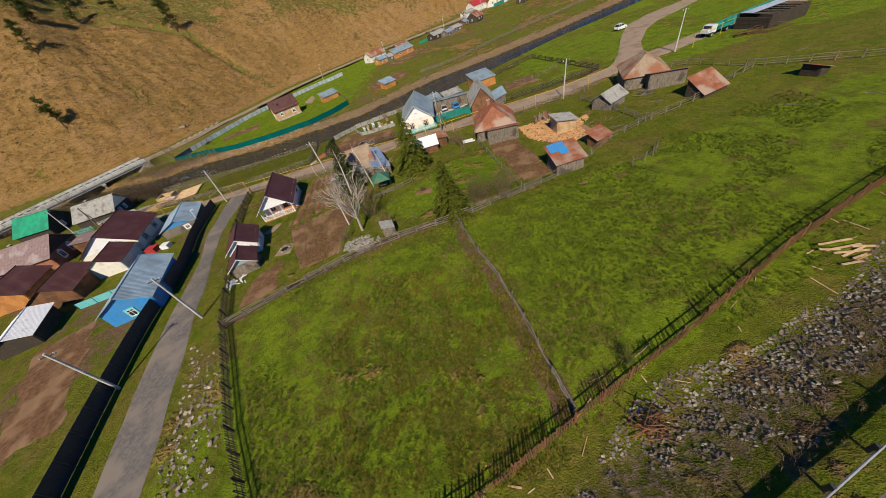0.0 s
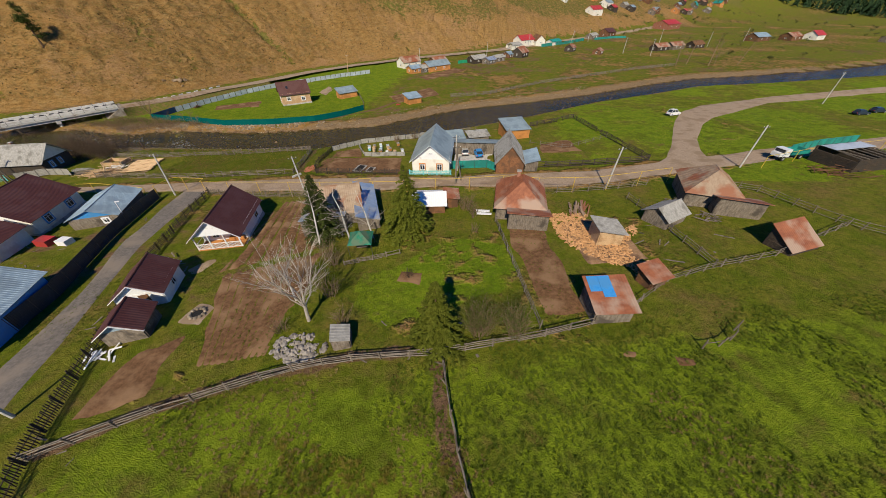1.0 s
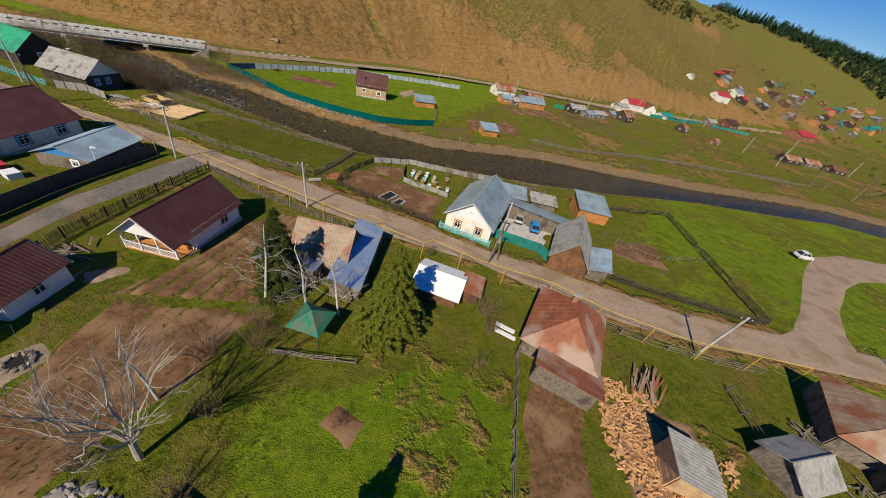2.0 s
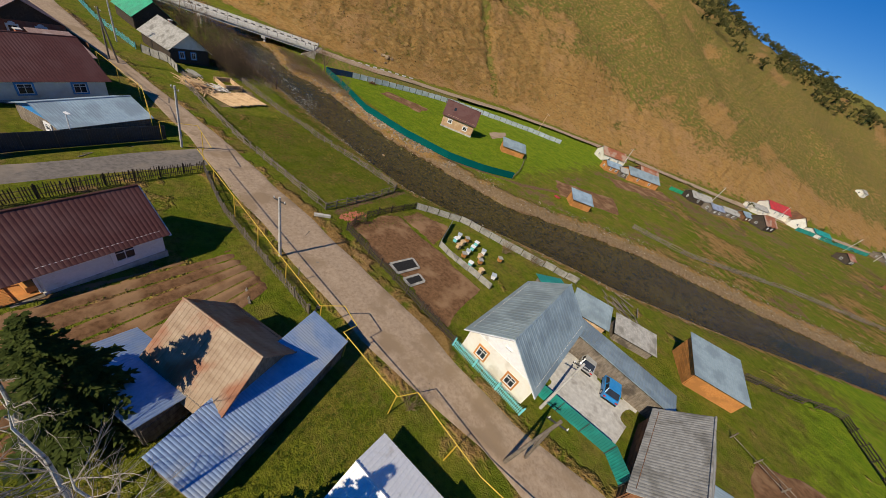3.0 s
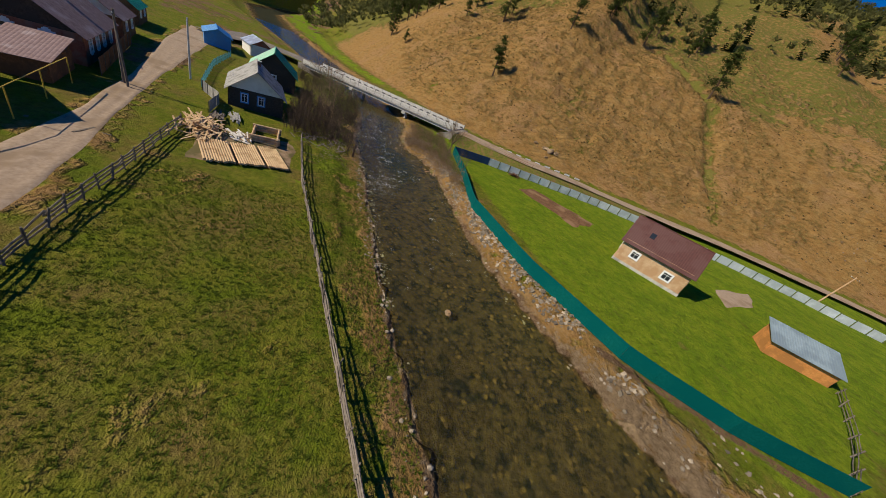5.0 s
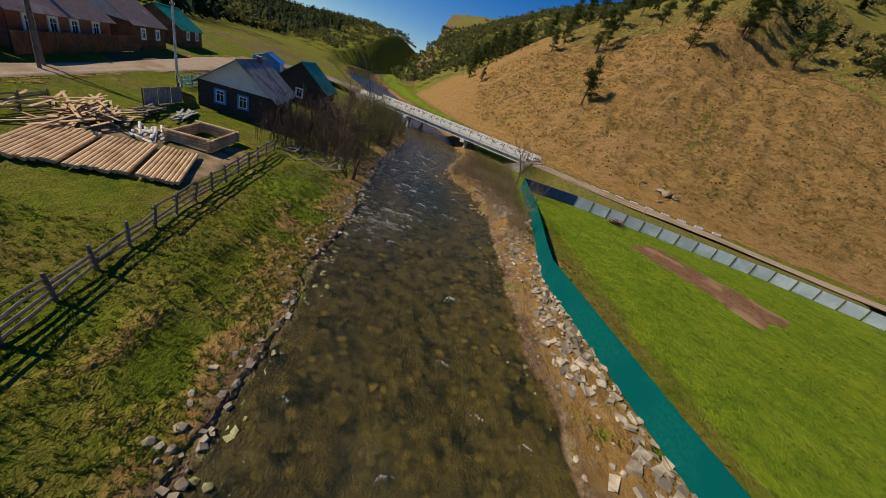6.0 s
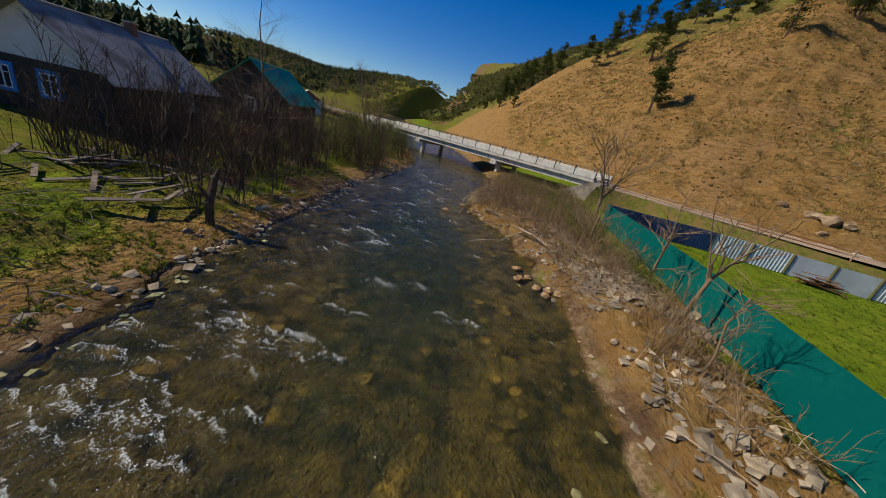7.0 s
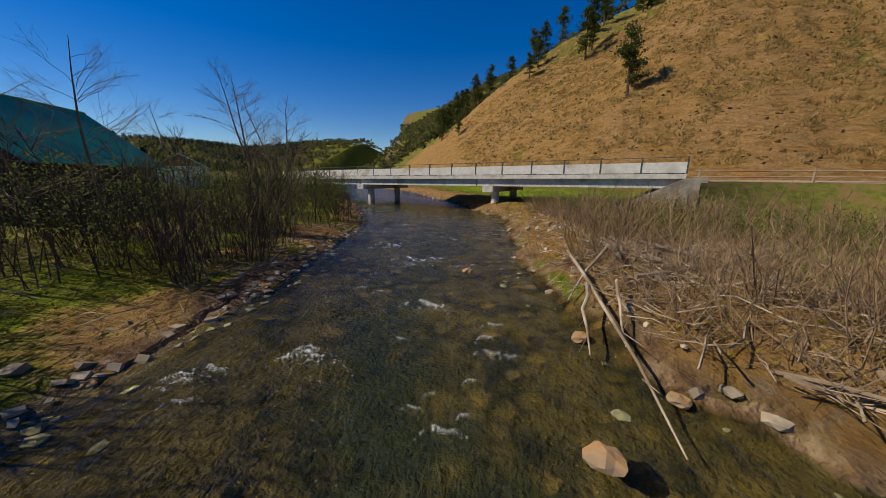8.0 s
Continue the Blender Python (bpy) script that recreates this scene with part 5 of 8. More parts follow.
# road on the hill side of the bridge, on its embankment
strip("hill_road", [local_bridge(0, 0.3), local_bridge(-6, 0.2), local_bridge(-12, -0.2), (-113.5, 132), (-110, 146), (-103, 166), (-92, 190), (-76, 212), (-50, 238), (6, 280), (93, 370), (200, 490)],
      [local_bridge(0, 8.2), local_bridge(-6, 8), local_bridge(-12, 7.6), (-121, 134.5), (-116.5, 148), (-109, 168), (-98, 193), (-80, 217), (-54, 243), (2, 286), (89, 376), (196, 496)], DIRT, "pale dirt road at the foot of the hill", "road", step=1.5,
      zf=lambda x, y: ground_z(x, y) * 0.0 + max(ground_z(x, y), 18.1 - 0.9 * float(smooth(135, 170, y))))
strip("bridge_road", [local_bridge(51.4, 8.2), local_bridge(58, 8.5), (-175, 52), (-152, 47)], [local_bridge(51.4, 0.3), local_bridge(58, 0.5), (-160, 58), (-150, 54)], ASPHALT, "asphalt approach to the bridge", "road", zf=road_level)


SLOPE = mat("rough slope grass", (0.075, 0.085, 0.014), (0.16, 0.15, 0.028), 2.2, 0.95, bump=0.9, third=(0.17, 0.115, 0.04), scale2=1.3, cover=0.54, fine=0.1)


def embankment():
    """Grassed fill under the road north of the bridge."""
    mb = MB()
    line = [local_bridge(-0.8, 4.2), local_bridge(-8, 4.0), (-117, 133), (-113, 147), (-106, 167)]
    top = [18.05, 18.05, 17.9, 17.5, 17.0]
    p = np.array(line)
    for i, (q, z) in enumerate(zip(p, top)):
        d = p[min(i + 1, 4)] - p[max(i - 1, 0)]
        n = np.array((-d[1], d[0])) / np.hypot(*d)
        for off, dz in ((8.0, -2.4), (5.2, -0.4), (4.6, 0), (-4.6, 0), (-5.2, -0.4), (-8.0, -2.4)):
            mb.v.append((q[0] + n[0] * off, q[1] + n[1] * off, z + dz))
    for i in range(4):
        for j in range(5):
            mb.f.append((i * 6 + j, i * 6 + j + 1, i * 6 + 7 + j, i * 6 + 6 + j))
    mb.f.append((0, 1, 2, 3, 4, 5))
    whole("embankment", mb, SLOPE, "grassed road embankment beside the bridge", "embankment", "structure", flat=False)


embankment()
# ---------------------------------------------------------------- fences round fields and yards
picket_fence("paling_fence", "weathered paling fence along the lower edge of the meadow", [(-8, 0.4), (-3.5, 2.5), (4.4, 6.8), (8, 8.8), (14.2, 12.1), (23.7, 17.6), (35, 22.9), (52, 30)], 1.5, gap=0.22, jitter=0.16, wood=BROWNWOOD, lean=4, single=True)
rail_fence("field_fence", "rough pole fence between meadow and gardens", [(-32.7, 20.4), (-26.8, 24.3), (-20, 27.9), (-16, 29.8), (-11.8, 31), (-3.7, 32.5), (5, 35.2), (10.6, 37.5)], 1.1, 4, rail_r=0.06)
rail_fence("field_fence", "rough pole fence between meadow and gardens", [(14.5, 39.5), (20.2, 44.6), (26.8, 47.7), (35, 50.6), (49, 58.7)], 1.1, 3)
rail_fence("divider_fence", "broken-down pole fence across the meadow", [(-3.8, 32.2), (-2, 25.5), (0.3, 19.3), (1.5, 14.2), (2.6, 9.4), (3.2, 6.9)], 0.9, 3, rough=0.3, rail_r=0.06)
picket_fence("paling_fence", "dark leaning paling fence along the side road", [(-19.5, 2.5), (-24.2, 8.2), (-29.1, 15.3), (-32.7, 20.4), (-37, 28), (-41.5, 37.5), (-45.5, 43), (-50.5, 55), (-53.5, 64)], 1.4, gap=0.2, jitter=0.12, wood=DARKWOOD, single=True)
sheet_fence("sheet_fence", "dark navy sheet fence along the side road", [(-38, 2), (-42.5, 12.5), (-47.2, 24.5), (-50.8, 36), (-57.5, 48.5), (-59.5, 54), (-62.5, 62)], NAVY, 2.0)
picket_fence("paling_fence", "old dark paling fence along the street", [(-53.5, 64), (-44, 63.2), (-34, 63.9), (-26, 64.6)], 1.2, gap=0.2, wood=OLDWOOD, single=True)
rail_fence("paddock_fence", "rough pole fence round the paddock", [(-85.5, 69.6), (-64, 71.4), (-52, 73.2), (-41.9, 74.7), (-43.5, 83), (-45.6, 90.8), (-62, 87.3), (-78.4, 83.7), (-93, 81.5)], 1.2, 4, bay=1.9, rail_r=0.065, rough=0.17)
picket_fence("garden_fence", "dark paling fence round the kitchen garden", [(-16.4, 75.0), (-27, 75.0), (-37.3, 75.0), (-39.3, 81), (-39.5, 89.5)], 1.2, gap=0.18, wood=DARKWOOD, single=True)
sheet_fence("slate_fence", "pale board fence along the river side of the garden", [(-39.5, 89.8), (-33.5, 96.2), (-26, 98.6), (-13.5, 103.8)], SLATE, 1.2, 2.0, gaps=0.04, wob=0.06)
sheet_fence("slate_fence", "pale board fence between garden and beehives", [(-33.8, 93.2), (-29.6, 85.8), (-19.8, 86.4)], SLATE, 1.0, 2.0, gaps=0.03, wob=0.04)
picket_fence("turquoise_fence", "turquoise paling fence before the white house", [(-16.2, 74.9), (-7.6, 75.0)], 1.1, gap=0.16, wood=CYAN, single=True, jitter=0.02, lean=0.3)
sheet_fence("green_fence", "bright teal-green sheet fence and gates", [(-8.0, 78.4), (-4.5, 78.8), (-0.4, 79.3), (1.3, 77.6)], TEAL, 1.7, 2.2)
sheet_fence("netting_fence", "dark teal netting fence along the river bank", [(-43.7, 127), (-48.4, 120), (-55, 113.8), (-67.3, 109), (-82, 106.7), (-96.2, 109.2), (-111.3, 111.2)], NETTING, 1.7, 3.0, period=0.8)
sheet_fence("zinc_fence", "pale zinc sheet fence along the hill road", [(-110.6, 120.2), (-106.3, 134), (-101.5, 148), (-95, 160), (-84, 173), (-74, 185), (-63, 194.5)], PALEFENCE, 1.7, 2.6, gaps=0.05, wob=0.03)
sheet_fence("blue_fence", "dark blue sheet fence at the corner of the plot", [(-111.3, 111.2), (-110.6, 120.2)], mat("deep blue fence sheet", (0.012, 0.05, 0.15), (0.02, 0.07, 0.19), 2, 0.5, bump=0.05, third=(0.02, 0.05, 0.13), scale2=0.5), 1.7, 2.4)
rail_fence("yard_fence", "grey pole and board fence along the street", [(9.2, 67.6), (14, 67.8), (21, 69.2), (28, 71.5)], 1.3, 4)
rail_fence("yard_fence", "rough fence between two yards", [(23, 66), (24.5, 60), (26.8, 47.9)], 1.1, 3)
rail_fence("yard_fence", "long pole fence behind the rust-roofed house", [(40, 71.5), (44.4, 70), (49.2, 58.7), (60, 48), (74, 38)], 1.2, 3)
rail_fence("yard_fence", "pole fence down to the meadow", [(1.2, 57), (2.8, 49), (5.4, 36.5)], 1.1, 3)
rail_fence("triangle_fence", "plank rail fence round the green by the river", [(9, 79.5), (20, 81), (33.3, 83.8), (29.5, 101), (25.2, 122), (18, 116), (11.5, 112)], 1.3, 4, rail_r=0.09, wood=DARKWOOD)
rail_fence("yard_fence", "rail fence between gardens by the river", [(10, 96), (18, 92), (29.5, 101)], 1.0, 2)
# ---------------------------------------------------------------- worked ground
patch("ploughed_plot", [(-26.3, 28.4), (-20.2, 30.2), (-21.6, 48.4), (-34.0, 41.6)], PLOUGHED, "ploughed brown garden plot", "garden plot", furrow=0.07, pitch=0.9)
patch("ploughed_plot", [(-34.2, 41.4), (-22.6, 48.3), (-30.4, 63.0), (-37.0, 62)], PLOUGHED, "ploughed brown garden plot with furrows", "garden plot", lift=0.1, furrow=0.13, pitch=1.5, step=0.4)
patch("ploughed_plot", [(-33.2, 22.4), (-27.8, 25.6), (-30, 32.4), (-34, 30.5)], PLOUGHED, "small ploughed plot by the sheds", "garden plot", furrow=0.05)
patch("ploughed_plot", [(1.9, 57.5), (8.6, 55), (10.8, 39), (5.7, 37.2)], PLOUGHED, "bare trodden garden plot", "garden plot", furrow=0.0)
patch("ploughed_plot", [(-38.8, 75.6), (-17.4, 75.6), (-19.9, 85.8), (-38.9, 85.6)], PLOUGHED, "brown kitchen garden with beds", "garden plot", furrow=0.0)
patch("ploughed_plot", [(-38.9, 85.2), (-29.4, 85.0), (-33.4, 92.7), (-38.8, 89.6)], PLOUGHED, "raked corner of the kitchen garden", "garden plot", furrow=0.05, pitch=1.6)
patch("wood_yard", [(9.8, 58), (19, 60), (21, 48.5), (11.8, 46)], mat("sawdust and chips", (0.26, 0.15, 0.075), (0.4, 0.25, 0.14), 2.5, 0.95, bump=0.5, third=(0.15, 0.09, 0.055), scale2=0.5), "wood yard strewn with orange chips", "yard")
patch("concrete_yard", [(-7.8, 79.3), (-0.2, 79.8), (0.8, 88.2), (-8, 88)], CONCRETE, "grey concrete yard", "yard", ragged=0.02)
patch("bare_strip", [(-98.8, 122.0), (-101.8, 128.8), (-88.0, 138.2), (-84.0, 128.4)], PLOUGHED, "strip of bare soil in the grass", "garden plot")

# ---------------------------------------------------------------- growing things
rnd = random.Random(7)


def spruce_crown(mb, h, r, levels, seed, low=0.06):
    g = random.Random(seed)
    for i in range(levels):
        f = i / levels
        z = h * (low + (1 - low) * f)
        rr = r * (1 - f) ** 0.85 * g.uniform(0.82, 1.12) + 0.12
        for b in range(12 if f < 0.7 else 8):
            a = g.uniform(0, math.tau)
            tip = rr * g.choice((0.62, 0.8, 0.95, 1.12)) * g.uniform(0.9, 1.08)
            for t in (0.3, 0.48, 0.64, 0.78, 0.9, 1.0):
                p = Vector((math.cos(a) * tip * t, math.sin(a) * tip * t, z - 0.34 * tip * t * t + 0.06 * tip * t + g.gauss(0, 0.05)))
                for s in (-1, -0.4, 0.4, 1):
                    an = a + s * 0.9 + g.gauss(0, 0.2)
                    ln = (0.13 * tip + 0.14) * g.uniform(0.6, 1.3)
                    d = Vector((math.cos(an), math.sin(an), g.uniform(-0.5, 0.05))) * ln
                    w = Vector((-math.sin(an), math.cos(an), g.uniform(-0.5, 0.5))) * (0.022 * tip + 0.045)
                    k = len(mb.v)
                    mb.v += [tuple(p - d * 0.2), tuple(p + d * 0.5 + w), tuple(p + d), tuple(p + d * 0.5 - w)]
                    mb.f.append((k, k + 1, k + 2, k + 3))


def spruce(x, y, h, r, seed, levels=30, label="dense green spruce standing in the garden", leaf=NEEDLE):
    ob = thing("spruce", label, "tree", pose(x, y, ground_z(x, y), 0, 0, seed * 40), "garden spruces")
    part("trunk", MB().tube([(0, 0, -0.3), (0.03, 0, h * 0.5), (0, 0, h * 0.97)], (h * 0.022, h * 0.014, 0.02), 7), BARK, ob)
    mb = MB()
    spruce_crown(mb, h, r, levels, seed)
    part("crown", mb, leaf, ob)


def clump(mb, c, rad, n, size, g, flat=0.7):
    for _ in range(n):
        d = Vector((g.gauss(0, 1), g.gauss(0, 1), g.gauss(0, flat)))
        d = d.normalized() * rad * g.uniform(0.35, 1.0)
        p = Vector(c) + Vector((d.x, d.y, d.z * flat))
        u = Vector((g.gauss(0, 1), g.gauss(0, 1), g.gauss(0, 1))).normalized() * size * g.uniform(0.6, 1.3)
        v = u.cross(Vector((g.gauss(0, 1), g.gauss(0, 1), g.gauss(0, 1)))).normalized() * size * g.uniform(0.3, 0.7)
        k = len(mb.v)
        mb.v += [tuple(p - u), tuple(p + v), tuple(p + u), tuple(p - v)]
        mb.f.append((k, k + 1, k + 2, k + 3))


def pine_meshes(h, seed, leaf=PINE):
    """Trunk with limbs, and a ragged crown of needle clumps."""
    g = random.Random(seed)
    bend = g.uniform(-0.4, 0.4)
    trunk, crown = MB(), MB()
    trunk.tube([(0, 0, -0.6), (bend * 0.4, 0, h * 0.45), (bend, bend * 0.5, h * 0.95)], (h * 0.024, h * 0.017, 0.04), 7)
    for i in range(int(h * 4.4)):
        f = g.uniform(0.18, 1.0)
        a = g.uniform(0, math.tau)
        reach = h * 0.25 * (1.08 - f) ** 0.55 * g.uniform(0.35, 1.1)
        root = Vector((bend * f, bend * 0.4 * f, h * f * 0.95))
        end = root + Vector((math.cos(a) * reach, math.sin(a) * reach, reach * g.uniform(-0.1, 0.35)))
        trunk.tube([root, end], (0.06, 0.02), 4)
        clump(crown, end, h * 0.09 * g.uniform(0.7, 1.3), 40, 0.17, g)
        clump(crown, root.lerp(end, 0.55), h * 0.07 * g.uniform(0.7, 1.2), 26, 0.17, g)
    clump(crown, (bend, bend * 0.4, h * 0.97), h * 0.07, 30, 0.2, g)
    return trunk.mesh("trunk", BARK), crown.mesh("crown", leaf)


def grow(mb, p, d, ln, r, depth, g, spread=0.6, droop=0.0, kids=3, taper=0.66):
    mid = p + d * ln * 0.5 + Vector((g.gauss(0, 0.05), g.gauss(0, 0.05), 0)) * ln
    end = p + d * ln + Vector((g.gauss(0, 0.06), g.gauss(0, 0.06), -droop * ln))
    if depth > 1:
        mb.tube([p, mid, end], (r, r * 0.8, r * taper), 6 if depth > 2 else 4)
    elif depth:
        mb.twig([p, mid, end], (r, r * 0.8, r * taper))
    else:
        mb.twig([p, end], (r, r * taper * 0.6))
    if depth == 0:
        return
    for i in range(kids):
        t = g.uniform(0.35, 1.0) if i else 1.0
        q = p.lerp(mid, t * 2) if t < 0.5 else mid.lerp(end, t * 2 - 1)
        nd = (d + Vector((g.gauss(0, spread), g.gauss(0, spread), g.gauss(0.08, spread * 0.5)))).normalized()
        grow(mb, q, nd, ln * g.uniform(0.55, 0.82), r * taper * (0.95 if i == 0 else 0.62), depth - 1, g, spread, droop, kids, taper)


def bare_tree(x, y, h, seed, bark=None, label="bare white-barked birch without leaves", stems=1, name="birch", group="bare birches", depth=4, slim=1.0):
    g = random.Random(seed)
    bark = bark or BIRCHBARK
    ob = thing(name, label, "tree", pose(x, y, ground_z(x, y)), group)
    trunk, twigs = MB(), MB()
    for s in range(stems):
        base = Vector((g.gauss(0, 0.35) if s else 0, g.gauss(0, 0.35) if s else 0, -0.3))
        lean = Vector((g.gauss(0, 0.1 + 0.07 * (stems > 1)), g.gauss(0, 0.1 + 0.07 * (stems > 1)), 1)).normalized()
        hh = h * g.uniform(0.8, 1.0) if s else h
        pts = [base + lean * hh * f + Vector((g.gauss(0, 0.05), g.gauss(0, 0.05), 0)) * f * 3 for f in (0, 0.3, 0.6, 0.85, 1)]
        rr = [0.016 * hh * slim, 0.013 * hh * slim, 0.009 * hh * slim, 0.005 * hh * slim, 0.01]
        trunk.tube(pts, rr, 7)
        for i in range(17):
            f = g.uniform(0.22, 0.95)
            k = min(3, int(f * 4))
            q = base + lean * hh * f
            a = g.uniform(0, math.tau)
            d = Vector((math.cos(a), math.sin(a), g.uniform(0.25, 1.0))).normalized()
            grow(twigs, q, d, hh * 0.2 * (1.15 - f) + 0.3, (0.0045 * hh * (1.1 - f) + 0.008) * slim, depth - 2, g, 0.42, 0.04, 4)
    part("trunk", trunk, bark, ob)
    part("crown", twigs, bark if bark is not BIRCHBARK else mat_birch_twig(), ob)
    return ob


BT = []


def mat_birch_twig():
    if not BT:
        BT.append(mat("pale birch twigs", (0.3, 0.25, 0.2), (0.46, 0.41, 0.35), 4, 0.9, bump=0.1))
    return BT[0]


def shrub_mb(h, stems, seed, leafy=0):
    g = random.Random(seed)
    mb, lf = MB(), MB()
    for _ in range(stems):
        a = g.uniform(0, math.tau)
        p = Vector((math.cos(a), math.sin(a), 0)) * g.uniform(0, 0.16 * h)
        d = Vector((math.cos(a) * g.uniform(0.05, 0.5), math.sin(a) * g.uniform(0.05, 0.5), 1)).normalized()
        grow(mb, p - Vector((0, 0, 0.2)), d, h * g.uniform(0.3, 0.48), 0.008 * h * g.uniform(0.6, 1.3) + 0.006, 2, g, 0.35, 0.0, 3, 0.7)
        for _ in range(leafy):
            clump(lf, p + d * h * g.uniform(0.3, 0.95) + Vector((g.gauss(0, 0.12), g.gauss(0, 0.12), 0)) * h, 0.12 * h, 3, 0.05, g)
    return mb, lf


def brush_mb(h, stems, seed, side=6, fine=4, lean=0.45):
    """Upright leafless stems, each with side twigs that end in hair-thin tips."""
    g = random.Random(seed)
    mb = MB()

    def rand_dir(d, k):
        return (d + Vector((g.gauss(0, k), g.gauss(0, k), g.gauss(0.05, k * 0.6)))).normalized()

    for _ in range(stems):
        a = g.uniform(0, math.tau)
        p = Vector((math.cos(a), math.sin(a), 0)) * g.uniform(0, 0.17 * h) - Vector((0, 0, 0.15))
        d = Vector((math.cos(a) * g.uniform(0, lean), math.sin(a) * g.uniform(0, lean), 1)).normalized()
        hh = h * g.uniform(0.55, 1.05)
        pts = [p, p + d * hh * 0.5 + Vector((g.gauss(0, 0.04), g.gauss(0, 0.04), 0)) * hh, p + rand_dir(d, 0.12) * hh]
        r = 0.0055 * hh + 0.006
        mb.twig(pts, (r, r * 0.7, r * 0.25))
        for i in range(side):
            f = g.uniform(0.22, 0.97)
            q = pts[0].lerp(pts[1], f * 2) if f < 0.5 else pts[1].lerp(pts[2], f * 2 - 1)
            e = rand_dir(d, 0.5)
            ln = hh * g.uniform(0.14, 0.34) * (1.15 - 0.55 * f)
            mb.twig([q, q + e * ln], (r * 0.45, r * 0.18))
            for j in range(fine):
                b = q + e * ln * g.uniform(0.25, 1.0)
                w = rand_dir(Vector((0, 0, 0)), 1.0) * r * 0.3
                k = len(mb.v)
                mb.v += [tuple(b - w), tuple(b + w), tuple(b + rand_dir(e, 0.45) * ln * g.uniform(0.3, 0.7))]
                mb.f.append((k, k + 1, k + 2))
    return mb


def tri_arrays(mb):
    f = []
    for q in mb.f:
        for i in range(1, len(q) - 1):
            f.append((q[0], q[i], q[i + 1]))
    return np.array(mb.v, np.float64).reshape(-1, 3), np.array(f, np.int64).reshape(-1, 3)


def scatter(name, variants, places, material, label, category, smooth_faces=False):
    """One object of many like things. places: (variant, x, y, z, turn, scale, tilt x, tilt y)."""
    arr = [tri_arrays(v) for v in variants]
    vs, fs, base = [], [], 0
    for k, x, y, z, turn, sc, tx, ty in places:
        v, f = arr[k]
        m = np.array(pose(0, 0, 0, tx, ty, turn).to_3x3())
        vs.append(v @ m.T * sc + (x, y, z))
        fs.append(f + base)
        base += len(v)
    co, tri = np.concatenate(vs), np.concatenate(fs)
    me = bpy.data.meshes.new(name)
    me.vertices.add(len(co))
    me.vertices.foreach_set("co", co.ravel())
    me.loops.add(tri.size)
    me.loops.foreach_set("vertex_index", tri.ravel().astype(np.int32))
    me.polygons.add(len(tri))
    me.polygons.foreach_set("loop_start", (np.arange(len(tri)) * 3).astype(np.int32))
    me.polygons.foreach_set("use_smooth", np.full(len(tri), smooth_faces))
    me.materials.append(material)
    me.update(calc_edges=True)
    return tagged(new(name, me), label, category, kind="stuff")


def spots(n, box, keep, seed, size=(0.7, 1.3), variants=3, tilt=8, sink=0.0):
    """Random places inside a box for which keep(x, y) holds, on the ground."""
    r = np.random.RandomState(seed)
    x, y = r.uniform(box[0], box[1], n), r.uniform(box[2], box[3], n)
    ok = keep(x, y)
    x, y = x[ok], y[ok]
    z = land(x, y)[0] - sink
    m = len(x)
    return list(zip(r.randint(0, variants, m), x, y, z, r.uniform(0, 360, m), r.uniform(*size, m), r.normal(0, tilt, m), r.normal(0, tilt, m)))


def bank_off(x, y):
    ys, yn = np.interp(x, BS[:, 0], BS[:, 1]), np.interp(x, BN[:, 0], BN[:, 1])
    return np.abs(y - (ys + yn) / 2) - (yn - ys) / 2


def tuft(n, h, seed, wide=0.05, flop=0.5):
    g = random.Random(seed)
    mb = MB()
    for _ in range(n):
        a = g.uniform(0, math.tau)
        b = Vector((g.gauss(0, 0.12), g.gauss(0, 0.12), 0)) * h * 2
        tip = b + Vector((math.cos(a) * flop * h, math.sin(a) * flop * h, h * g.uniform(0.6, 1.1)))
        s = Vector((-math.sin(a), math.cos(a), 0)) * wide * g.uniform(0.6, 1.2)
        k = len(mb.v)
        mb.v += [tuple(b - s), tuple(b + s), tuple(tip)]
        mb.f.append((k, k + 1, k + 2))
    return mb


def stone_mb(seed, flat=0.6, detail=1):
    g = random.Random(seed)
    bm = bmesh.new()
    bmesh.ops.create_icosphere(bm, subdivisions=detail, radius=0.5)
    mb = MB()
    for v in bm.verts:
        v.co = Vector((v.co.x * 1.2, v.co.y, v.co.z * flat)) * (g.uniform(0.74, 1.22) if detail == 1 else 1 + 0.55 * noise.noise(v.co * 2.9 + Vector((seed * 1.7, 0, 0))))
    bm.verts.index_update()
    mb.add([tuple(v.co) for v in bm.verts], [tuple(v.index for v in f.verts) for f in bm.faces])
    bm.free()
    return mb


# garden trees
spruce(-11.3, 52.6, 10.8, 3.2, 1, 44)
spruce(-4.4, 33.6, 8.4, 2.3, 2, 36)
spruce(-23.6, 51.0, 10.0, 2.7, 3, 40, "dark spruce beside the old house", PINE)
bare_tree(-19.3, 50.0, 9.0, 11)
bare_tree(-16.4, 51.2, 8.0, 12)
bare_tree(-23.4, 48.6, 9.0, 13)
bare_tree(-21.2, 37.9, 7.5, 15)
for i, (x, y, h) in enumerate(((-22, 42, 4.2), (-21, 46, 3.6), (-17.5, 39, 4.0), (-14.5, 35, 3.0), (-20.4, 33.6, 2.6), (-19.5, 44.5, 3.4))):
    mb, lf = shrub_mb(h, 18, 60 + i)
    tagged(new("shrub", mb.mesh("shrub", TWIG)), "leafless brown garden shrub", "shrub", "garden shrubs").matrix_world = pose(x, y, ground_z(x, y))


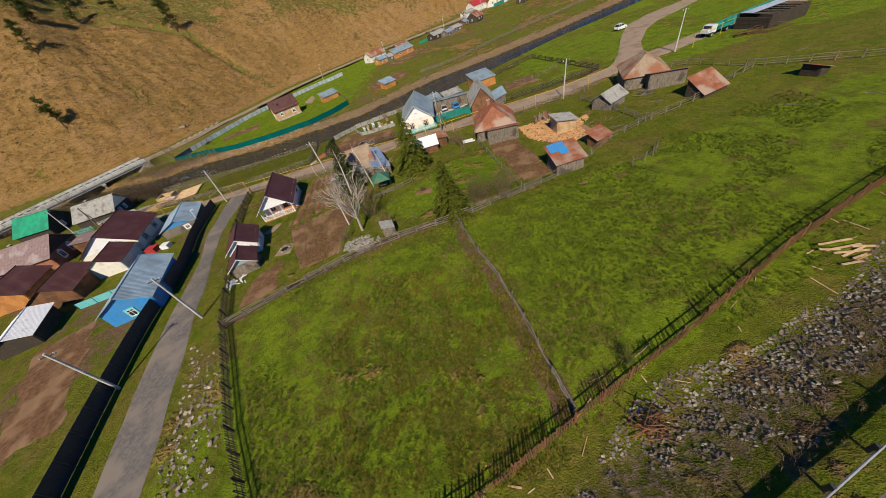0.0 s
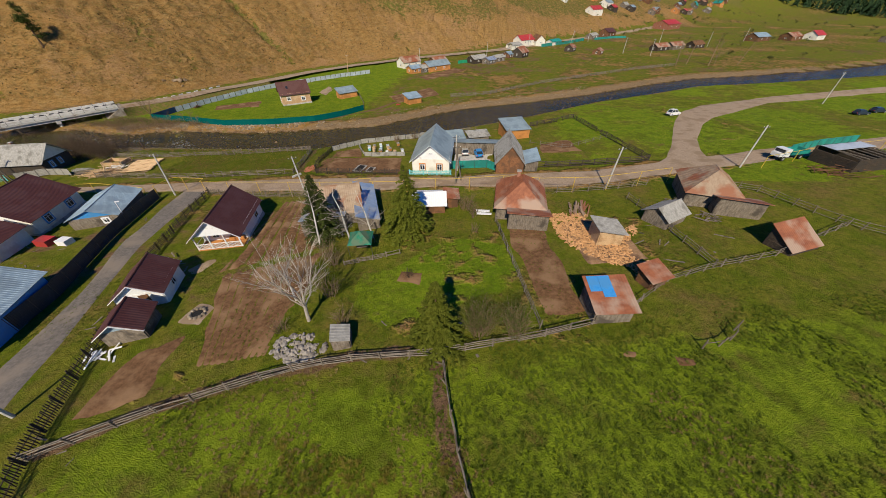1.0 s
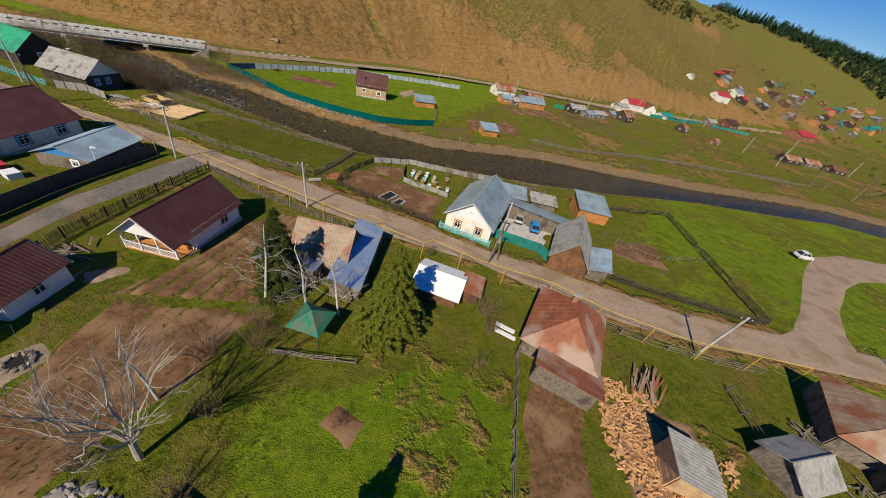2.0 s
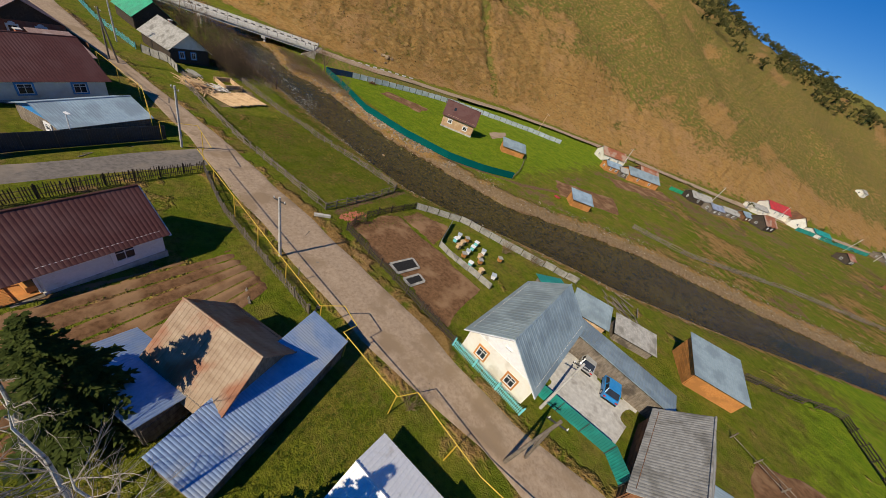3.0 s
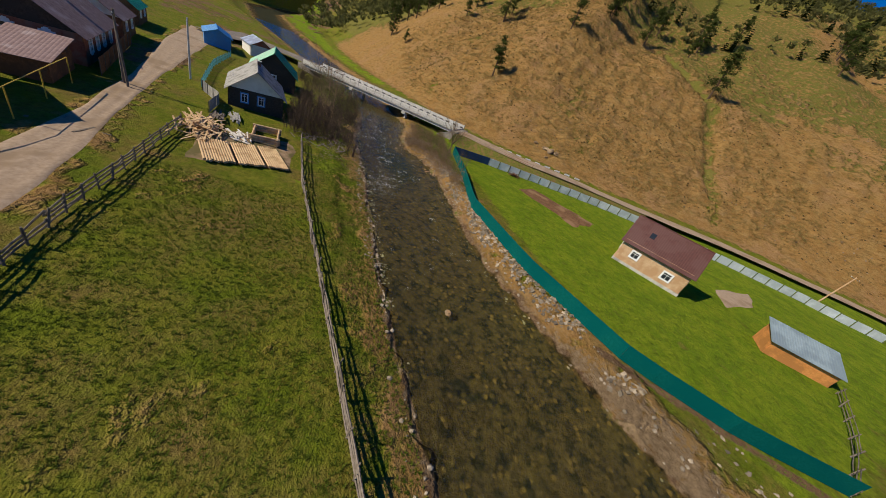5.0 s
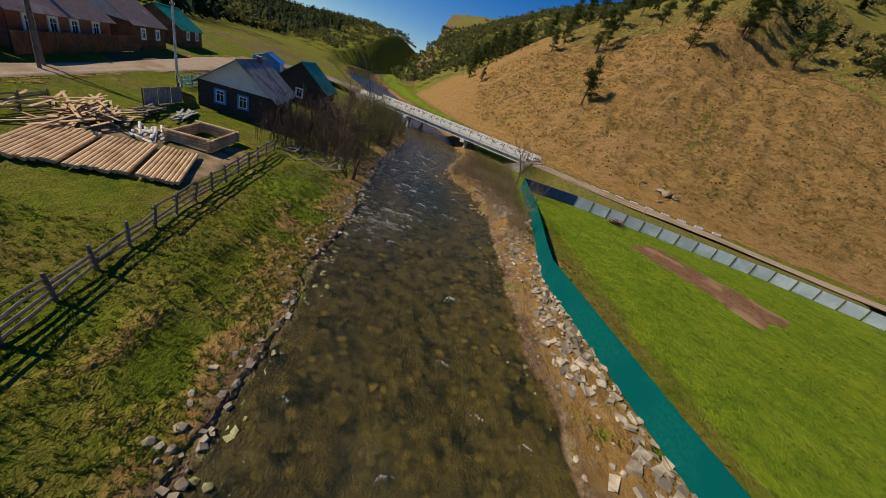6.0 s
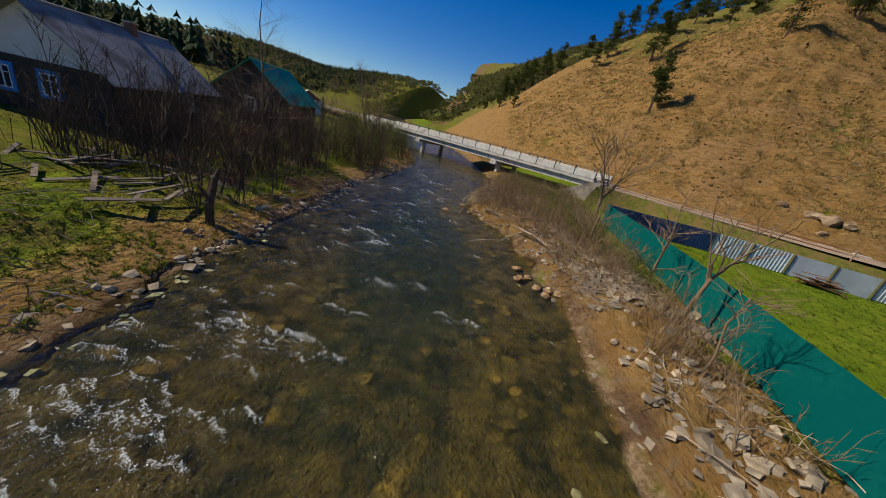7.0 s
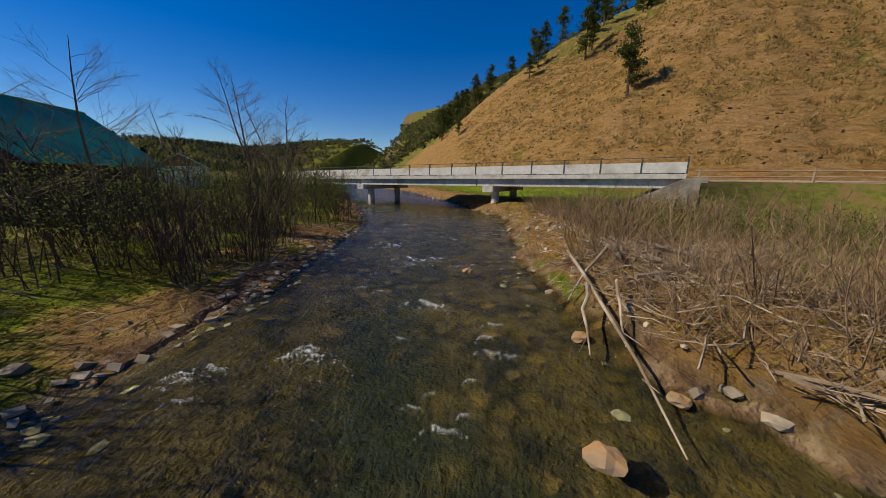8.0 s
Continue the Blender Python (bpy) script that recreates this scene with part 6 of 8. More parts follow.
def leafy_shrub(x, y, h, seed, stems=26, leafy=14):
    ob = thing("budding_shrub", "rounded shrub with small new leaves", "shrub", pose(x, y, ground_z(x, y)), "garden shrubs")
    mb, lf = shrub_mb(h, stems, seed, leafy)
    part("stem_clump", mb, TWIG, ob)
    part("foliage", lf, BUDS, ob)


leafy_shrub(-0.4, 35.2, 4.4, 81, 60, 34)
leafy_shrub(3.0, 35.4, 4.0, 82, 50, 30)
leafy_shrub(-1.8, 53.6, 2.4, 83, 12, 8)
leafy_shrub(-3.6, 60.6, 3.6, 84, 22, 6)
leafy_shrub(-2.2, 58.2, 3.0, 85, 18, 6)
leafy_shrub(-14.0, 67.0, 2.6, 86, 16, 8)
leafy_shrub(-37.8, 78.2, 1.8, 87, 14, 12)
leafy_shrub(-24.5, 97, 3.2, 88, 18, 2)
leafy_shrub(-20.2, 100, 3.0, 89, 16, 2)
leafy_shrub(7.6, 9.6, 1.3, 90, 18, 16)

# pines on the hillside
pine_kit = [pine_meshes(9.0, 31 + i) for i in range(3)]


def pine(x, y, scale, k):
    ob = thing("pine", "dark green pine on the dry hillside", "tree", pose(x, y, ground_z(x, y), 0, 0, 77 * k), "hillside pines")
    tr, cr = pine_kit[k % 3]
    part("trunk", tr, None, ob)
    part("crown", cr, None, ob)
    ob.scale = (scale, scale, scale)


for k, (x, y, s) in enumerate(((-168.7, 135.2, 1.05), (-156.3, 222.2, 1.45), (-218.6, 149.4, 1.2), (-224, 154, 0.9), (-237.5, 139.5, 0.95), (-187.5, 167.6, 1.1), (-228, 270, 1.1), (-214, 281, 1.2), (-207, 352, 1.5), (-213, 358, 1.4), (-182, 322, 1.4), (-153, 427, 1.6), (-224.5, 107.5, 0.5), (-250, 102.4, 1.1), (-292, 103.4, 1.2), (-228, 133.6, 0.7), (-202, 192.5, 1.0), (-218, 206, 0.9), (-224, 216, 1.0), (-203, 192, 1.25), (-205, 219, 1.3), (-196, 240, 0.9),
                              (-245, 163, 1.3), (-262, 158, 1.2), (-275, 150, 1.3), (-290, 160, 1.4), (-300, 145, 1.2), (-260, 125, 1.1), (-272, 121, 1.2), (-266, 115, 1.0), (-280, 112, 1.3), (-292, 108, 1.2),
                              (-310, 118, 1.4), (-325, 130, 1.3), (-338, 120, 1.2), (-355, 112, 1.3), (-268, 180, 1.3), (-285, 190, 1.3), (-250, 195, 1.2), (-232, 176, 1.0), (-238, 215, 1.3), (-252, 232, 1.3), (-225, 240, 1.2), (-215, 262, 1.3))):
    pine(x, y, s * 1.42, k)

# woods: young-leaved birches and dark conifers along the crests and on the far hills
def wood_mb(seed):
    """A small conifer of drooping sprays."""
    g = random.Random(seed)
    mb = MB()
    h = 9.0
    for i in range(9):
        f = i / 9
        rr = 2.0 * (1 - f) + 0.15
        for b in range(7):
            a = g.uniform(0, math.tau)
            p = Vector((math.cos(a) * rr * 0.5, math.sin(a) * rr * 0.5, h * (0.12 + 0.86 * f)))
            d = Vector((math.cos(a), math.sin(a), -0.35)) * rr * 0.6
            w = Vector((-math.sin(a), math.cos(a), 0)) * rr * 0.32
            mb.add([p - d, p + w, p + d, p - w], [(0, 1, 2, 3)])
    return mb


def far_wood(x, y):
    d, run = toe_dist(x, y)
    crest = (d > np.where(x < -310, 28, 120 + 40 * smooth(RUN[9], RUN[12], run) + 60 * smooth(RUN[11], RUN[14], run))) & (d < 640) & ((wave(x, y, 0.035, 2.0) > -0.15) | (x < -310)) & (x > -560)
    return crest


SPRING = leaf(mat("pale spring wood", (0.085, 0.095, 0.028), (0.17, 0.16, 0.06), 0.2, 0.9, bump=0, spread=0.3), 0.45)
DARKWOODS = mat("dark conifer wood", (0.014, 0.032, 0.012), (0.03, 0.055, 0.02), 0.2, 0.9, bump=0, spread=0.3)
def far_mb(kind, seed):
    """A tree of few faces for hills half a kilometre off."""
    g = random.Random(seed)
    mb = MB()
    if kind == "leaf":
        for _ in range(3):
            clump(mb, (g.gauss(0, 1.0), g.gauss(0, 1.0), g.uniform(4, 8)), 2.0, 7, 1.0, g)
    else:
        for i in range(5):
            rr = 2.1 * (1 - i / 5) + 0.3
            for b in range(4):
                a = g.uniform(0, math.tau)
                p = Vector((math.cos(a) * rr * 0.5, math.sin(a) * rr * 0.5, 9 * (0.15 + 0.17 * i)))
                d, w = Vector((math.cos(a), math.sin(a), -0.6)) * rr * 0.7, Vector((-math.sin(a), math.cos(a), 0)) * rr * 0.5
                mb.add([p - d + Vector((0, 0, 0.8)), p + w, p + d, p - w], [(0, 1, 2, 3)])
    return mb


farleaf, farcon = [far_mb("leaf", 220 + i) for i in range(4)], [far_mb("con", 230 + i) for i in range(4)]
conk = [wood_mb(210 + i) for i in range(3)]
scatter("birch_wood", farleaf, spots(9500, (-560, 150, 60, 850), far_wood, 5, (0.8, 1.3), 3, 3), SPRING, "birch wood in pale spring leaf along the hill crest", "woods")
scatter("conifer_wood", conk, spots(1700, (-560, 120, 60, 850), far_wood, 6, (0.9, 1.5), 3, 2), DARKWOODS, "dark conifers among the birches on the crest", "woods")
scatter("valley_head_wood", farleaf, spots(5200, (-1000, -400, 20, 420), lambda x, y: (toe_dist(x, y)[0] > 12 + 40 * smooth(-700, -400, x)) & (wave(x, y, 0.014, 5.0) > -0.35), 11, (1.0, 1.7), 4, 2), SPRING, "spring birch wood at the head of the valley", "woods")
scatter("far_woods", farcon, spots(5200, (-1000, -170, -420, 45), lambda x, y: (np.interp(x, BS[:, 0], BS[:, 1]) - y > 70) & (wave(x, y, 0.012, 1.0) > -0.55), 8, (1.0, 1.9), 3, 2), DARKWOODS, "dark conifer forest on the southern hills", "woods")
scatter("far_birch_woods", farleaf, spots(8000, (-1000, -230, -420, 520), lambda x, y: (bank_off(x, y) > np.where(x < -300, 14, 40)) & ((x < -330) | (y < 20)) & (wave(x, y, 0.016, 3.0) > -0.5), 9, (1.0, 1.7), 3, 2), SPRING, "spring-green woods closing the valley", "woods")
scatter("ridge_woods", farcon, spots(5600, (150, 1100, 620, 1600), lambda x, y: wave(x, y, 0.006, 3.0) + (y - 900) * 0.002 > -0.2, 10, (1.3, 2.3), 3, 2), DARKWOODS, "forest on the distant ridge", "woods")

# turf, straw and stones
TURFBLADE = leaf(mat("grass blades", (0.1, 0.145, 0.014), (0.18, 0.22, 0.03), 0.8, 0.8, bump=0, spread=0.35), 0.45)
STRAW = leaf(mat("dry straw", (0.23, 0.17, 0.055), (0.38, 0.29, 0.11), 0.8, 0.9, bump=0, spread=0.3), 0.45)
MOSS = leaf(mat("yellowed bank grass", (0.19, 0.17, 0.025), (0.32, 0.27, 0.05), 0.8, 0.9, bump=0, spread=0.3), 0.45)
tufts = [tuft(14, 0.2, 300 + i, 0.02, 0.9) for i in range(4)]
fine_tufts = [tuft(10, 0.14, 310 + i, 0.018, 0.9) for i in range(4)]
blades = [tuft(14, 0.1, 320 + i, 0.012, 1.3) for i in range(4)]
dry_tufts = [tuft(6, 0.5, 330 + i, 0.05, 0.7) for i in range(4)]


def in_meadow(x, y):
    return (y < 31 + 0.27 * (x + 4) + 2) & (y > 5 + 0.5 * x - 2) & (x > -31 + (20 - y) * 0.7)


scatter("meadow_grass", tufts, spots(30000, (-30, 45, 3, 52), lambda x, y: in_meadow(x, y) & (wave(x, y, 0.5) + wave(x, y, 0.13, 2.0) > -0.25), 21, (0.6, 1.3), 4), TURFBLADE, "thick green meadow grass", "grass")
scatter("meadow_tussocks", tufts, spots(8000, (-17, 5, 3, 24), lambda x, y: in_meadow(x, y) & (lattice(x, y, 0.8, 7.0) > 0.52) & (x < 0.5 + (24 - y) * 0.15), 30, (0.6, 1.3), 4), MOSS, "yellow tussocks in the old part of the meadow", "grass")
scatter("meadow_straw", tufts, spots(9000, (-30, 30, 3, 36), lambda x, y: in_meadow(x, y) & (wave(x, y, 0.35, 1.0) + 0.8 * wave(x, y, 0.1, 4.0) > 0.25), 22, (0.6, 1.2), 4), STRAW, "last year's straw tussocks in the meadow", "grass")
scatter("paddock_grass", fine_tufts, spots(26000, (-92, -36, 66, 99), lambda x, y: (bank_off(x, y) > 0.6) & (y > 72 + (x + 60) * 0.1) & (y < 100) & ~((x < -75) & (y < 84)), 23, (0.6, 1.3), 4), TURFBLADE, "tufted paddock grass", "grass")
scatter("plot_grass", fine_tufts, spots(17000, (-122, -40, 104, 150), lambda x, y: (bank_off(x, y) > 4.5) & (toe_dist(x, y)[0] < -9) & ~((x > -99) & (x < -82) & (y > 124.5) & (y < 132)), 24, (0.5, 1.0), 4), TURFBLADE, "short green grass across the river", "grass")
scatter("garden_grass", fine_tufts, spots(16000, (-50, 30, 30, 66), lambda x, y: (wave(x, y, 0.3, 1.0) > -0.2) & (y > 33 + 0.27 * (x + 4)), 25, (0.6, 1.4), 4), TURFBLADE, "rough garden grass", "grass")
scatter("bank_grass", blades, spots(24000, (-140, -45, 76, 112), lambda x, y: (bank_off(x, y) > 0.7) & (bank_off(x, y) < 11) & (wave(x, y, 0.5, 2.0) > -0.3) & ((y < 95) | (x < -100) | (bank_off(x, y) > 3)), 26, (0.5, 1.2), 4), MOSS, "yellow-green grass on the river banks", "grass")
stones = [stone_mb(400 + i, f) for i, f in enumerate((0.6, 0.85, 0.7, 0.75))]
def chip_mb(seed, flat):
    """A broken angular stone of six sides."""
    g = random.Random(seed)
    mb = MB().box((0, 0, 0), (1.0, 0.8, flat))
    mb.v = [tuple(c * g.uniform(0.55, 1.2) for c in p) for p in mb.v]
    return mb


angular = [chip_mb(420 + i, f) for i, f in enumerate((0.5, 0.7, 0.4, 0.6))]
RUBBLE = mat("grey quarry rubble", (0.24, 0.2, 0.155), (0.46, 0.39, 0.31), 3, 0.95, bump=0.4, third=(0.17, 0.13, 0.1), scale2=0.8, spread=0.4)
PEBBLE = mat("river bed stones", (0.03, 0.023, 0.01), (0.085, 0.055, 0.018), 2, 0.9, bump=0.3, third=(0.018, 0.017, 0.01), scale2=0.35, cover=0.46, spread=0.5)
flat_stones = [stone_mb(410 + i, f) for i, f in enumerate((0.3, 0.4, 0.35, 0.5))]
scatter("river_bed_stones", flat_stones, spots(4200, (-150, -45, 86, 114), lambda x, y: bank_off(x, y) < -0.3, 41, (0.12, 0.5), 4, 8, 0.12), PEBBLE, "brown stones on the river bed", "stones", smooth_faces=True)
scatter("shallow_stones", flat_stones, spots(1500, (-140, -60, 86, 110), lambda x, y: (np.abs(bank_off(x, y) + 0.5) < 0.9) & (wave(x, y, 0.6, 2.0) > -0.2), 40, (0.1, 0.4), 4, 10, 0.0), ROCK, "pale flat stones in the shallows", "stones")
scatter("bank_stones", stones, spots(9000, (-150, 10, 84, 150), lambda x, y: (bank_off(x, y) > -0.5) & (bank_off(x, y) < 1.5 + 2.2 * np.maximum(0, wave(x, y, 0.2, 3.0)) + 1.5 * (y > 100)), 42, (0.08, 0.36), 4, 14), ROCK, "pale stones along the river banks", "stones")
slabs = [chip_mb(430 + i, f) for i, f in enumerate((0.25, 0.35, 0.3, 0.42))]
scatter("bank_slabs", slabs, spots(800, (-128, -66, 84, 93), lambda x, y: (bank_off(x, y) > -0.4) & (bank_off(x, y) < 1.6) & (lattice(x, y, 0.35, 7.0) > 0.42), 46, (0.1, 0.4), 4, 14), ROCK, "flat pale stones lying along the shaded bank", "stones")
scatter("edge_stones", slabs, spots(3600, (-126, -60, 84, 96), lambda x, y: (np.abs(bank_off(x, y)) < 0.55) & (lattice(x, y, 0.5, 23.0) > 0.3), 50, (0.08, 0.3), 4, 14), ROCK, "small pale stones along the edge of the water", "stones")
scatter("fence_slabs", slabs, spots(520, (-86, -66, 103.5, 109.5), lambda x, y: (bank_off(x, y) > 0.9) & (bank_off(x, y) < 4.4) & (lattice(x, y, 0.6, 3.0) > 0.4), 47, (0.2, 0.65), 4, 16), ROCK, "broad pale slabs tipped below the netting fence", "stones")
scatter("shore_stones", slabs, spots(6500, (-50, 40, 112, 178), lambda x, y: (y > np.interp(x, BN[:, 0], BN[:, 1])) & (bank_off(x, y) > 0.8) & (bank_off(x, y) < 8) & (fbm(x, y, 0.12, 4.0) > -0.08), 48, (0.12, 0.42), 4, 14), ROCK, "stones strewn over the dry shore upstream", "stones")
scatter("sunny_bank_stones", slabs, spots(800, (-104, -84, 101, 109), lambda x, y: (bank_off(x, y) > 0.2) & (bank_off(x, y) < 5.5) & (lattice(x, y, 0.5, 11.0) > 0.42), 49, (0.08, 0.4), 4, 14), ROCK, "pale stones on the sunny bank", "stones")
scatter("riprap", angular, spots(3800, (-98, -52, 104, 114), lambda x, y: (bank_off(x, y) > 1.0) & (bank_off(x, y) < 4.2) & (wave(x, y, 0.5, 1.0) > -0.1), 43, (0.12, 0.5), 4, 25), ROCK, "heaped pale rocks below the netting fence", "stones")


def rubble_band(x, y):
    d = (x - RUB_A[0]) * RUB_D[1] - (y - RUB_A[1]) * RUB_D[0]
    return (d > -0.6 + 1.2 * wave(x, y, 0.4)) & (d + 5 * np.abs(lattice(x, y, 1.3, 2.0) - 0.4) < 3.6 + 1.8 * wave(x, y, 0.3, 2.0))


scatter("rubble", angular, spots(80000, (-8, 60, -8, 36), rubble_band, 44, (0.06, 0.24), 4, 25), RUBBLE, "grey rubble along the foot of the upper road bank", "stones")
scatter("side_rubble", angular, spots(2600, (-42, -20, 0, 32), lambda x, y: (x > np.interp(y, [0, 9, 18, 32], [-28, -31, -36, -42])) & (x < np.interp(y, [0, 9, 18, 32], [-22, -26, -32.5, -40])) & (wave(x, y, 0.4) > 0.1), 45, (0.1, 0.42), 4, 25), RUBBLE, "grey stones and rubbish beside the side road", "stones")

# riverside thickets
dark_twig = mat("dark thicket twigs", (0.06, 0.042, 0.028), (0.14, 0.1, 0.066), 4, 0.9, bump=0.1, spread=0.35)
tall = [brush_mb(4.4, 8, 500 + i, 8, 4, 0.3) for i in range(5)]
short = [brush_mb(2.0, 6, 510 + i, 5, 3) for i in range(4)]
SCRUB = mat("willow scrub", (0.12, 0.08, 0.045), (0.3, 0.2, 0.11), 4, 0.9, bump=0.1, spread=0.35)
saplings = [brush_mb(5.2, 3, 560 + i, 13, 5, 0.3) for i in range(5)]
scatter("bank_saplings", saplings, spots(330, (-128, -94, 76, 90), lambda x, y: (bank_off(x, y) > 2.0) & (bank_off(x, y) < 13) & ~((x > -113) & (y < 78.5)) & ((x > -110) | (lattice(x, y, 0.5, 13.0) > 0.66)), 58, (0.45, 1.05), 5, 7), dark_twig, "slender dark saplings crowding the shaded bank", "thicket")
scatter("south_bank_thicket", tall, spots(760, (-146, -95, 74, 90.5), lambda x, y: ((x > -111) | (lattice(x, y, 0.4, 15.0) > 0.52)) & ((x < -98.5) | (lattice(x, y, 0.3, 3.0) > 0.6)) & (bank_off(x, y) > np.where(x > -113, 3.4, 1.6)) & (bank_off(x, y) < 14) & (y > 74) & ((x < -101) | (y > 80)) & ~((x > -113) & (x < -96) & (y < 78)) & ~((x > -127) & (x < -114) & (y < 77.5)), 51, (0.3, 0.95), 5, 8), dark_twig, "dense leafless thicket on the shaded bank", "thicket")
willow = [brush_mb(2.2, 6, 530 + i, 6, 4) for i in range(5)]
scatter("north_bank_thicket", willow, spots(1900, (-127, -88, 99, 116), lambda x, y: (bank_off(x, y) > 1.6 + 0.8 * wave(x, y, 0.7, 2.0)) & (bank_off(x, y) < 12) & (y < 106 + (x + 96) * -0.12 + 2) & (lattice(x, y, 0.28, 19.0) > 0.4 - 0.15 * smooth(-100, -106, x)), 52, (0.3, 1.05), 5, 12), SCRUB, "brown leafless willow scrub on the bank", "thicket")
brush = [brush_mb(2.0, 3, 550 + i, 4, 3, 0.9) for i in range(5)]
def dead_branch(seed):
    g = random.Random(seed)
    mb, p = MB(), [Vector((-0.8, 0, 0.04))]
    for i in range(4):
        p.append(p[-1] + Vector((0.4, g.gauss(0, 0.1), g.gauss(0.03, 0.05))))
    mb.twig(p, (0.022, 0.02, 0.016, 0.011, 0.005))
    for i in range(5):
        q = p[g.randint(1, 3)]
        mb.twig([q, q + Vector((g.uniform(0.1, 0.5), g.gauss(0, 0.3), g.uniform(0.0, 0.3)))], (0.009, 0.003))
    return mb


DRYWOOD = mat("dead grey branches", (0.16, 0.115, 0.075), (0.36, 0.28, 0.2), 4, 0.9, bump=0.2, spread=0.4)
scatter("dead_branches", [dead_branch(580 + i) for i in range(5)], spots(2600, (-114, -94, 98.5, 108), lambda x, y: (y > 97) & (bank_off(x, y) > 0.7) & (bank_off(x, y) < 7) & (lattice(x, y, 0.35, 29.0) > 0.35), 59, (0.3, 1.1), 5, 14), DRYWOOD, "dead branches and flood litter strewn on the bank", "branches")
scatter("shade_branches", [dead_branch(590 + i) for i in range(4)], spots(900, (-122, -88, 80, 90.5), lambda x, y: (bank_off(x, y) > 0.8) & (bank_off(x, y) < 9) & (lattice(x, y, 0.35, 31.0) > 0.4), 60, (0.3, 1.0), 4, 14), DRYWOOD, "dead branches lying under the thicket", "branches")
scatter("bank_tangle", brush, spots(2100, (-114, -97, 98.5, 107), lambda x, y: (bank_off(x, y) > 0.9) & (bank_off(x, y) < 7), 56, (0.2, 0.75), 5, 38), SCRUB, "tangle of broken reddish twigs on the bank", "thicket")
scatter("upstream_scrub", short, spots(420, (-60, 60, 96, 170), lambda x, y: (bank_off(x, y) > 0.3) & (bank_off(x, y) < 5) & (wave(x, y, 0.2, 5.0) > 0.25), 53, (0.5, 1.2), 4, 8), TWIG, "bare scrub along the river upstream", "thicket")
low_scrub = [brush_mb(1.3, 4, 570 + i, 4, 2, 0.7) for i in range(4)]
scatter("slope_scrub", low_scrub, spots(8000, (-6, 60, -10, 34), lambda x, y: ((x - RUB_A[0]) * RUB_D[1] - (y - RUB_A[1]) * RUB_D[0] > 1.6) & ((x - RUB_A[0]) * RUB_D[1] - (y - RUB_A[1]) * RUB_D[0] < 5.2), 54, (0.4, 1.0), 4, 16), SCRUB, "dry dark scrub on the road bank", "thicket")
CLOD = mat("dry earth clods", (0.2, 0.115, 0.038), (0.35, 0.22, 0.08), 0.8, 0.95, bump=0.5, third=(0.1, 0.065, 0.025), scale2=0.25, spread=0.35)
HILLROCK = mat("brown hill rock", (0.13, 0.085, 0.045), (0.25, 0.17, 0.1), 1.5, 0.95, bump=0.5, third=(0.3, 0.22, 0.14), scale2=0.4, spread=0.35)
on_hill = lambda x, y: toe_dist(x, y)[0] > 3
scatter("hill_tussocks", dry_tufts, spots(52000, (-230, -95, 106, 235), lambda x, y: on_hill(x, y) & (land(x, y)[1] > 0.5) & (lattice(x, y, 0.45, 4.0) > 0.42), 34, (0.5, 1.5), 4, 12), STRAW, "dry straw tussocks covering the hillside", "grass")
scatter("hill_clods", angular, spots(15000, (-240, -60, 108, 290), lambda x, y: on_hill(x, y) & (fbm(x, y, 0.06, 3.0) > -0.08), 28, (0.15, 0.65), 4, 22, 0.08), CLOD, "rough clods and dry tussocks on the hillside", "clods")
scatter("hill_rocks", angular, spots(5000, (-240, -60, 108, 290), lambda x, y: on_hill(x, y) & ((fbm(x, y, 0.05, 5.0) > 0.1) | (np.hypot((x + 84) / 12, (y - 262) / 14) < 1)), 29, (0.15, 0.6), 4, 25, 0.05), HILLROCK, "broken rock lying on the hillside", "stones")
scatter("hill_scrub", short, spots(300, (-235, -95, 110, 260), lambda x, y: (toe_dist(x, y)[0] > 4) & (wave(x, y, 0.12, 4.0) > 0.15), 27, (0.25, 0.8), 4), dark_twig, "low dry scrub on the hillside", "scrub")
scatter("willow_buds", [shrub_mb(2.0, 8, 540 + i, 9)[1] for i in range(3)], spots(800, (-127, -94, 100, 115), lambda x, y: (bank_off(x, y) > 3) & (bank_off(x, y) < 12) & (y < 106 + (x + 96) * -0.12 + 2) & (lattice(x, y, 0.28, 19.0) > 0.34), 57, (0.4, 0.9), 3, 8), BUDS, "new yellow-green leaves in the willow scrub", "thicket")
scatter("thicket_buds", [shrub_mb(3.4, 8, 520 + i, 10)[1] for i in range(3)], spots(210, (-150, -112, 79, 92), lambda x, y: (bank_off(x, y) > 2) & (bank_off(x, y) < 10), 55, (0.8, 1.25), 3, 5), BUDS, "yellow-green new leaves in the thicket", "thicket")
for i, (x, y, h, st) in enumerate(((-117.9, 81.4, 8.0, 1), (-128.5, 82.9, 10.5, 2), (-138.4, 80.6, 11.5, 2), (-103.8, 84.7, 10.0, 2), (-123, 81, 6.5, 1), (-134, 83, 6.0, 2), (-108.5, 82.5, 6.0, 2), (-113.5, 84.2, 5.5, 1), (-99.8, 85.5, 4.2, 2))):
    bare_tree(x, y, h, 700 + i, TWIG, "bare dark alder on the river bank", st, "alder", "bank alders", depth=5, slim=0.6)


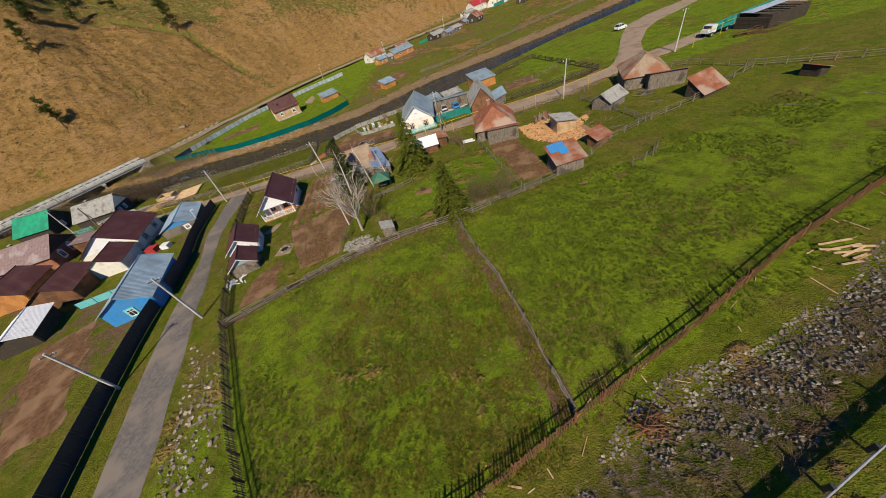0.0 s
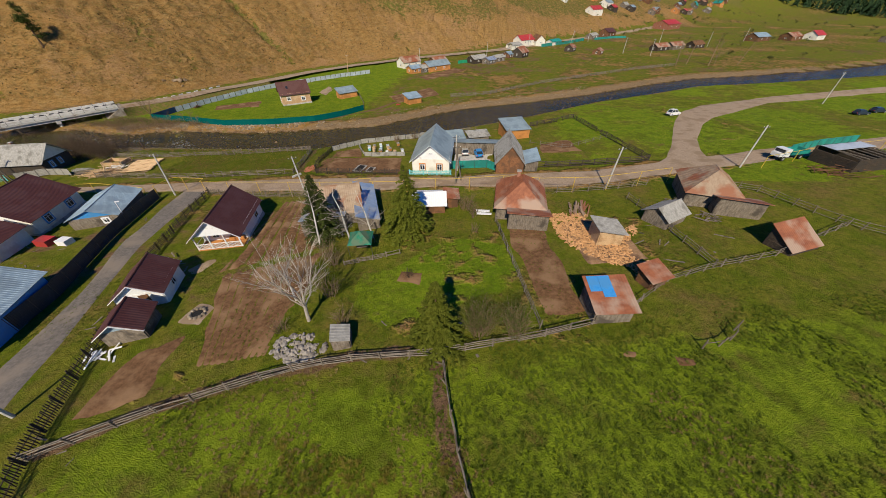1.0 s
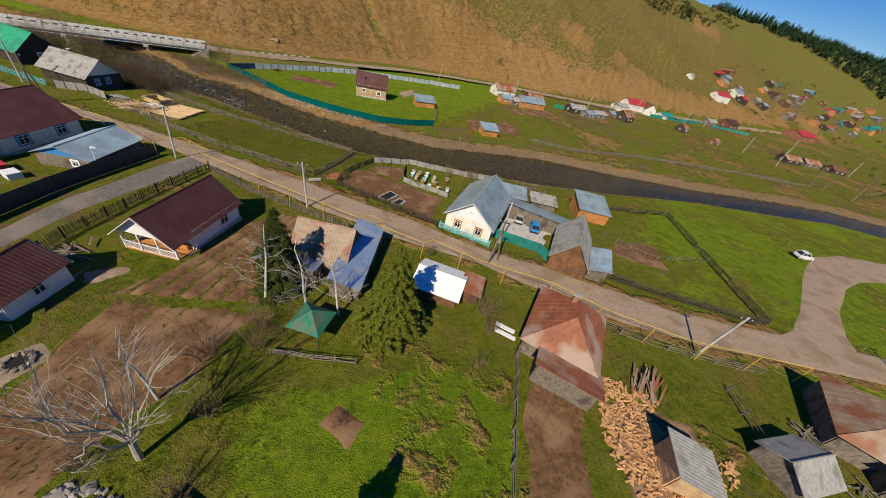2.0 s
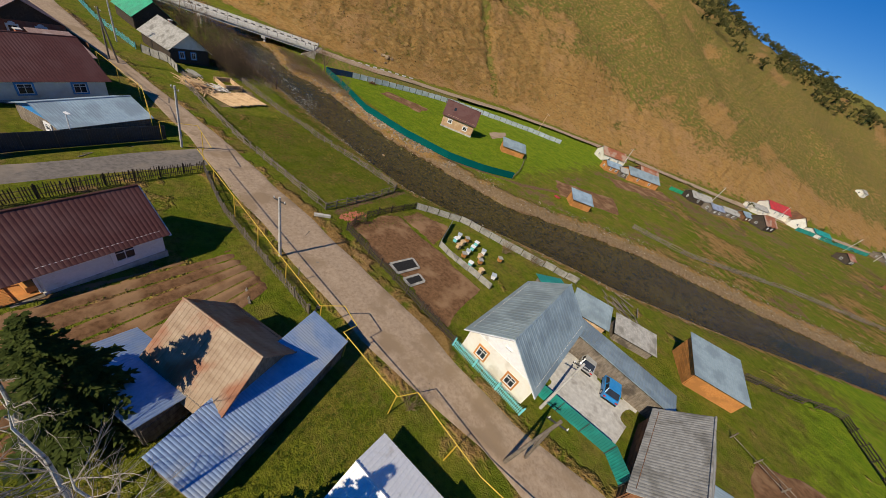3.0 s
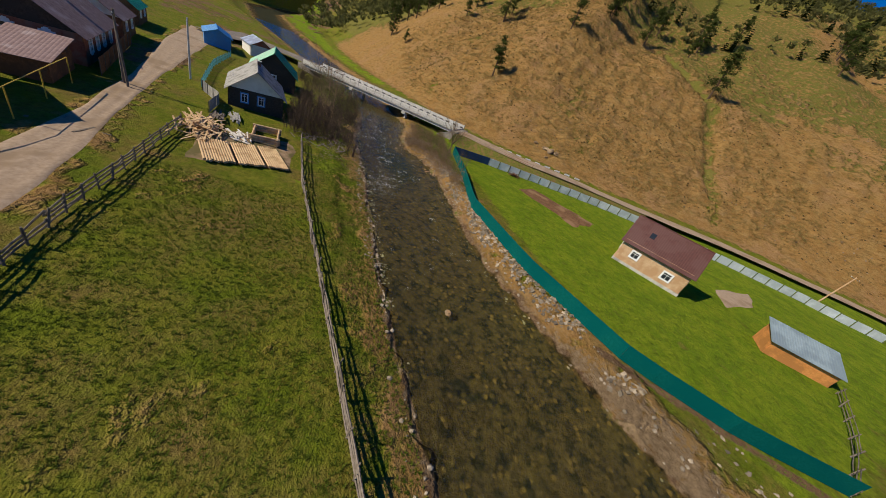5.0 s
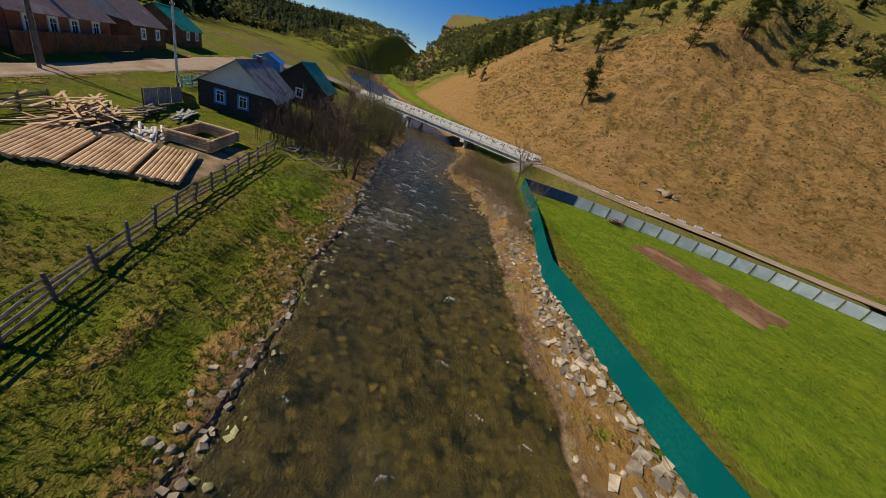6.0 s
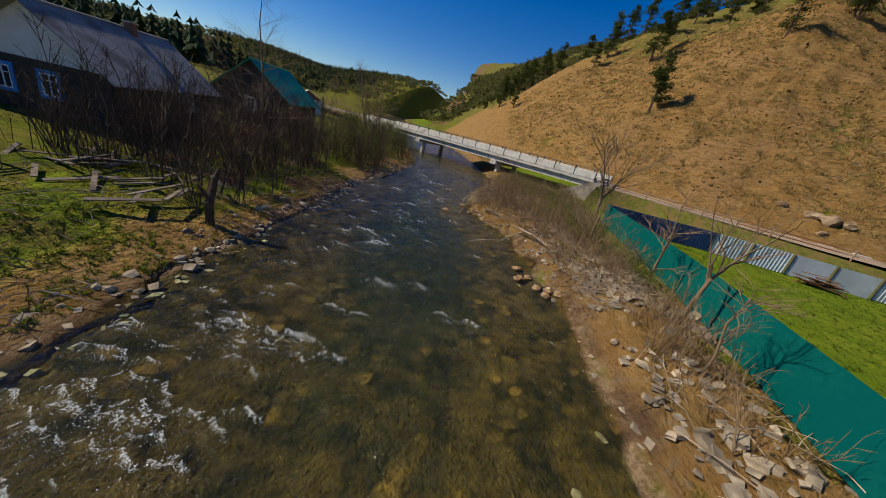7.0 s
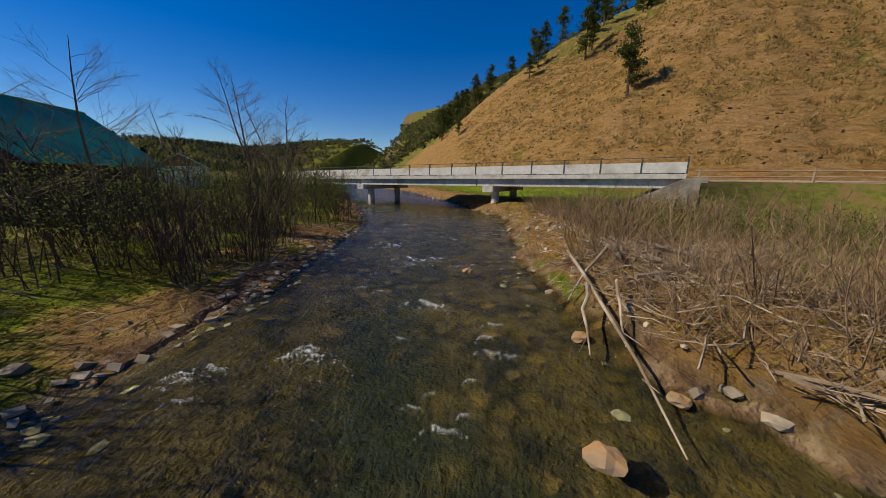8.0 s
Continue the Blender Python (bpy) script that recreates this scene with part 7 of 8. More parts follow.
def spreading_tree(x, y, h, seed, label, wide=0.5, fork=0.3, kids=4, bark=None, limbs=5):
    """A bare tree whose short trunk forks into wide crooked limbs."""
    g = random.Random(seed)
    ob = thing("bare_tree", label, "tree", pose(x, y, ground_z(x, y)), "bare trees")
    trunk, twigs = MB(), MB()
    lean = Vector((g.gauss(0, 0.08), g.gauss(0, 0.08), 1)).normalized()
    top = lean * h * fork
    trunk.tube([(0, 0, -0.3), top * 0.5, top], (0.02 * h, 0.017 * h, 0.015 * h), 8)
    bark = bark or TWIG
    for i in range(limbs):
        a = math.tau * (i + g.uniform(-0.3, 0.3)) / limbs
        d = Vector((math.cos(a) * wide, math.sin(a) * wide, 1)).normalized()
        grow(twigs, top * g.uniform(0.75, 1.0), d, h * g.uniform(0.26, 0.36), 0.009 * h, 3, g, 0.42, 0.0, kids, 0.66)
    part("trunk", trunk, bark, ob)
    part("crown", twigs, bark, ob)


spreading_tree(-18.3, 35.2, 10.5, 745, "large bare birch with spreading white limbs", 0.42, 0.22, 4, mat_birch_twig(), 7)
spreading_tree(-110.0, 109.9, 8.6, 740, "bare brown tree with crooked spreading limbs", 0.55)
spreading_tree(-93.5, 107.6, 4.2, 741, "broken bare tree leaning by the netting fence", 0.35, 0.45, 3)
for i, (x, y, h) in enumerate(((-96.6, 108.0, 4.6), (-100.5, 106.2, 4.0), (-90.5, 106.6, 3.2), (97, 222, 15), (104, 226, 14), (112, 220, 15), (118, 226, 12), (128, 224, 13))):
    bare_tree(x, y, h, 720 + i, TWIG, "bare brown tree with spreading branches", 1, "bare_tree", "bare trees")
stump = MB().tube([(0, 0, -0.2), (0.05, 0.05, 0.9), (-0.25, 0.1, 1.9), (-0.35, 0.2, 2.3)], (0.2, 0.17, 0.12, 0.03), 8)
stump.tube([(0.02, 0.05, 1.0), (0.4, -0.1, 1.7)], (0.09, 0.03), 6)
tagged(new("snag", stump.mesh("snag", BARK)), "broken dark tree stump on the grassy bank", "stump").matrix_world = pose(-94.0, 89.2, ground_z(-94.0, 89.2))

# foam on the riffles, and white flecks painted on as sun glints
def foam_mb(seed, crest=150, fleck=90):
    """Broken water: a ragged crest across the stream with flecks trailing behind it."""
    g = random.Random(seed)
    mb = MB()
    gap = g.uniform(-0.3, 0.3)

    def bit(p, s, up):
        u = Vector((g.gauss(0.6, 0.6), g.gauss(0, 0.7), g.gauss(0, 0.3))).normalized() * s * g.uniform(1, 2.2)
        v = Vector((-u.y, u.x, 0)).normalized() * s * g.uniform(0.4, 0.8) + Vector((0, 0, g.gauss(0, 0.3) * s))
        mb.add([p - u, p - v, p + u, p + v], [(0, 1, 2, 3)])

    for _ in range(crest):
        y = g.gauss(0, 0.24)
        if abs(y - gap) < 0.07:
            continue
        x = 0.7 * y * y + abs(g.gauss(0, 0.07)) + 0.05 * math.sin(11 * y)
        bit(Vector((x, y, 0.07 * math.exp(-x * x / 0.03) + g.uniform(0, 0.02))), g.uniform(0.004, 0.017), 1)
    for _ in range(fleck):
        y = g.gauss(0, 0.3)
        bit(Vector((0.7 * y * y + g.expovariate(2.2), y, g.uniform(0, 0.02))), g.uniform(0.003, 0.008), 0)
    return mb


def riffle(x, y):
    off, broken = bank_off(x, y), lattice(x, y, 1.1, 5.0)
    side = (off < -0.4) & (np.hypot((x + 87.0) / 4.6, (y - 93.8) / 2.4) < 0.6 + 0.6 * broken)
    mid_stream = (off < -0.8) & (np.hypot((x + 98.5) / 6, (y - 94.6) / 2.2) < 0.4 + 0.6 * broken) & (broken > 0.55)
    far = (off < -1.2) & (x < -106) & (broken > 0.62) & (lattice(x, y, 0.35, 6.0) > 0.5)
    return side | mid_stream | far | ((off < -1) & (broken > 0.88))


# where pale flecks imitate sunlight sparkling on the ripples
def glints(x, y):
    off = bank_off(x, y)
    return (off < -0.3) & (lattice(x, y, 0.5, 8.0) + 0.6 * lattice(x, y, 2.0, 9.0) > 0.85 + 0.25 * smooth(96, 100, y) + 0.2 * smooth(-84, -76, x))


foam_glint_kit = [foam_mb(600 + i) for i in range(5)] + [foam_mb(610 + i, 0, 14) for i in range(4)]
fp = [(k, x, y, float(water_z(x)) + 0.02, t % 50 - 25, s, 0, 0) for k, x, y, z, t, s, a, b in spots(2300, (-150, -62, 88, 106), riffle, 61, (0.3, 0.85), 5, 2)]
fp += [(k, x, y, float(water_z(x)) + 0.02, t % 60 - 30, s, 0, 0) for k, x, y, z, t, s, a, b in spots(100, (-91, -82.5, 91.5, 97), lambda x, y: (np.hypot((x + 86.4) / 4.0, (y - 93.9) / 2.3) < 1) & (bank_off(x, y) < -0.3), 63, (0.3, 0.85), 5, 2)]
# loose flecks in foam colour, standing in for sun glints
fp += [(5 + k, x, y, float(water_z(x)) + 0.02, t % 60 - 30, s, 0, 0) for k, x, y, z, t, s, a, b in spots(2600, (-135, -62, 88, 106), glints, 62, (0.6, 1.6), 4, 2)]
CRESTS = ((-89.3, 94.1, 1.5), (-89.6, 95.6, 1.4), (-88.9, 96.6, 1.2), (-93.3, 96.8, 1.5), (-94.0, 98.1, 1.0), (-91.1, 96.1, 0.8), (-86.6, 94.6, 1.5), (-103.4, 95.6, 1.6), (-105.8, 95.3, 1.5), (-103.4, 91.9, 1.4), (-109.5, 93.3, 1.6),
          (-116.9, 95.3, 2.2), (-119.4, 94.0, 2.2), (-102.3, 96.4, 0.9), (-112.0, 95.3, 1.6), (-78.0, 100.3, 1.2), (-96.9, 95.1, 1.4), (-92.3, 100.1, 1.1), (-89.4, 95.2, 1.3), (-98.2, 94.2, 1.8), (-97.0, 95.3, 1.4), (-99.1, 97.4, 0.8))
for i, (x, y, sc) in enumerate(CRESTS):
    fp += [(i % 5, x + rnd.gauss(0, 0.15), y + rnd.gauss(0, 0.25), float(water_z(x)) + 0.03, rnd.gauss(0, 15), sc * f, 0, 0) for f in (0.9, 0.55)]
scatter("white_water", foam_glint_kit, fp, FOAM_GLINT, "foam breaking over shallow stones, and painted sun glints", "water")

# ---------------------------------------------------------------- poles, pipe, yard things
utility_pole(-60.4, 63.2, 8.3, (0, 3))
utility_pole(-34.5, 65.6, 7.2, (0, -3))
utility_pole(20.8, 70.0, 7.6, (3, 2))
utility_pole(-42.7, 14.3, 7.8, (2, 0))
utility_pole(-38.0, 23.0, 7.8, (2, 0))
utility_pole(48.5, 80.8, 8.0, (0, 4))
utility_pole(112.8, 146.8, 9.5, (0, 3))
utility_pole(-6.3, 70.6, 7.6, (0, 2), strut=(1.6, 1.4), label="wooden utility pole propped by a slanting strut", material=OLDWOOD)
utility_pole(-6.6, 77.6, 7.4, (0, -2))
utility_pole(-105.5, 63.2, 8.4)
utility_pole(-93.6, 60.6, 8.0, (0, 2), strut=(1.5, 0.5), material=OLDWOOD, label="dark wooden utility pole with a strut")
utility_pole(-73.0, 189.0, 9.0, (0, 6), material=PLANK, label="pale leaning pole at the foot of the hill")
for x, y in ((-4, 243), (26, 300), (60, 318), (84, 268), (96, 255), (130, 330), (150, 300), (190, 330), (-40, 214), (78, 340)):
    utility_pole(x, y, 9.0, (0, rnd.gauss(0, 4)))


def street_light(x, y):
    ob = thing("street_light", "small pale lamp post by the side road", "street lamp", pose(x, y, ground_z(x, y), 0, 4, 30))
    part("post", MB().tube([(0, 0, -0.3), (0, 0, 3.6)], (0.06, 0.05), 7), WHITE, ob)
    part("lamp_head", MB().box((0.25, 0, 3.62), (0.6, 0.25, 0.12)), WHITE, ob)


street_light(-60.6, 53.4)


def gas_pipe(pts, h=2.8, every=6.0):
    ob = thing("gas_pipe", "thin yellow gas pipe carried on posts along the street", "pipe", pose(pts[0][0], pts[0][1], 0))
    inv = ob.matrix_world.inverted()
    p3 = []
    for x, y in pts:
        p3.append(Vector((x, y, ground_z(x, y) + h)))
    for a, b in zip(p3[:-1], p3[1:]):
        part("pipe", MB().tube([inv @ a, inv @ b], (0.04, 0.04), 7), YELLOW, ob)
    q, _ = resample(pts, every)
    for x, y in q:
        z = ground_z(x, y)
        part("post", MB().tube([inv @ Vector((x, y, z - 0.3)), inv @ Vector((x, y, z + h))], (0.05, 0.05), 6), YELLOW, ob)


gas_pipe([(-62, 61.5), (-61.5, 65.5), (-54.5, 65.2), (-54, 63.6), (-44, 63.9), (-32, 64.3), (-24.4, 64.6), (-23.5, 66.4), (-21.2, 66.2), (-21.1, 64.9), (-14.4, 65.3), (-13.8, 66.8), (-7.2, 66.6), (2.3, 68.4), (9.2, 67.6), (18.4, 68.4), (32, 73.0)])
gas_pipe([(52, 80.5), (66, 87), (84, 94), (104, 103), (130, 114)], 2.4, 8)
gas_pipe([(-63.8, 61), (-75, 62), (-88, 58.8)], 2.6, 5)


def car(x, y, yaw, paint, label, ln=4.1, wide=1.65, suv=0.0):
    ob = thing("car", label, "car", pose(x, y, ground_z(x, y) + 0.06, 0, 0, yaw), "parked cars")
    hl, hw = ln / 2, wide / 2
    body = MB()
    prof = [(-hl, 0.35), (-hl + 0.05, 0.72), (-hl + 0.15, 0.88 + suv), (-hl * 0.3, 0.95 + suv), (hl * 0.45, 0.92 + suv), (hl - 0.15, 0.74 + suv), (hl, 0.6), (hl, 0.35), (hl - 0.3, 0.25), (-hl + 0.3, 0.25)]
    n = len(prof)
    rows = [(-hw, 0.9), (-hw * 0.96, 1.0), (hw * 0.96, 1.0), (hw, 0.9)]
    for yy, k in rows:
        body.v += [(px * (1 if k == 1 else 0.985), yy, pz if k == 1 else 0.3 + (pz - 0.3) * 0.93) for px, pz in prof]
    for r in range(3):
        for i in range(n):
            j = (i + 1) % n
            body.f.append((r * n + i, (r + 1) * n + i, (r + 1) * n + j, r * n + j))
    body.f += [tuple(reversed(range(n))), tuple(3 * n + i for i in range(n))]
    b = part("body", body, paint, ob)
    cab = MB()
    z0, z1 = 0.9 + suv, 1.42 + suv * 1.6
    a0, a1, b0, b1 = -hl * 0.86, hl * 0.42, -hl * 0.62, hl * 0.12
    w0, w1 = hw * 0.92, hw * 0.76
    cab.add([(a0, -w0, z0), (a1, -w0, z0), (a1, w0, z0), (a0, w0, z0), (b0, -w1, z1), (b1, -w1, z1), (b1, w1, z1), (b0, w1, z1)],
            [(0, 1, 5, 4), (1, 2, 6, 5), (2, 3, 7, 6), (3, 0, 4, 7), (4, 5, 6, 7)])
    part("windows", cab, GLASS, ob)
    part("roof", MB().box(((b0 + b1) / 2, 0, z1 + 0.03), (b1 - b0 + 0.1, w1 * 2 + 0.06, 0.07)), paint, ob)
    for s in (-1, 1):
        part("pillar", MB().beam((b0, s * w1, z1), (a0 + 0.02, s * w0, z0), 0.08), paint, ob)
        part("pillar", MB().beam((b1, s * w1, z1), (a1, s * w0, z0), 0.07), paint, ob)
        part("pillar", MB().beam(((b0 + b1) / 2, s * w1, z1), ((a0 + a1) / 2, s * w0, z0), 0.07), paint, ob)
        part("headlight", MB().box((hl - 0.03, s * hw * 0.72, 0.64), (0.08, 0.3, 0.14)), WHITE, ob)
        part("tail_light", MB().box((-hl + 0.02, s * hw * 0.78, 0.72), (0.08, 0.24, 0.16)), REDTIN, ob)
        for q in (-hl * 0.62, hl * 0.62):
            ty = part("tyre", MB().tube([(q, s * (hw - 0.2), 0.3), (q, s * (hw + 0.01), 0.3)], (0.31, 0.31), 14), RUBBER, ob)
            part("rim", MB().tube([(q, s * (hw - 0.02), 0.3), (q, s * (hw + 0.025), 0.3)], (0.18, 0.18), 10), CARSILVER, ty)
    part("bumper", MB().box((hl, 0, 0.42), (0.12, wide * 0.96, 0.16)), RUBBER, ob)
    part("bumper", MB().box((-hl, 0, 0.42), (0.12, wide * 0.96, 0.16)), RUBBER, ob)


car(-2.6, 87.0, 105, CARBLUE, "bright blue small car parked under the carport", 3.9)
car(-5.8, 88.2, 100, CARSILVER, "silver car parked under the carport", 4.0)
car(54.8, 123.9, 25, CARWHITE, "white off-road car parked on the gravel", 4.0, 1.7, 0.18)
for x, y, yaw, pt, lb in ((110, 130, 10, CARDARK, "dark car parked on the grass"), (119, 127, 15, CARSILVER, "silver car parked on the grass"), (124, 130, 12, CARSILVER, "silver car parked on the grass"), (118, 134, 8, CARDARK, "dark off-road car on the grass"), (129, 133, 14, CARWHITE, "white car parked on the grass")):
    car(x, y, yaw, pt, lb, 4.3)


def lorry(x, y, yaw):
    ob = thing("lorry", "old white lorry with a bright green load bed", "lorry", pose(x, y, ground_z(x, y), 0, 0, yaw))
    part("chassis", MB().box((0, 0, 0.7), (6.2, 1.0, 0.25)), STEEL, ob)
    cab = part("cab", MB().box((2.4, 0, 1.55), (1.5, 2.1, 1.5)), CARWHITE, ob)
    part("windscreen", MB().box((3.16, 0, 1.9), (0.04, 1.8, 0.6)), GLASS, cab)
    part("bonnet", MB().box((3.5, 0, 1.25), (0.9, 1.7, 0.7)), CARWHITE, ob)
    part("load_bed", MB().box((-0.9, 0, 1.15), (4.4, 2.3, 0.12)), TEAL, ob)
    for s in (-1, 1):
        part("side_board", MB().box((-0.9, s * 1.15, 1.5), (4.4, 0.06, 0.6)), TEAL, ob)
        part("end_board", MB().box((-0.9 + s * 2.2, 0, 1.5), (0.06, 2.3, 0.6)), TEAL, ob)
        for q in (-1.6, 2.8):
            ty = part("tyre", MB().tube([(q, s * 0.75, 0.5), (q, s * 1.1, 0.5)], (0.5, 0.5), 14), RUBBER, ob)
            part("rim", MB().tube([(q, s * 1.06, 0.5), (q, s * 1.12, 0.5)], (0.26, 0.26), 10), CARSILVER, ty)


lorry(60.3, 86.3, 200)
sheet_fence("green_fence", "bright teal-green sheet fence by the lorry", [(63, 90), (72, 95), (84, 100)], TEAL, 1.6, 2.5)


def ruin(x, y, yaw):
    ob = thing("ruined_house", "roofless dark timber house with broken walls", "ruin", pose(x, y, ground_z(x, y), 0, 0, yaw))
    for p, q, h in (((-5, -3.5), (5, -3.5), 2.6), ((5, -3.5), (5, 3.5), 2.4), ((5, 3.5), (-5, 3.5), 2.8), ((-5, 3.5), (-5, -3.5), 2.2), ((0, -3.5), (0, 3.5), 2.3)):
        part("wall", wall_side(p, q, -0.4, h, 0.2, 0.26), DARKWOOD, ob)
    for i in range(7):
        part("beam", MB().beam((-4.6 + i * 1.5, -3.6, 2.7), (-4.6 + i * 1.5 + rnd.gauss(0, 0.4), 3.6, 2.75), 0.14), OLDWOOD, ob)
    part("wall_plate", MB().box((0, 1.8, 2.95), (9.6, 2.6, 0.06)), PALEFENCE, ob)


ruin(69.5, 84.0, 18)


def plank_heap(name, label, x, y, n, ln, spread, material, seed, group="", r=0.0, yaw=0, chaos=40):
    g = random.Random(seed)
    ob = thing(name, label, "timber pile", pose(x, y, ground_z(x, y), 0, 0, yaw), group)
    for i in range(n):
        m = pose(g.gauss(0, spread), g.gauss(0, spread * 0.7), 0.1 + abs(g.gauss(0, 0.16)) * n / 20, g.gauss(0, 5), g.gauss(0, 5), g.gauss(0, chaos))
        l = ln * g.uniform(0.5, 1.15)
        if r:
            part("log", MB().tube([m @ Vector((-l / 2, 0, 0)), m @ Vector((l / 2, 0, 0))], (r, r * 0.85), 7), material, ob)
        else:
            part("plank", MB().box((0, 0, 0), (l, 0.17, 0.04), m), material, ob)
    return ob


plank_heap("board_heap", "heap of rough boards and slabs beside the street", -86.0, 71.6, 70, 3.6, 1.6, FRESHWOOD, 3, yaw=15, chaos=30)
plank_heap("log_heap", "small heap of grey logs", -86.6, 75.2, 14, 2.6, 0.7, BIRCHBARK, 4, r=0.11, yaw=30, chaos=15)
plank_heap("board_heap", "stack of dark weathered boards", -91.5, 71.2, 22, 3.4, 0.7, OLDWOOD, 5, yaw=10, chaos=8)
plank_heap("stick_heap", "tangled heap of brown sticks at the bank", 7.2, 5.4, 60, 1.4, 0.5, BROWNWOOD, 6, r=0.03, chaos=50)
plank_heap("board_heap", "scattered boards by the rubble", 25.7, 15.4, 8, 2.2, 0.8, FRESHWOOD, 8, chaos=12)
plank_heap("board_heap", "heap of old boards by the ruin", 62.5, 78.5, 34, 3.0, 2.2, BROWNWOOD, 9)
plank_heap("board_heap", "fallen boards beside the barn", 30, 64.8, 12, 2.6, 1.0, OLDWOOD, 10)
plank_heap("board_heap", "boards laid by the porch cottage", -42.5, 42.5, 14, 2.4, 0.8, OLDWOOD, 11)
plank_heap("driftwood_heap", "tangle of grey driftwood on the bank", -112.6, 101.6, 16, 2.2, 0.6, OLDWOOD, 12, r=0.06, chaos=60)
plank_heap("driftwood_heap", "washed-up grey boards on the bank", -94.5, 86.0, 14, 2.0, 1.4, OLDWOOD, 13, chaos=30)
DRIFT = mat("bleached driftwood", (0.3, 0.24, 0.17), (0.46, 0.38, 0.29), 5, 0.9, bump=0.4, third=(0.2, 0.15, 0.1), scale2=1.2, spread=0.2)
for i, (a, b, r) in enumerate((((-113.0, 99.9, 16.0), (-106.8, 98.8, 14.75), 0.05), ((-108.2, 102.3, 15.7), (-106.3, 101.3, 15.5), 0.1), ((-107.6, 100.7, 15.4), (-105.6, 101.9, 15.6), 0.04), ((-110.9, 99.4, 15.7), (-109.0, 98.6, 14.9), 0.05), ((-110.4, 99.9, 15.9), (-108.9, 99.2, 15.1), 0.04), ((-112.2, 100.6, 16.3), (-111.4, 99.2, 15.0), 0.05),
                               ((-103.8, 102.6, 15.6), (-99.8, 104.4, 15.9), 0.06), ((-100.6, 99.9, 14.85), (-101.2, 102.6, 15.3), 0.035), ((-103.6, 104.2, 15.9), (-101.4, 101.6, 15.0), 0.05))):
    a, b = Vector(a), Vector(b)
    gz = random.Random(i + 40)
    stick = MB()
    pts = [a.lerp(b, f) + Vector((gz.gauss(0, 0.05), gz.gauss(0, 0.05), 0.1 * math.sin(f * 3.1))) for f in (0, 0.25, 0.5, 0.75, 1)]
    stick.tube(pts, [r * k for k in (1, 0.9, 0.75, 0.55, 0.25)], 7)
    for f in (0.3, 0.55, 0.8):
        q = a.lerp(b, f)
        stick.twig([q, q + (b - a).normalized() * 0.4 + Vector((gz.gauss(0, 0.2), gz.gauss(0, 0.2), gz.uniform(0.05, 0.3)))], (r * 0.3, r * 0.1))
    whole("driftwood", stick, DRIFT, "bleached driftwood trunk lying on the bank", "driftwood", group="driftwood trunks")
scatter("driftwood_sticks", [MB().twig([(-0.5, 0, 0.05), (0, 0.08, 0.12), (0.5, 0, 0.06)], (0.011, 0.01, 0.006)), MB().twig([(-0.7, 0, 0.04), (0.1, -0.1, 0.2), (0.7, 0.1, 0.12)], (0.013, 0.011, 0.006))], spots(5200, (-127, -86, 80, 110), lambda x, y: (bank_off(x, y) > 0.5) & (bank_off(x, y) < 7) & ((lattice(x, y, 0.4, 2.0) > 0.4) | ((x < -102) & (y > 97))), 75, (0.3, 1.3), 2, 18), DRIFT, "thin grey sticks washed up along the banks", "driftwood")
scatter("fence_sticks", [MB().box((0, 0, 0.05), (1.6, 0.06, 0.05)), MB().box((0, 0, 0.04), (0.7, 0.09, 0.04))], spots(260, (-4, 40, 0, 26), lambda x, y: np.abs((x - RUB_A[0]) * RUB_D[1] - (y - RUB_A[1]) * RUB_D[0] + 2.2) < 1.6, 76, (0.6, 1.2), 2, 6), PLANK, "pale sticks lying below the paling fence", "sticks")


def log_rows():
    """Peeled logs laid side by side in bundles on bearers."""
    o, u = Vector((-77.4, 74.6, 0)), Vector((-0.42, 0.91, 0)).normalized()
    side = Vector((-0.91, -0.42, 0)).normalized()
    k = 0
    for bundle, (start, n) in enumerate(((0.0, 12), (3.1, 11), (6.0, 9))):
        c = o + u * start
        ob = thing("log_bundle", "row of pale peeled logs lying side by side", "logs", pose(c.x, c.y, ground_z(c.x, c.y)), "peeled log bundles")
        inv = ob.matrix_world.inverted()
        for i in range(n):
            a = c + u * (i * 0.24)
            a = Vector((a.x, a.y, ground_z(a.x, a.y) + 0.3)) + side * rnd.uniform(-0.2, 0.2)
            e = a + side * 5.6
            e.z = ground_z(e.x, e.y) + 0.3
            part("log", MB().tube([inv @ a, inv @ e], (0.125, 0.105), 8), FRESHWOOD, ob)
        for f in (0.8, 4.6):
            a, e = c + side * f, c + side * f + u * (n * 0.24)
            a.z, e.z = ground_z(a.x, a.y) + 0.1, ground_z(e.x, e.y) + 0.1
            part("bearer", MB().tube([inv @ a, inv @ e], (0.09, 0.09), 6), OLDWOOD, ob)


log_rows()


def log_frame(x, y, yaw, W, L):
    ob = thing("cabin_base", "low square cabin base of fresh notched logs", "cabin base", pose(x, y, ground_z(x, y), 0, 0, yaw))
    for c in range(4):
        z = 0.15 + c * 0.23
        for s in (-1, 1):
            part("log", MB().tube([(-W / 2 - 0.3, s * L / 2, z), (W / 2 + 0.3, s * L / 2, z)], (0.13, 0.12), 8), FRESHWOOD, ob)
            part("log", MB().tube([(s * W / 2, -L / 2 - 0.3, z + 0.11), (s * W / 2, L / 2 + 0.3, z + 0.11)], (0.13, 0.12), 8), FRESHWOOD, ob)


log_frame(-89.2, 77.6, 8, 4.3, 2.9)
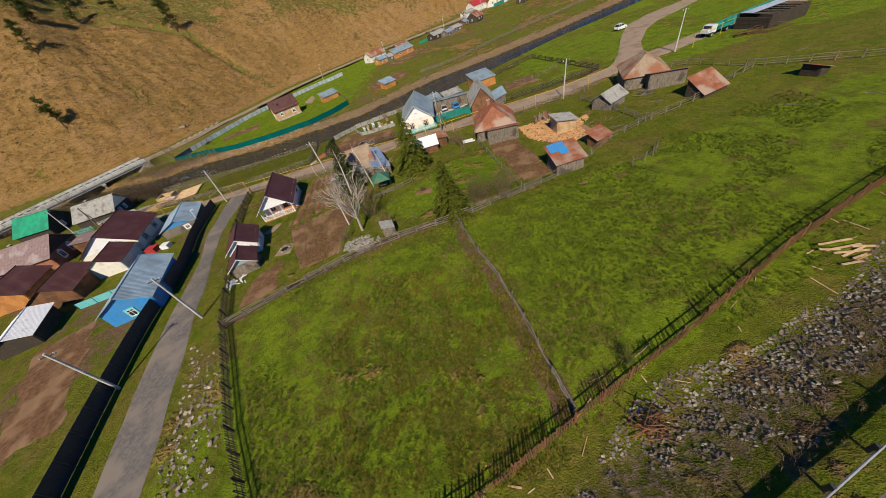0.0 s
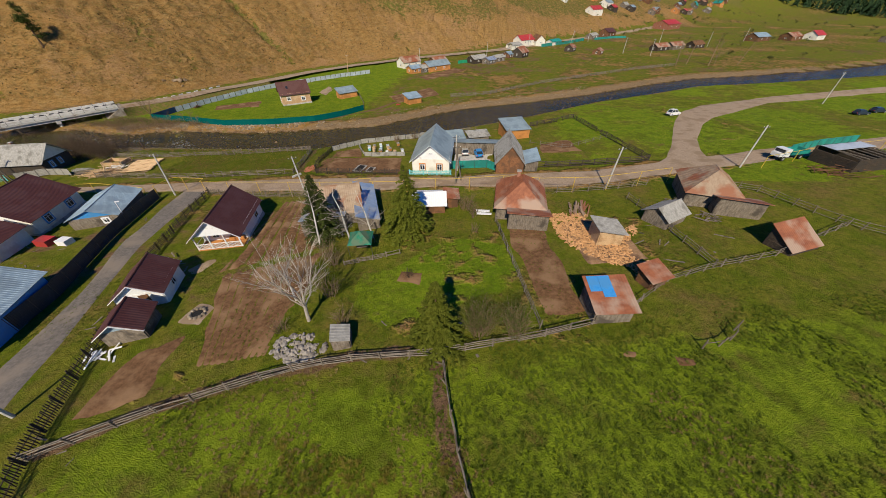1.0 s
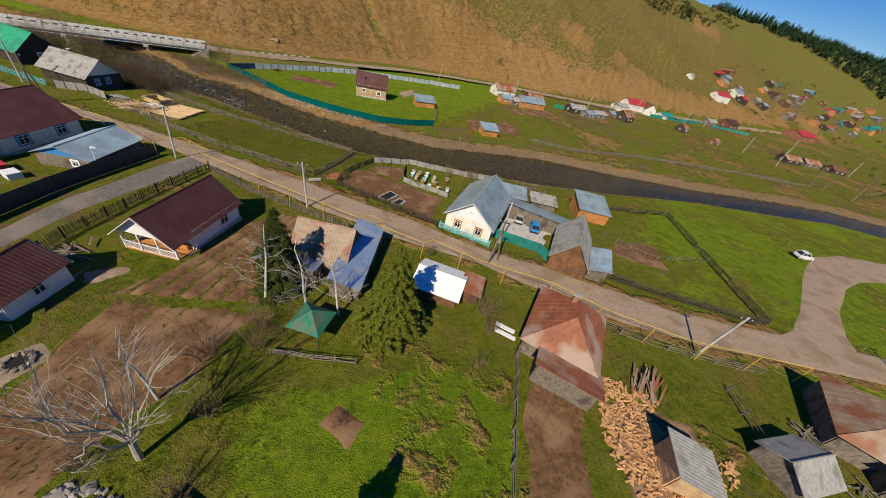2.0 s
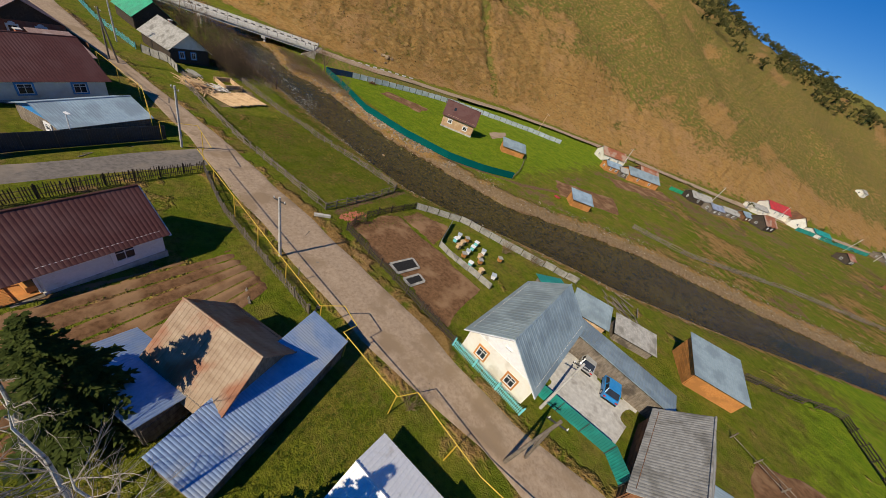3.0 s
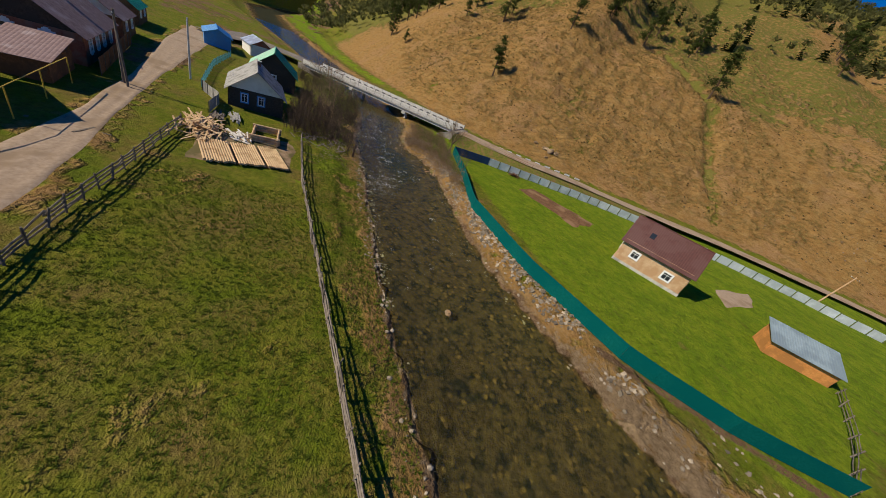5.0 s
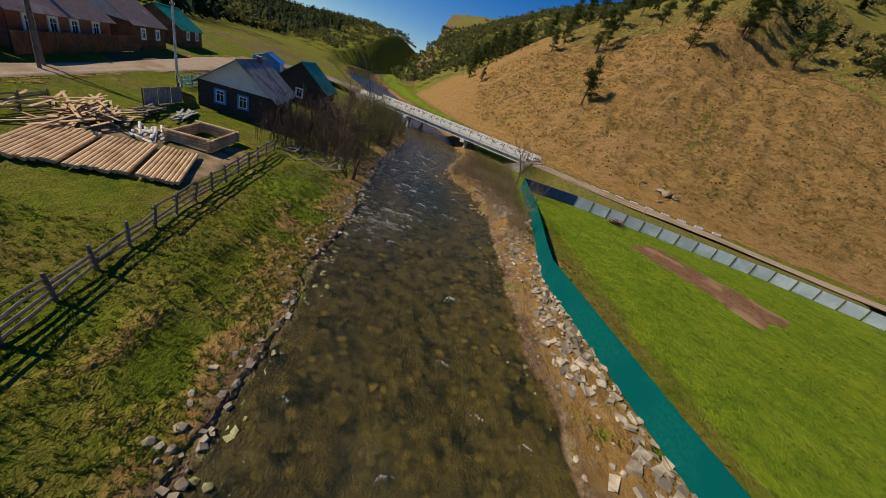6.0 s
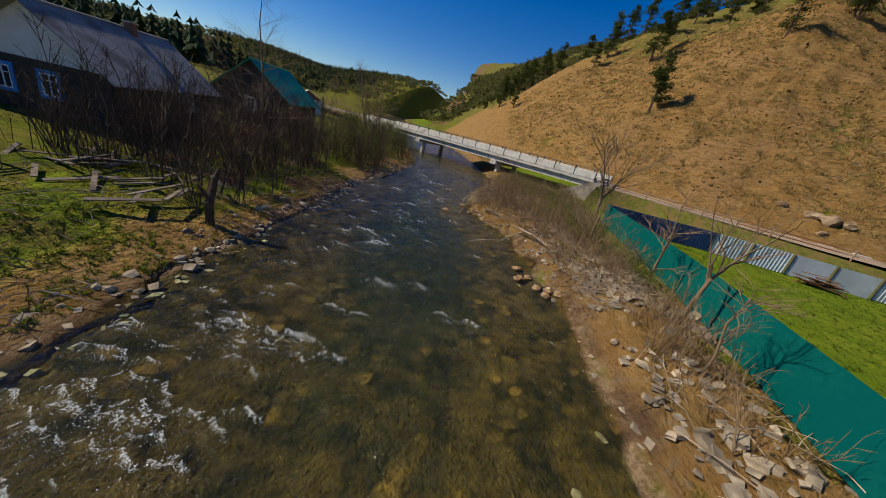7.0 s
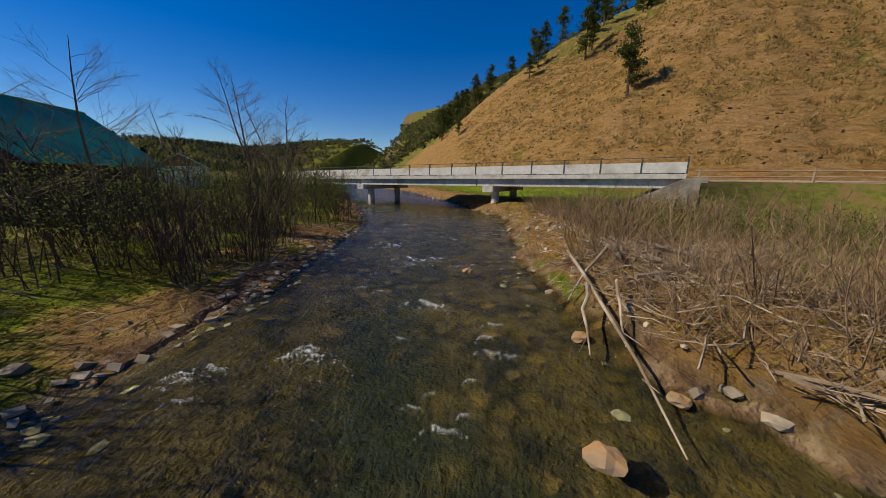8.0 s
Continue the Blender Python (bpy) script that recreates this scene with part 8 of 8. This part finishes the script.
patch("sawdust_ground", [(-76.5, 72.5), (-80.5, 83.2), (-92, 81), (-88, 69.8)], mat("trodden sawdust", (0.2, 0.13, 0.075), (0.34, 0.24, 0.145), 2.0, 0.95, bump=0.5, third=(0.12, 0.1, 0.04), scale2=0.5), "trodden earth strewn with sawdust", "yard")


def beehive(x, y, paint, k):
    ob = thing("beehive", "small wooden beehive on legs", "beehive", pose(x, y, ground_z(x, y), 0, 0, 30 + 25 * (k % 4)), "beehives")
    part("hive_body", MB().box((0, 0, 0.62), (0.55, 0.55, 0.6)), paint, ob)
    part("lid", MB().box((0, 0, 0.97), (0.7, 0.7, 0.1)), (PALEFENCE, SLATE, FRESHWOOD, WHITE)[k % 4], ob)
    for i in (-1, 1):
        for j in (-1, 1):
            part("leg", MB().box((i * 0.22, j * 0.22, 0.16), (0.06, 0.06, 0.36)), OLDWOOD, ob)


for k, (x, y) in enumerate(((-30.2, 91.2), (-29.0, 91.8), (-28.2, 88.8), (-27.6, 92.6), (-26.6, 89.2), (-26.3, 87.9), (-25.0, 90.4), (-24.4, 87.2), (-21.0, 88.6), (-23.2, 93.4), (-28.6, 90.2), (-27.0, 90.9), (-25.6, 92.0), (-24.2, 89.4), (-22.6, 87.6), (-29.6, 89.6))):
    beehive(x, y, (WHITE, ORANGEWOOD, FRESHWOOD, CYAN)[k % 4], k)


def cold_frame(corners, label):
    mid = [sum(c[i] for c in corners) / 4 for i in (0, 1)]
    ob = thing("cold_frame", label, "garden bed", pose(mid[0], mid[1], ground_z(*mid) + 0.05))
    inv = ob.matrix_world.inverted()
    p = [inv @ Vector((x, y, ground_z(x, y) + 0.15)) for x, y in corners]
    for a, b in zip(p, p[1:] + p[:1]):
        part("edge_board", MB().beam(a, b, 0.05, 0.35), SLATE, ob)
    bed = MB()
    slab(bed, [q + Vector((0, 0, 0.02)) for q in p], 0.12)
    part("dark_bed", bed, RUBBER, ob)


cold_frame([(-29.0, 76.4), (-28.8, 80.0), (-27.0, 79.6), (-27.2, 76.2)], "raised bed edged with grey boards, dark soil")
cold_frame([(-26.1, 76.3), (-26.0, 78.7), (-24.7, 78.5), (-24.8, 76.2)], "small raised bed edged with grey boards, dark soil")


def gazebo(x, y, yaw):
    ob = thing("garden_canopy", "green fabric canopy on four posts", "canopy", pose(x, y, ground_z(x, y), 0, 0, yaw))
    for i, j in ((-1, -1), (1, -1), (1, 1), (-1, 1)):
        part("post", MB().tube([(i * 1.5, j * 1.5, -0.2), (i * 1.5, j * 1.5, 2.0)], (0.04, 0.04), 6), STEEL, ob)
    c = [(-1.6, -1.6, 1.95), (1.6, -1.6, 1.95), (1.6, 1.6, 1.95), (-1.6, 1.6, 1.95)]
    for a, b in zip(c, c[1:] + c[:1]):
        r = MB()
        m = ((a[0] + b[0]) / 2 * 0.96, (a[1] + b[1]) / 2 * 0.96, 1.93)
        slab(r, [a, m, (0, 0, 3.2)], 0.02)
        slab(r, [m, b, (0, 0, 3.2)], 0.02)
        part("canopy_panel", r, CANOPY, ob)
    part("table", MB().box((0, 0, 0.72), (1.4, 0.8, 0.06)), OLDWOOD, ob)


CANOPY = mat("faded green canopy", (0.02, 0.15, 0.09), (0.04, 0.21, 0.13), 3, 0.8, bump=0.2, third=(0.1, 0.16, 0.1), scale2=0.9)
gazebo(-16.9, 48.2, 12)
rail_fence("garden_rail", "low weathered board fence in the garden", [(-18.1, 44.6), (-14.8, 46), (-11.5, 47.6)], 0.8, 4, bay=1.6)
whole("white_sheet", MB().box((-0.8, 59.8, ground_z(-0.8, 59.8) + 0.3), (2.2, 0.5, 0.12)), WHITE, "white board lying in the yard", "board")
whole("white_sheet", MB().box((-0.6, 58.9, ground_z(-0.6, 58.9) + 0.28), (2.4, 0.5, 0.12)), WHITE, "white board lying in the yard", "board")
whole("concrete_post", MB().beam((-41.0, 72.6, ground_z(-41, 72.6) + 0.2), (-40.0, 74.4, ground_z(-40, 74.4) + 0.2), 0.35), CONCRETE, "pale concrete post lying by the road", "post")

# loose heaps
patch("bare_ring", [(-11.2, 41.6), (-7.4, 41.4), (-7.2, 44.4), (-11.0, 44.6)], PLOUGHED, "round bare bed in the lawn", "garden bed", step=0.35, ragged=0.16)
tagged(new("shrub", brush_mb(1.5, 26, 96, 6, 4, 0.9).mesh("shrub", dark_twig)), "low dark bush in a round bed", "shrub", "garden shrubs").matrix_world = pose(-9.2, 43.0, ground_z(-9.2, 43.0))
house("hutch", "small grey plank hutch by the field fence", -13.6, 33.0, 20, 1.5, 1.7, 1.2, 0.4, SLATE, OLDWOOD, shape="shed", boards=0.2, category="hutch", over=0.15)


def fire_pit(x, y):
    ob = thing("fire_pit", "ring of pale stones round a burnt fire place", "fire pit", pose(x, y, ground_z(x, y) + 0.06))
    for i in range(11):
        st = stone_mb(450 + i, 0.7)
        m = pose(0.75 * math.cos(i * math.tau / 11), 0.75 * math.sin(i * math.tau / 11), 0.1, 0, 0, i * 50)
        part("stone", MB().add([m @ (Vector(v) * 0.42) for v in st.v], st.f), ROCK, ob)
    part("ash", MB().tube([(0, 0, -0.1), (0, 0, 0.05)], (0.6, 0.55), 12), RUBBER, ob)


fire_pit(-31.2, 34.9)
plank_heap("board_heap", "clutter of white boards before the garden shed", -36.4, 29.0, 14, 1.6, 0.7, WHITE, 21, chaos=60)
plank_heap("board_heap", "fallen boards on the bank behind the yard", -6.0, 107.0, 22, 3.2, 1.6, OLDWOOD, 22, yaw=-30, chaos=18)
plank_heap("board_heap", "long stack of timber slabs beside the rail fence", 14.2, 61.2, 30, 3.6, 0.8, RUSTPALE, 23, yaw=80, chaos=10)
plank_heap("board_heap", "spilled logs beside the hip-roofed house", 32.6, 60.2, 14, 2.4, 0.9, OLDWOOD, 24, yaw=-20)
plank_heap("hay_heap", "brown heap of straw and sticks in the grass", -107.0, 126.0, 40, 1.7, 0.45, BROWNWOOD, 25, yaw=60, chaos=30)
plank_heap("slab_heap", "sprawling heap of sawn slabs and offcuts", -86.8, 71.4, 34, 3.0, 1.0, FRESHWOOD, 26, yaw=25, chaos=14)
plank_heap("board_heap", "stack of weathered grey boards on the grass", -93.5, 72.8, 18, 3.0, 0.5, SLATE, 27, yaw=20, chaos=6)
for i, (x, y, k) in enumerate(((-131.4, 148.6, 2.2), (-132.6, 147.4, 1.7), (-130.4, 150.2, 1.6), (-134.8, 144.6, 1.3), (-129.6, 147.0, 1.1))):
    st = stone_mb(470 + i, 0.75, 2)
    tagged(new("rock", MB().add([Vector(v) * k for v in st.v], st.f).mesh("rock", HILLROCK)), "dark brown rock jutting from the foot of the hill", "rock", "hill rocks").matrix_world = pose(x, y, ground_z(x, y), 0, 0, i * 70)
BRICKBIT = mat("broken brick", (0.3, 0.1, 0.06), (0.42, 0.17, 0.1), 4, 0.9, bump=0.3, spread=0.3)
bits = []
for i in range(3):
    bits.append(MB().box((0, 0, 0.03), (0.24, 0.12, 0.07)))
scatter("brick_heap", bits, spots(420, (-41.5, -38, 75.2, 80.2), lambda x, y: np.hypot((x + 39.6) / 1.1, (y - 77.8) / 2.2) < 1, 71, (0.8, 1.5), 3, 25), BRICKBIT, "spilled heap of broken red bricks", "bricks")
scatter("rubbish_heap", stones, spots(700, (-22, -13, 28.5, 36), lambda x, y: np.hypot((x + 17.6) / 2.6, (y - 31.8) / 1.7) < 1, 72, (0.2, 0.7), 4, 25), mat("pale rubbish", (0.24, 0.21, 0.175), (0.42, 0.38, 0.33), 3, 0.9, spread=0.4), "grey heap of rubbish by the field fence", "heap")
scatter("log_splits", [MB().tube([(-0.22, 0, 0.08), (0.22, 0, 0.08)], (0.09, 0.09), 5)] * 2, spots(2600, (9, 21, 45.5, 60), lambda x, y: (wave(x, y, 0.5, 1.0) > 0.0) & (x > 9.5 + (58 - y) * 0.1), 73, (0.7, 1.3), 2, 25), mat("split firewood", (0.36, 0.19, 0.08), (0.52, 0.31, 0.15), 3, 0.85, spread=0.3), "split firewood scattered over the yard", "firewood")
scatter("yard_litter", [MB().box((0, 0, 0.04), (0.9, 0.12, 0.04)), MB().box((0, 0, 0.03), (0.3, 0.22, 0.04)), MB().box((0, 0, 0.05), (1.8, 0.14, 0.04))], spots(900, (-80, 60, 4, 70), lambda x, y: (wave(x, y, 0.21, 2.0) > 0.35) & ~((y < 30) & (x > -28) & (x < 30)), 74, (0.6, 1.3), 3, 8), OLDWOOD, "scattered boards and litter in the yards", "litter")
for x, y, s in ((17.6, 34, 1.1), (13, 34.2, 0.9)):
    patch("bare_spot", [(x - s, y - s * 0.7), (x + s, y - s * 0.8), (x + s, y + s * 0.8), (x - s, y + s * 0.7)], PLOUGHED, "bare patch of soil in the meadow", "bare soil", step=0.3)
rail_fence("meadow_poles", "few standing poles in the meadow", [(19.5, 35.5), (22, 36.2), (23.5, 38)], 1.3, 1, bay=1.5, rough=0.25)
patch("bare_spot", [(-39.5, 41.5), (-36.8, 41), (-35.2, 45), (-37.5, 45.5)], DIRT, "trodden sandy patch by the cottage", "bare soil")
patch("bare_spot", [(-33, 33.2), (-29.4, 33), (-29.2, 36.6), (-32.6, 37)], DIRT, "trodden patch round a fire pit", "bare soil")
patch("bare_spot", [(-72.3, 151.5), (-66.2, 146.5), (-67.3, 157.0), (-72.6, 164.0)], DIRT, "gravel pad beside the cottage", "bare soil")
patch("ploughed_plot", [(-68, 23.4), (-60.4, 28), (-46, 10.3), (-52.4, 6.9)], PLOUGHED, "large ploughed plot beyond the navy fence", "garden plot", furrow=0.05)
patch("ploughed_plot", [(-40, 146), (-34, 136), (-20, 150), (-26, 164)], PLOUGHED, "bare garden plot across the river", "garden plot")
patch("ploughed_plot", [(-38, 186), (-30, 176), (-12, 205), (-20, 212)], PLOUGHED, "bare garden plot across the river", "garden plot", step=1.2)
patch("ploughed_plot", [(11, 88), (22, 90), (20, 100), (12, 96)], PLOUGHED, "worn brown plot on the green", "garden plot")
OCHRE = mat("ochre river rock", (0.28, 0.165, 0.075), (0.42, 0.27, 0.14), 3, 0.85, bump=0.5, third=(0.25, 0.18, 0.11), scale2=1.5)
for x, y, s in ((-106.8, 97.7, 0.42), (-98.4, 102.6, 0.42), (-97.6, 103.1, 0.34), (-97.3, 102.7, 0.34), (-97.1, 102.5, 0.36), (-96.6, 103.4, 0.4), (-96.5, 103.9, 0.42), (-96.2, 104.3, 0.45), (-96.0, 103.7, 0.4), (-107.8, 99.5, 0.3), (-109.9, 98.9, 0.35), (-60.6, 98.4, 0.6), (-115, 97, 0.35)):
    b = MB()
    st = stone_mb(int(abs(x * 10)), 0.55, 2)
    st.v = [tuple(c * random.Random(int(abs(y * 70)) + k).uniform(0.97, 1.03) for c in v) for k, v in enumerate(st.v)]
    b.add([Vector(v) * s for v in st.v], st.f)
    tagged(new("boulder", b.mesh("boulder", OCHRE)), "pale boulder standing out of the river", "boulder", "river boulders").matrix_world = pose(x, y, max(ground_z(x, y), 14.72) + 0.05, 0, 0, x * 30)
rail_fence("road_railing", "two-pipe steel railing along the road by the bridge", [local_bridge(-0.6, 0.3), local_bridge(-8, 0.1), (-115.5, 127.5), (-112.5, 133)], 0.75, 2, bay=5, wood=RUSTPALE, rough=0.0, rail_r=0.06, category="railing", zf=lambda x, y: max(ground_z(x, y), 18.1))
for i in range(12):
    t = i / 11
    x, y = -128.2 + 11 * t, 121.5 + 30 * t - 4 * t * (1 - t)
    whole("kerb_block", MB().box((0, 0, 0), (0.3, 1.5, 0.35)), WHITE, "white-painted kerb block along the hill road", "kerb block", group="kerb blocks").matrix_world = pose(x, y, max(ground_z(x, y), 17.6) + 0.25, 0, 0, -16)
sheet_fence("slate_fence", "grey upright board fence before the log house", [(-101.5, 66.2), (-97.5, 69.6), (-92.5, 70)], SLATE, 1.5, 1.6, gaps=0.05, wob=0.05)
picket_fence("street_fence", "pale green paling fence along the street", [(-134, 60.5), (-119, 62), (-103, 65.6)], 1.2, gap=0.22, wood=CYAN, single=True)
plank_heap("bank_fence_ruin", "broken board fence by the log house yard", -95.5, 82.2, 18, 2.0, 1.3, OLDWOOD, 15, chaos=70)
sheet_fence("teal_fence", "pale teal board fence between yards", [(-68, 31), (-57, 34.5)], CYAN, 1.2, 2.4)
house("brown_house", "dark brown house with tin roof behind the workshop", -75.5, 36.5, 20, 7, 7.5, 2.6, 1.8, MAROON, BROWNWOOD, BROWNWOOD, boards=0.25)
house("white_roof_shed", "shed with white sheet roof", -71.5, 26.5, 30, 5, 7, 2.2, 1.0, WHITE, DARKWOOD, DARKWOOD, category="shed")
house("brown_house", "house with dark roof and orange boards", -88.5, 38, 20, 8, 8, 2.8, 2.2, MAROON, ORANGEWOOD, ORANGEWOOD, boards=0.25)
whole("red_tarp", MB().box((-66.5, 46, ground_z(-66.5, 46) + 0.5), (2.2, 1.6, 1.0)), REDTIN, "red tarpaulin-covered stack in the yard", "tarp stack")
whole("red_sheet", MB().box((-33.2, 134.2, ground_z(-33.2, 134.2) + 0.15), (1.4, 1.2, 0.2)), REDTIN, "red sheet lying in the grass", "sheet")
whole("wrapped_bale", MB().box((-63.5, 46.3, ground_z(-63.5, 46.3) + 0.4), (1.7, 1.3, 0.9)), WHITE, "pale wrapped bundle in the yard", "bundle")

# ---------------------------------------------------------------- the far village
FAR = [(-47, 216, 6, 9, -45, 2.6, 2.0, RUST, WHITEWALL), (-40, 197, 4, 5, -45, 2.2, 1.0, LIGHTBLUE, ORANGEWOOD), (-30, 205, 6, 11, -45, 2.4, 1.6, GREYBLUE, ORANGEWOOD), (-35, 199, 3.5, 4, -45, 2, 1.0, SLATE, OLDWOOD), (-31, 221, 5, 7, -45, 2.2, 1.6, RUST, BROWNWOOD),
       (-9, 231, 5, 8, -45, 2.2, 1.4, SLATE, DARKWOOD), (-2, 228, 4, 5, -40, 2, 1.0, ZINC, OLDWOOD), (3, 236, 4, 6, -45, 2, 1.0, SLATE, OLDWOOD), (17, 253, 6, 7, -30, 2.6, 2.4, RUST, DARKWOOD), (9.5, 250, 4, 5, -30, 2.0, 1.0, LIGHTBLUE, BROWNWOOD),
       (23, 309, 7, 11, -48, 3.0, 2.4, REDTIN, WHITEWALL), (34, 313, 6, 8, 20, 3.0, 2.8, BROWNWOOD, WHITEWALL), (15, 292, 5, 8, -45, 2.2, 1.2, SLATE, WHITEWALL), (47, 318, 5, 9, -45, 2.2, 1.2, TEAL, WHITEWALL), (53, 281, 4.5, 5, -30, 2.2, 1.6, RUST, DARKWOOD),
       (67.7, 266, 4, 5, -30, 1.8, 1.2, RUST, BROWNWOOD), (101, 372, 7, 10, -45, 4.2, 2.2, MAROON, BROWNWOOD), (86, 362, 5, 8, -45, 2.4, 1.4, SLATE, OLDWOOD), (187, 463, 13, 20, -50, 4.0, 3.0, REDTIN, BRICK), (72, 455, 4, 6, -30, 2.2, 1.4, SLATE, WHITEWALL),
       (104, 450, 8, 13, -50, 3.2, 2.6, REDTIN, WHITEWALL), (128, 500, 8, 12, -40, 3.2, 2.4, GREYBLUE, WHITEWALL), (112, 284, 5, 9, -60, 2.2, 1.6, RUST, DARKWOOD), (124, 290, 5, 9, -60, 2.2, 1.6, RUST, OLDWOOD), (140, 296, 5, 8, -60, 2.2, 1.6, BROWNWOOD, DARKWOOD),
       (205, 340, 8, 12, -60, 2.8, 2.0, LIGHTBLUE, BROWNWOOD), (232, 345, 7, 11, -60, 2.6, 2.0, RUST, BROWNWOOD), (252, 350, 7, 9, -60, 3.0, 2.4, REDTIN, WHITEWALL), (290, 330, 7, 12, -65, 2.6, 2.0, RUST, OLDWOOD)]
for x, y, W, L, yaw, wl, rs, rf, wm in FAR:
    W, L, wl, rs = W * 1.25, L * 1.25, wl * 1.1, rs * 1.15
    house("village_house", "small village house with a " + rf.name + " roof", x, y, yaw, W, L, wl, rs, rf, wm, period=0.8, windows=[("l", -L / 5, wl * 0.55, 0.9, 1.1), ("l", L / 5, wl * 0.55, 0.9, 1.1), ("r", -L / 5, wl * 0.55, 0.9, 1.1), ("r", L / 5, wl * 0.55, 0.9, 1.1), ("f", 0, wl * 0.55, 0.9, 1.1)], group="far village houses")
vr = random.Random(12)
for i in range(44):
    x, y = 110 + vr.uniform(0, 260), 0
    y = 520 + (x - 120) * 0.75 + vr.uniform(-50, 60)
    rf = vr.choice((REDTIN, RUST, RUST, SLATE, SLATE, GREYBLUE, LIGHTBLUE, MAROON, TEAL, RUSTPALE))
    W, L = vr.uniform(6, 9), vr.uniform(8, 13)
    house("village_house", "distant village house with a " + rf.name + " roof", x, y, vr.choice((-45, 45, -35, 30)), W, L, vr.uniform(2.4, 3.4), vr.uniform(1.8, 2.8), rf, vr.choice((BROWNWOOD, OLDWOOD, OLDWOOD, DARKWOOD, ORANGEWOOD)), period=1.2, windows=[("f", 0, 1.6, 1.2, 1.2)], group="far village houses")
scatter("village_trees", farleaf, spots(900, (-60, 380, 215, 760), lambda x, y: (np.abs(y - 520 - (x - 120) * 0.75) < 90) & (x > 90) | ((toe_dist(x, y)[0] < -8) & (bank_off(x, y) > 12) & (lattice(x, y, 0.05, 3.0) > 0.55)), 77, (0.2, 0.75), 4, 4), SPRING, "bare and budding garden trees among the far houses", "trees")
sheet_fence("far_fence", "teal-green sheet fence along the far street", [(36, 303), (56, 322), (76, 346)], TEAL, 2.0, 4, period=0.6)
sheet_fence("far_fence", "teal-green sheet fence along the far street", [(86, 352), (104, 366), (116, 366)], TEAL, 1.6, 4, period=0.6)
sheet_fence("far_fence", "pale green fence along the far street", [(-20, 226), (-3, 240), (6, 248)], GREENTIN, 1.6, 4, period=0.6)
rail_fence("far_rail_fence", "long grey rail fence along the far bank", [(-15.5, 147.3), (-1.2, 151.7), (10.2, 162.5), (20.9, 173.1), (44, 190), (72, 208), (96, 222)], 1.2, 5, bay=3.2, rail_r=0.08)
rail_fence("far_rail_fence", "garden fence across the river", [(-43.7, 127), (-46.5, 135), (-52, 146)], 1.1, 3, bay=3)

# ---------------------------------------------------------------- upper road above the meadow
def upper(s, d):
    return (RUB_A[0] + RUB_D[0] * s + RUB_D[1] * d, RUB_A[1] + RUB_D[1] * s - RUB_D[0] * d)


strip("upper_road", [upper(s, 6.3) for s in range(-2, 62, 4)], [upper(s, 13) for s in range(-2, 62, 4)], ASPHALT, "worn asphalt road along the top of the bank", "road")


def guardrail():
    p = [upper(s, 5.5) for s in np.arange(0, 60, 3.0)]
    ob = thing("guard_rail", "weathered steel guard rail along the upper road", "guard rail", pose(p[0][0], p[0][1], ground_z(*p[0])))
    inv = ob.matrix_world.inverted()
    at = [inv @ Vector((x, y, ground_z(x, y))) for x, y in p]
    post = MB().box((0, 0, 0.25), (0.12, 0.2, 1.1)).mesh("post", STEEL)
    for a in at:
        part("post", post, STEEL, ob).matrix_basis = Matrix.Translation(a)
    up = Vector((0, 0, 1))
    for a, b in zip(at[:-1], at[1:]):
        side = (b - a).cross(up).normalized() * 0.1
        mb = MB()
        prof = [(0.42, 1.0), (0.5, 1.6), (0.58, 1.0), (0.66, 1.6), (0.74, 1.0)]
        v = [e + up * h + side * k for e in (a, b) for h, k in prof]
        mb.add(v, [(i, i + 1, i + 6, i + 5) for i in range(4)])
        mb.add([p + side * 0.12 for p in v], [(i + 5, i + 6, i + 1, i) for i in range(4)])
        part("rail", mb, ZINC, ob)


guardrail()
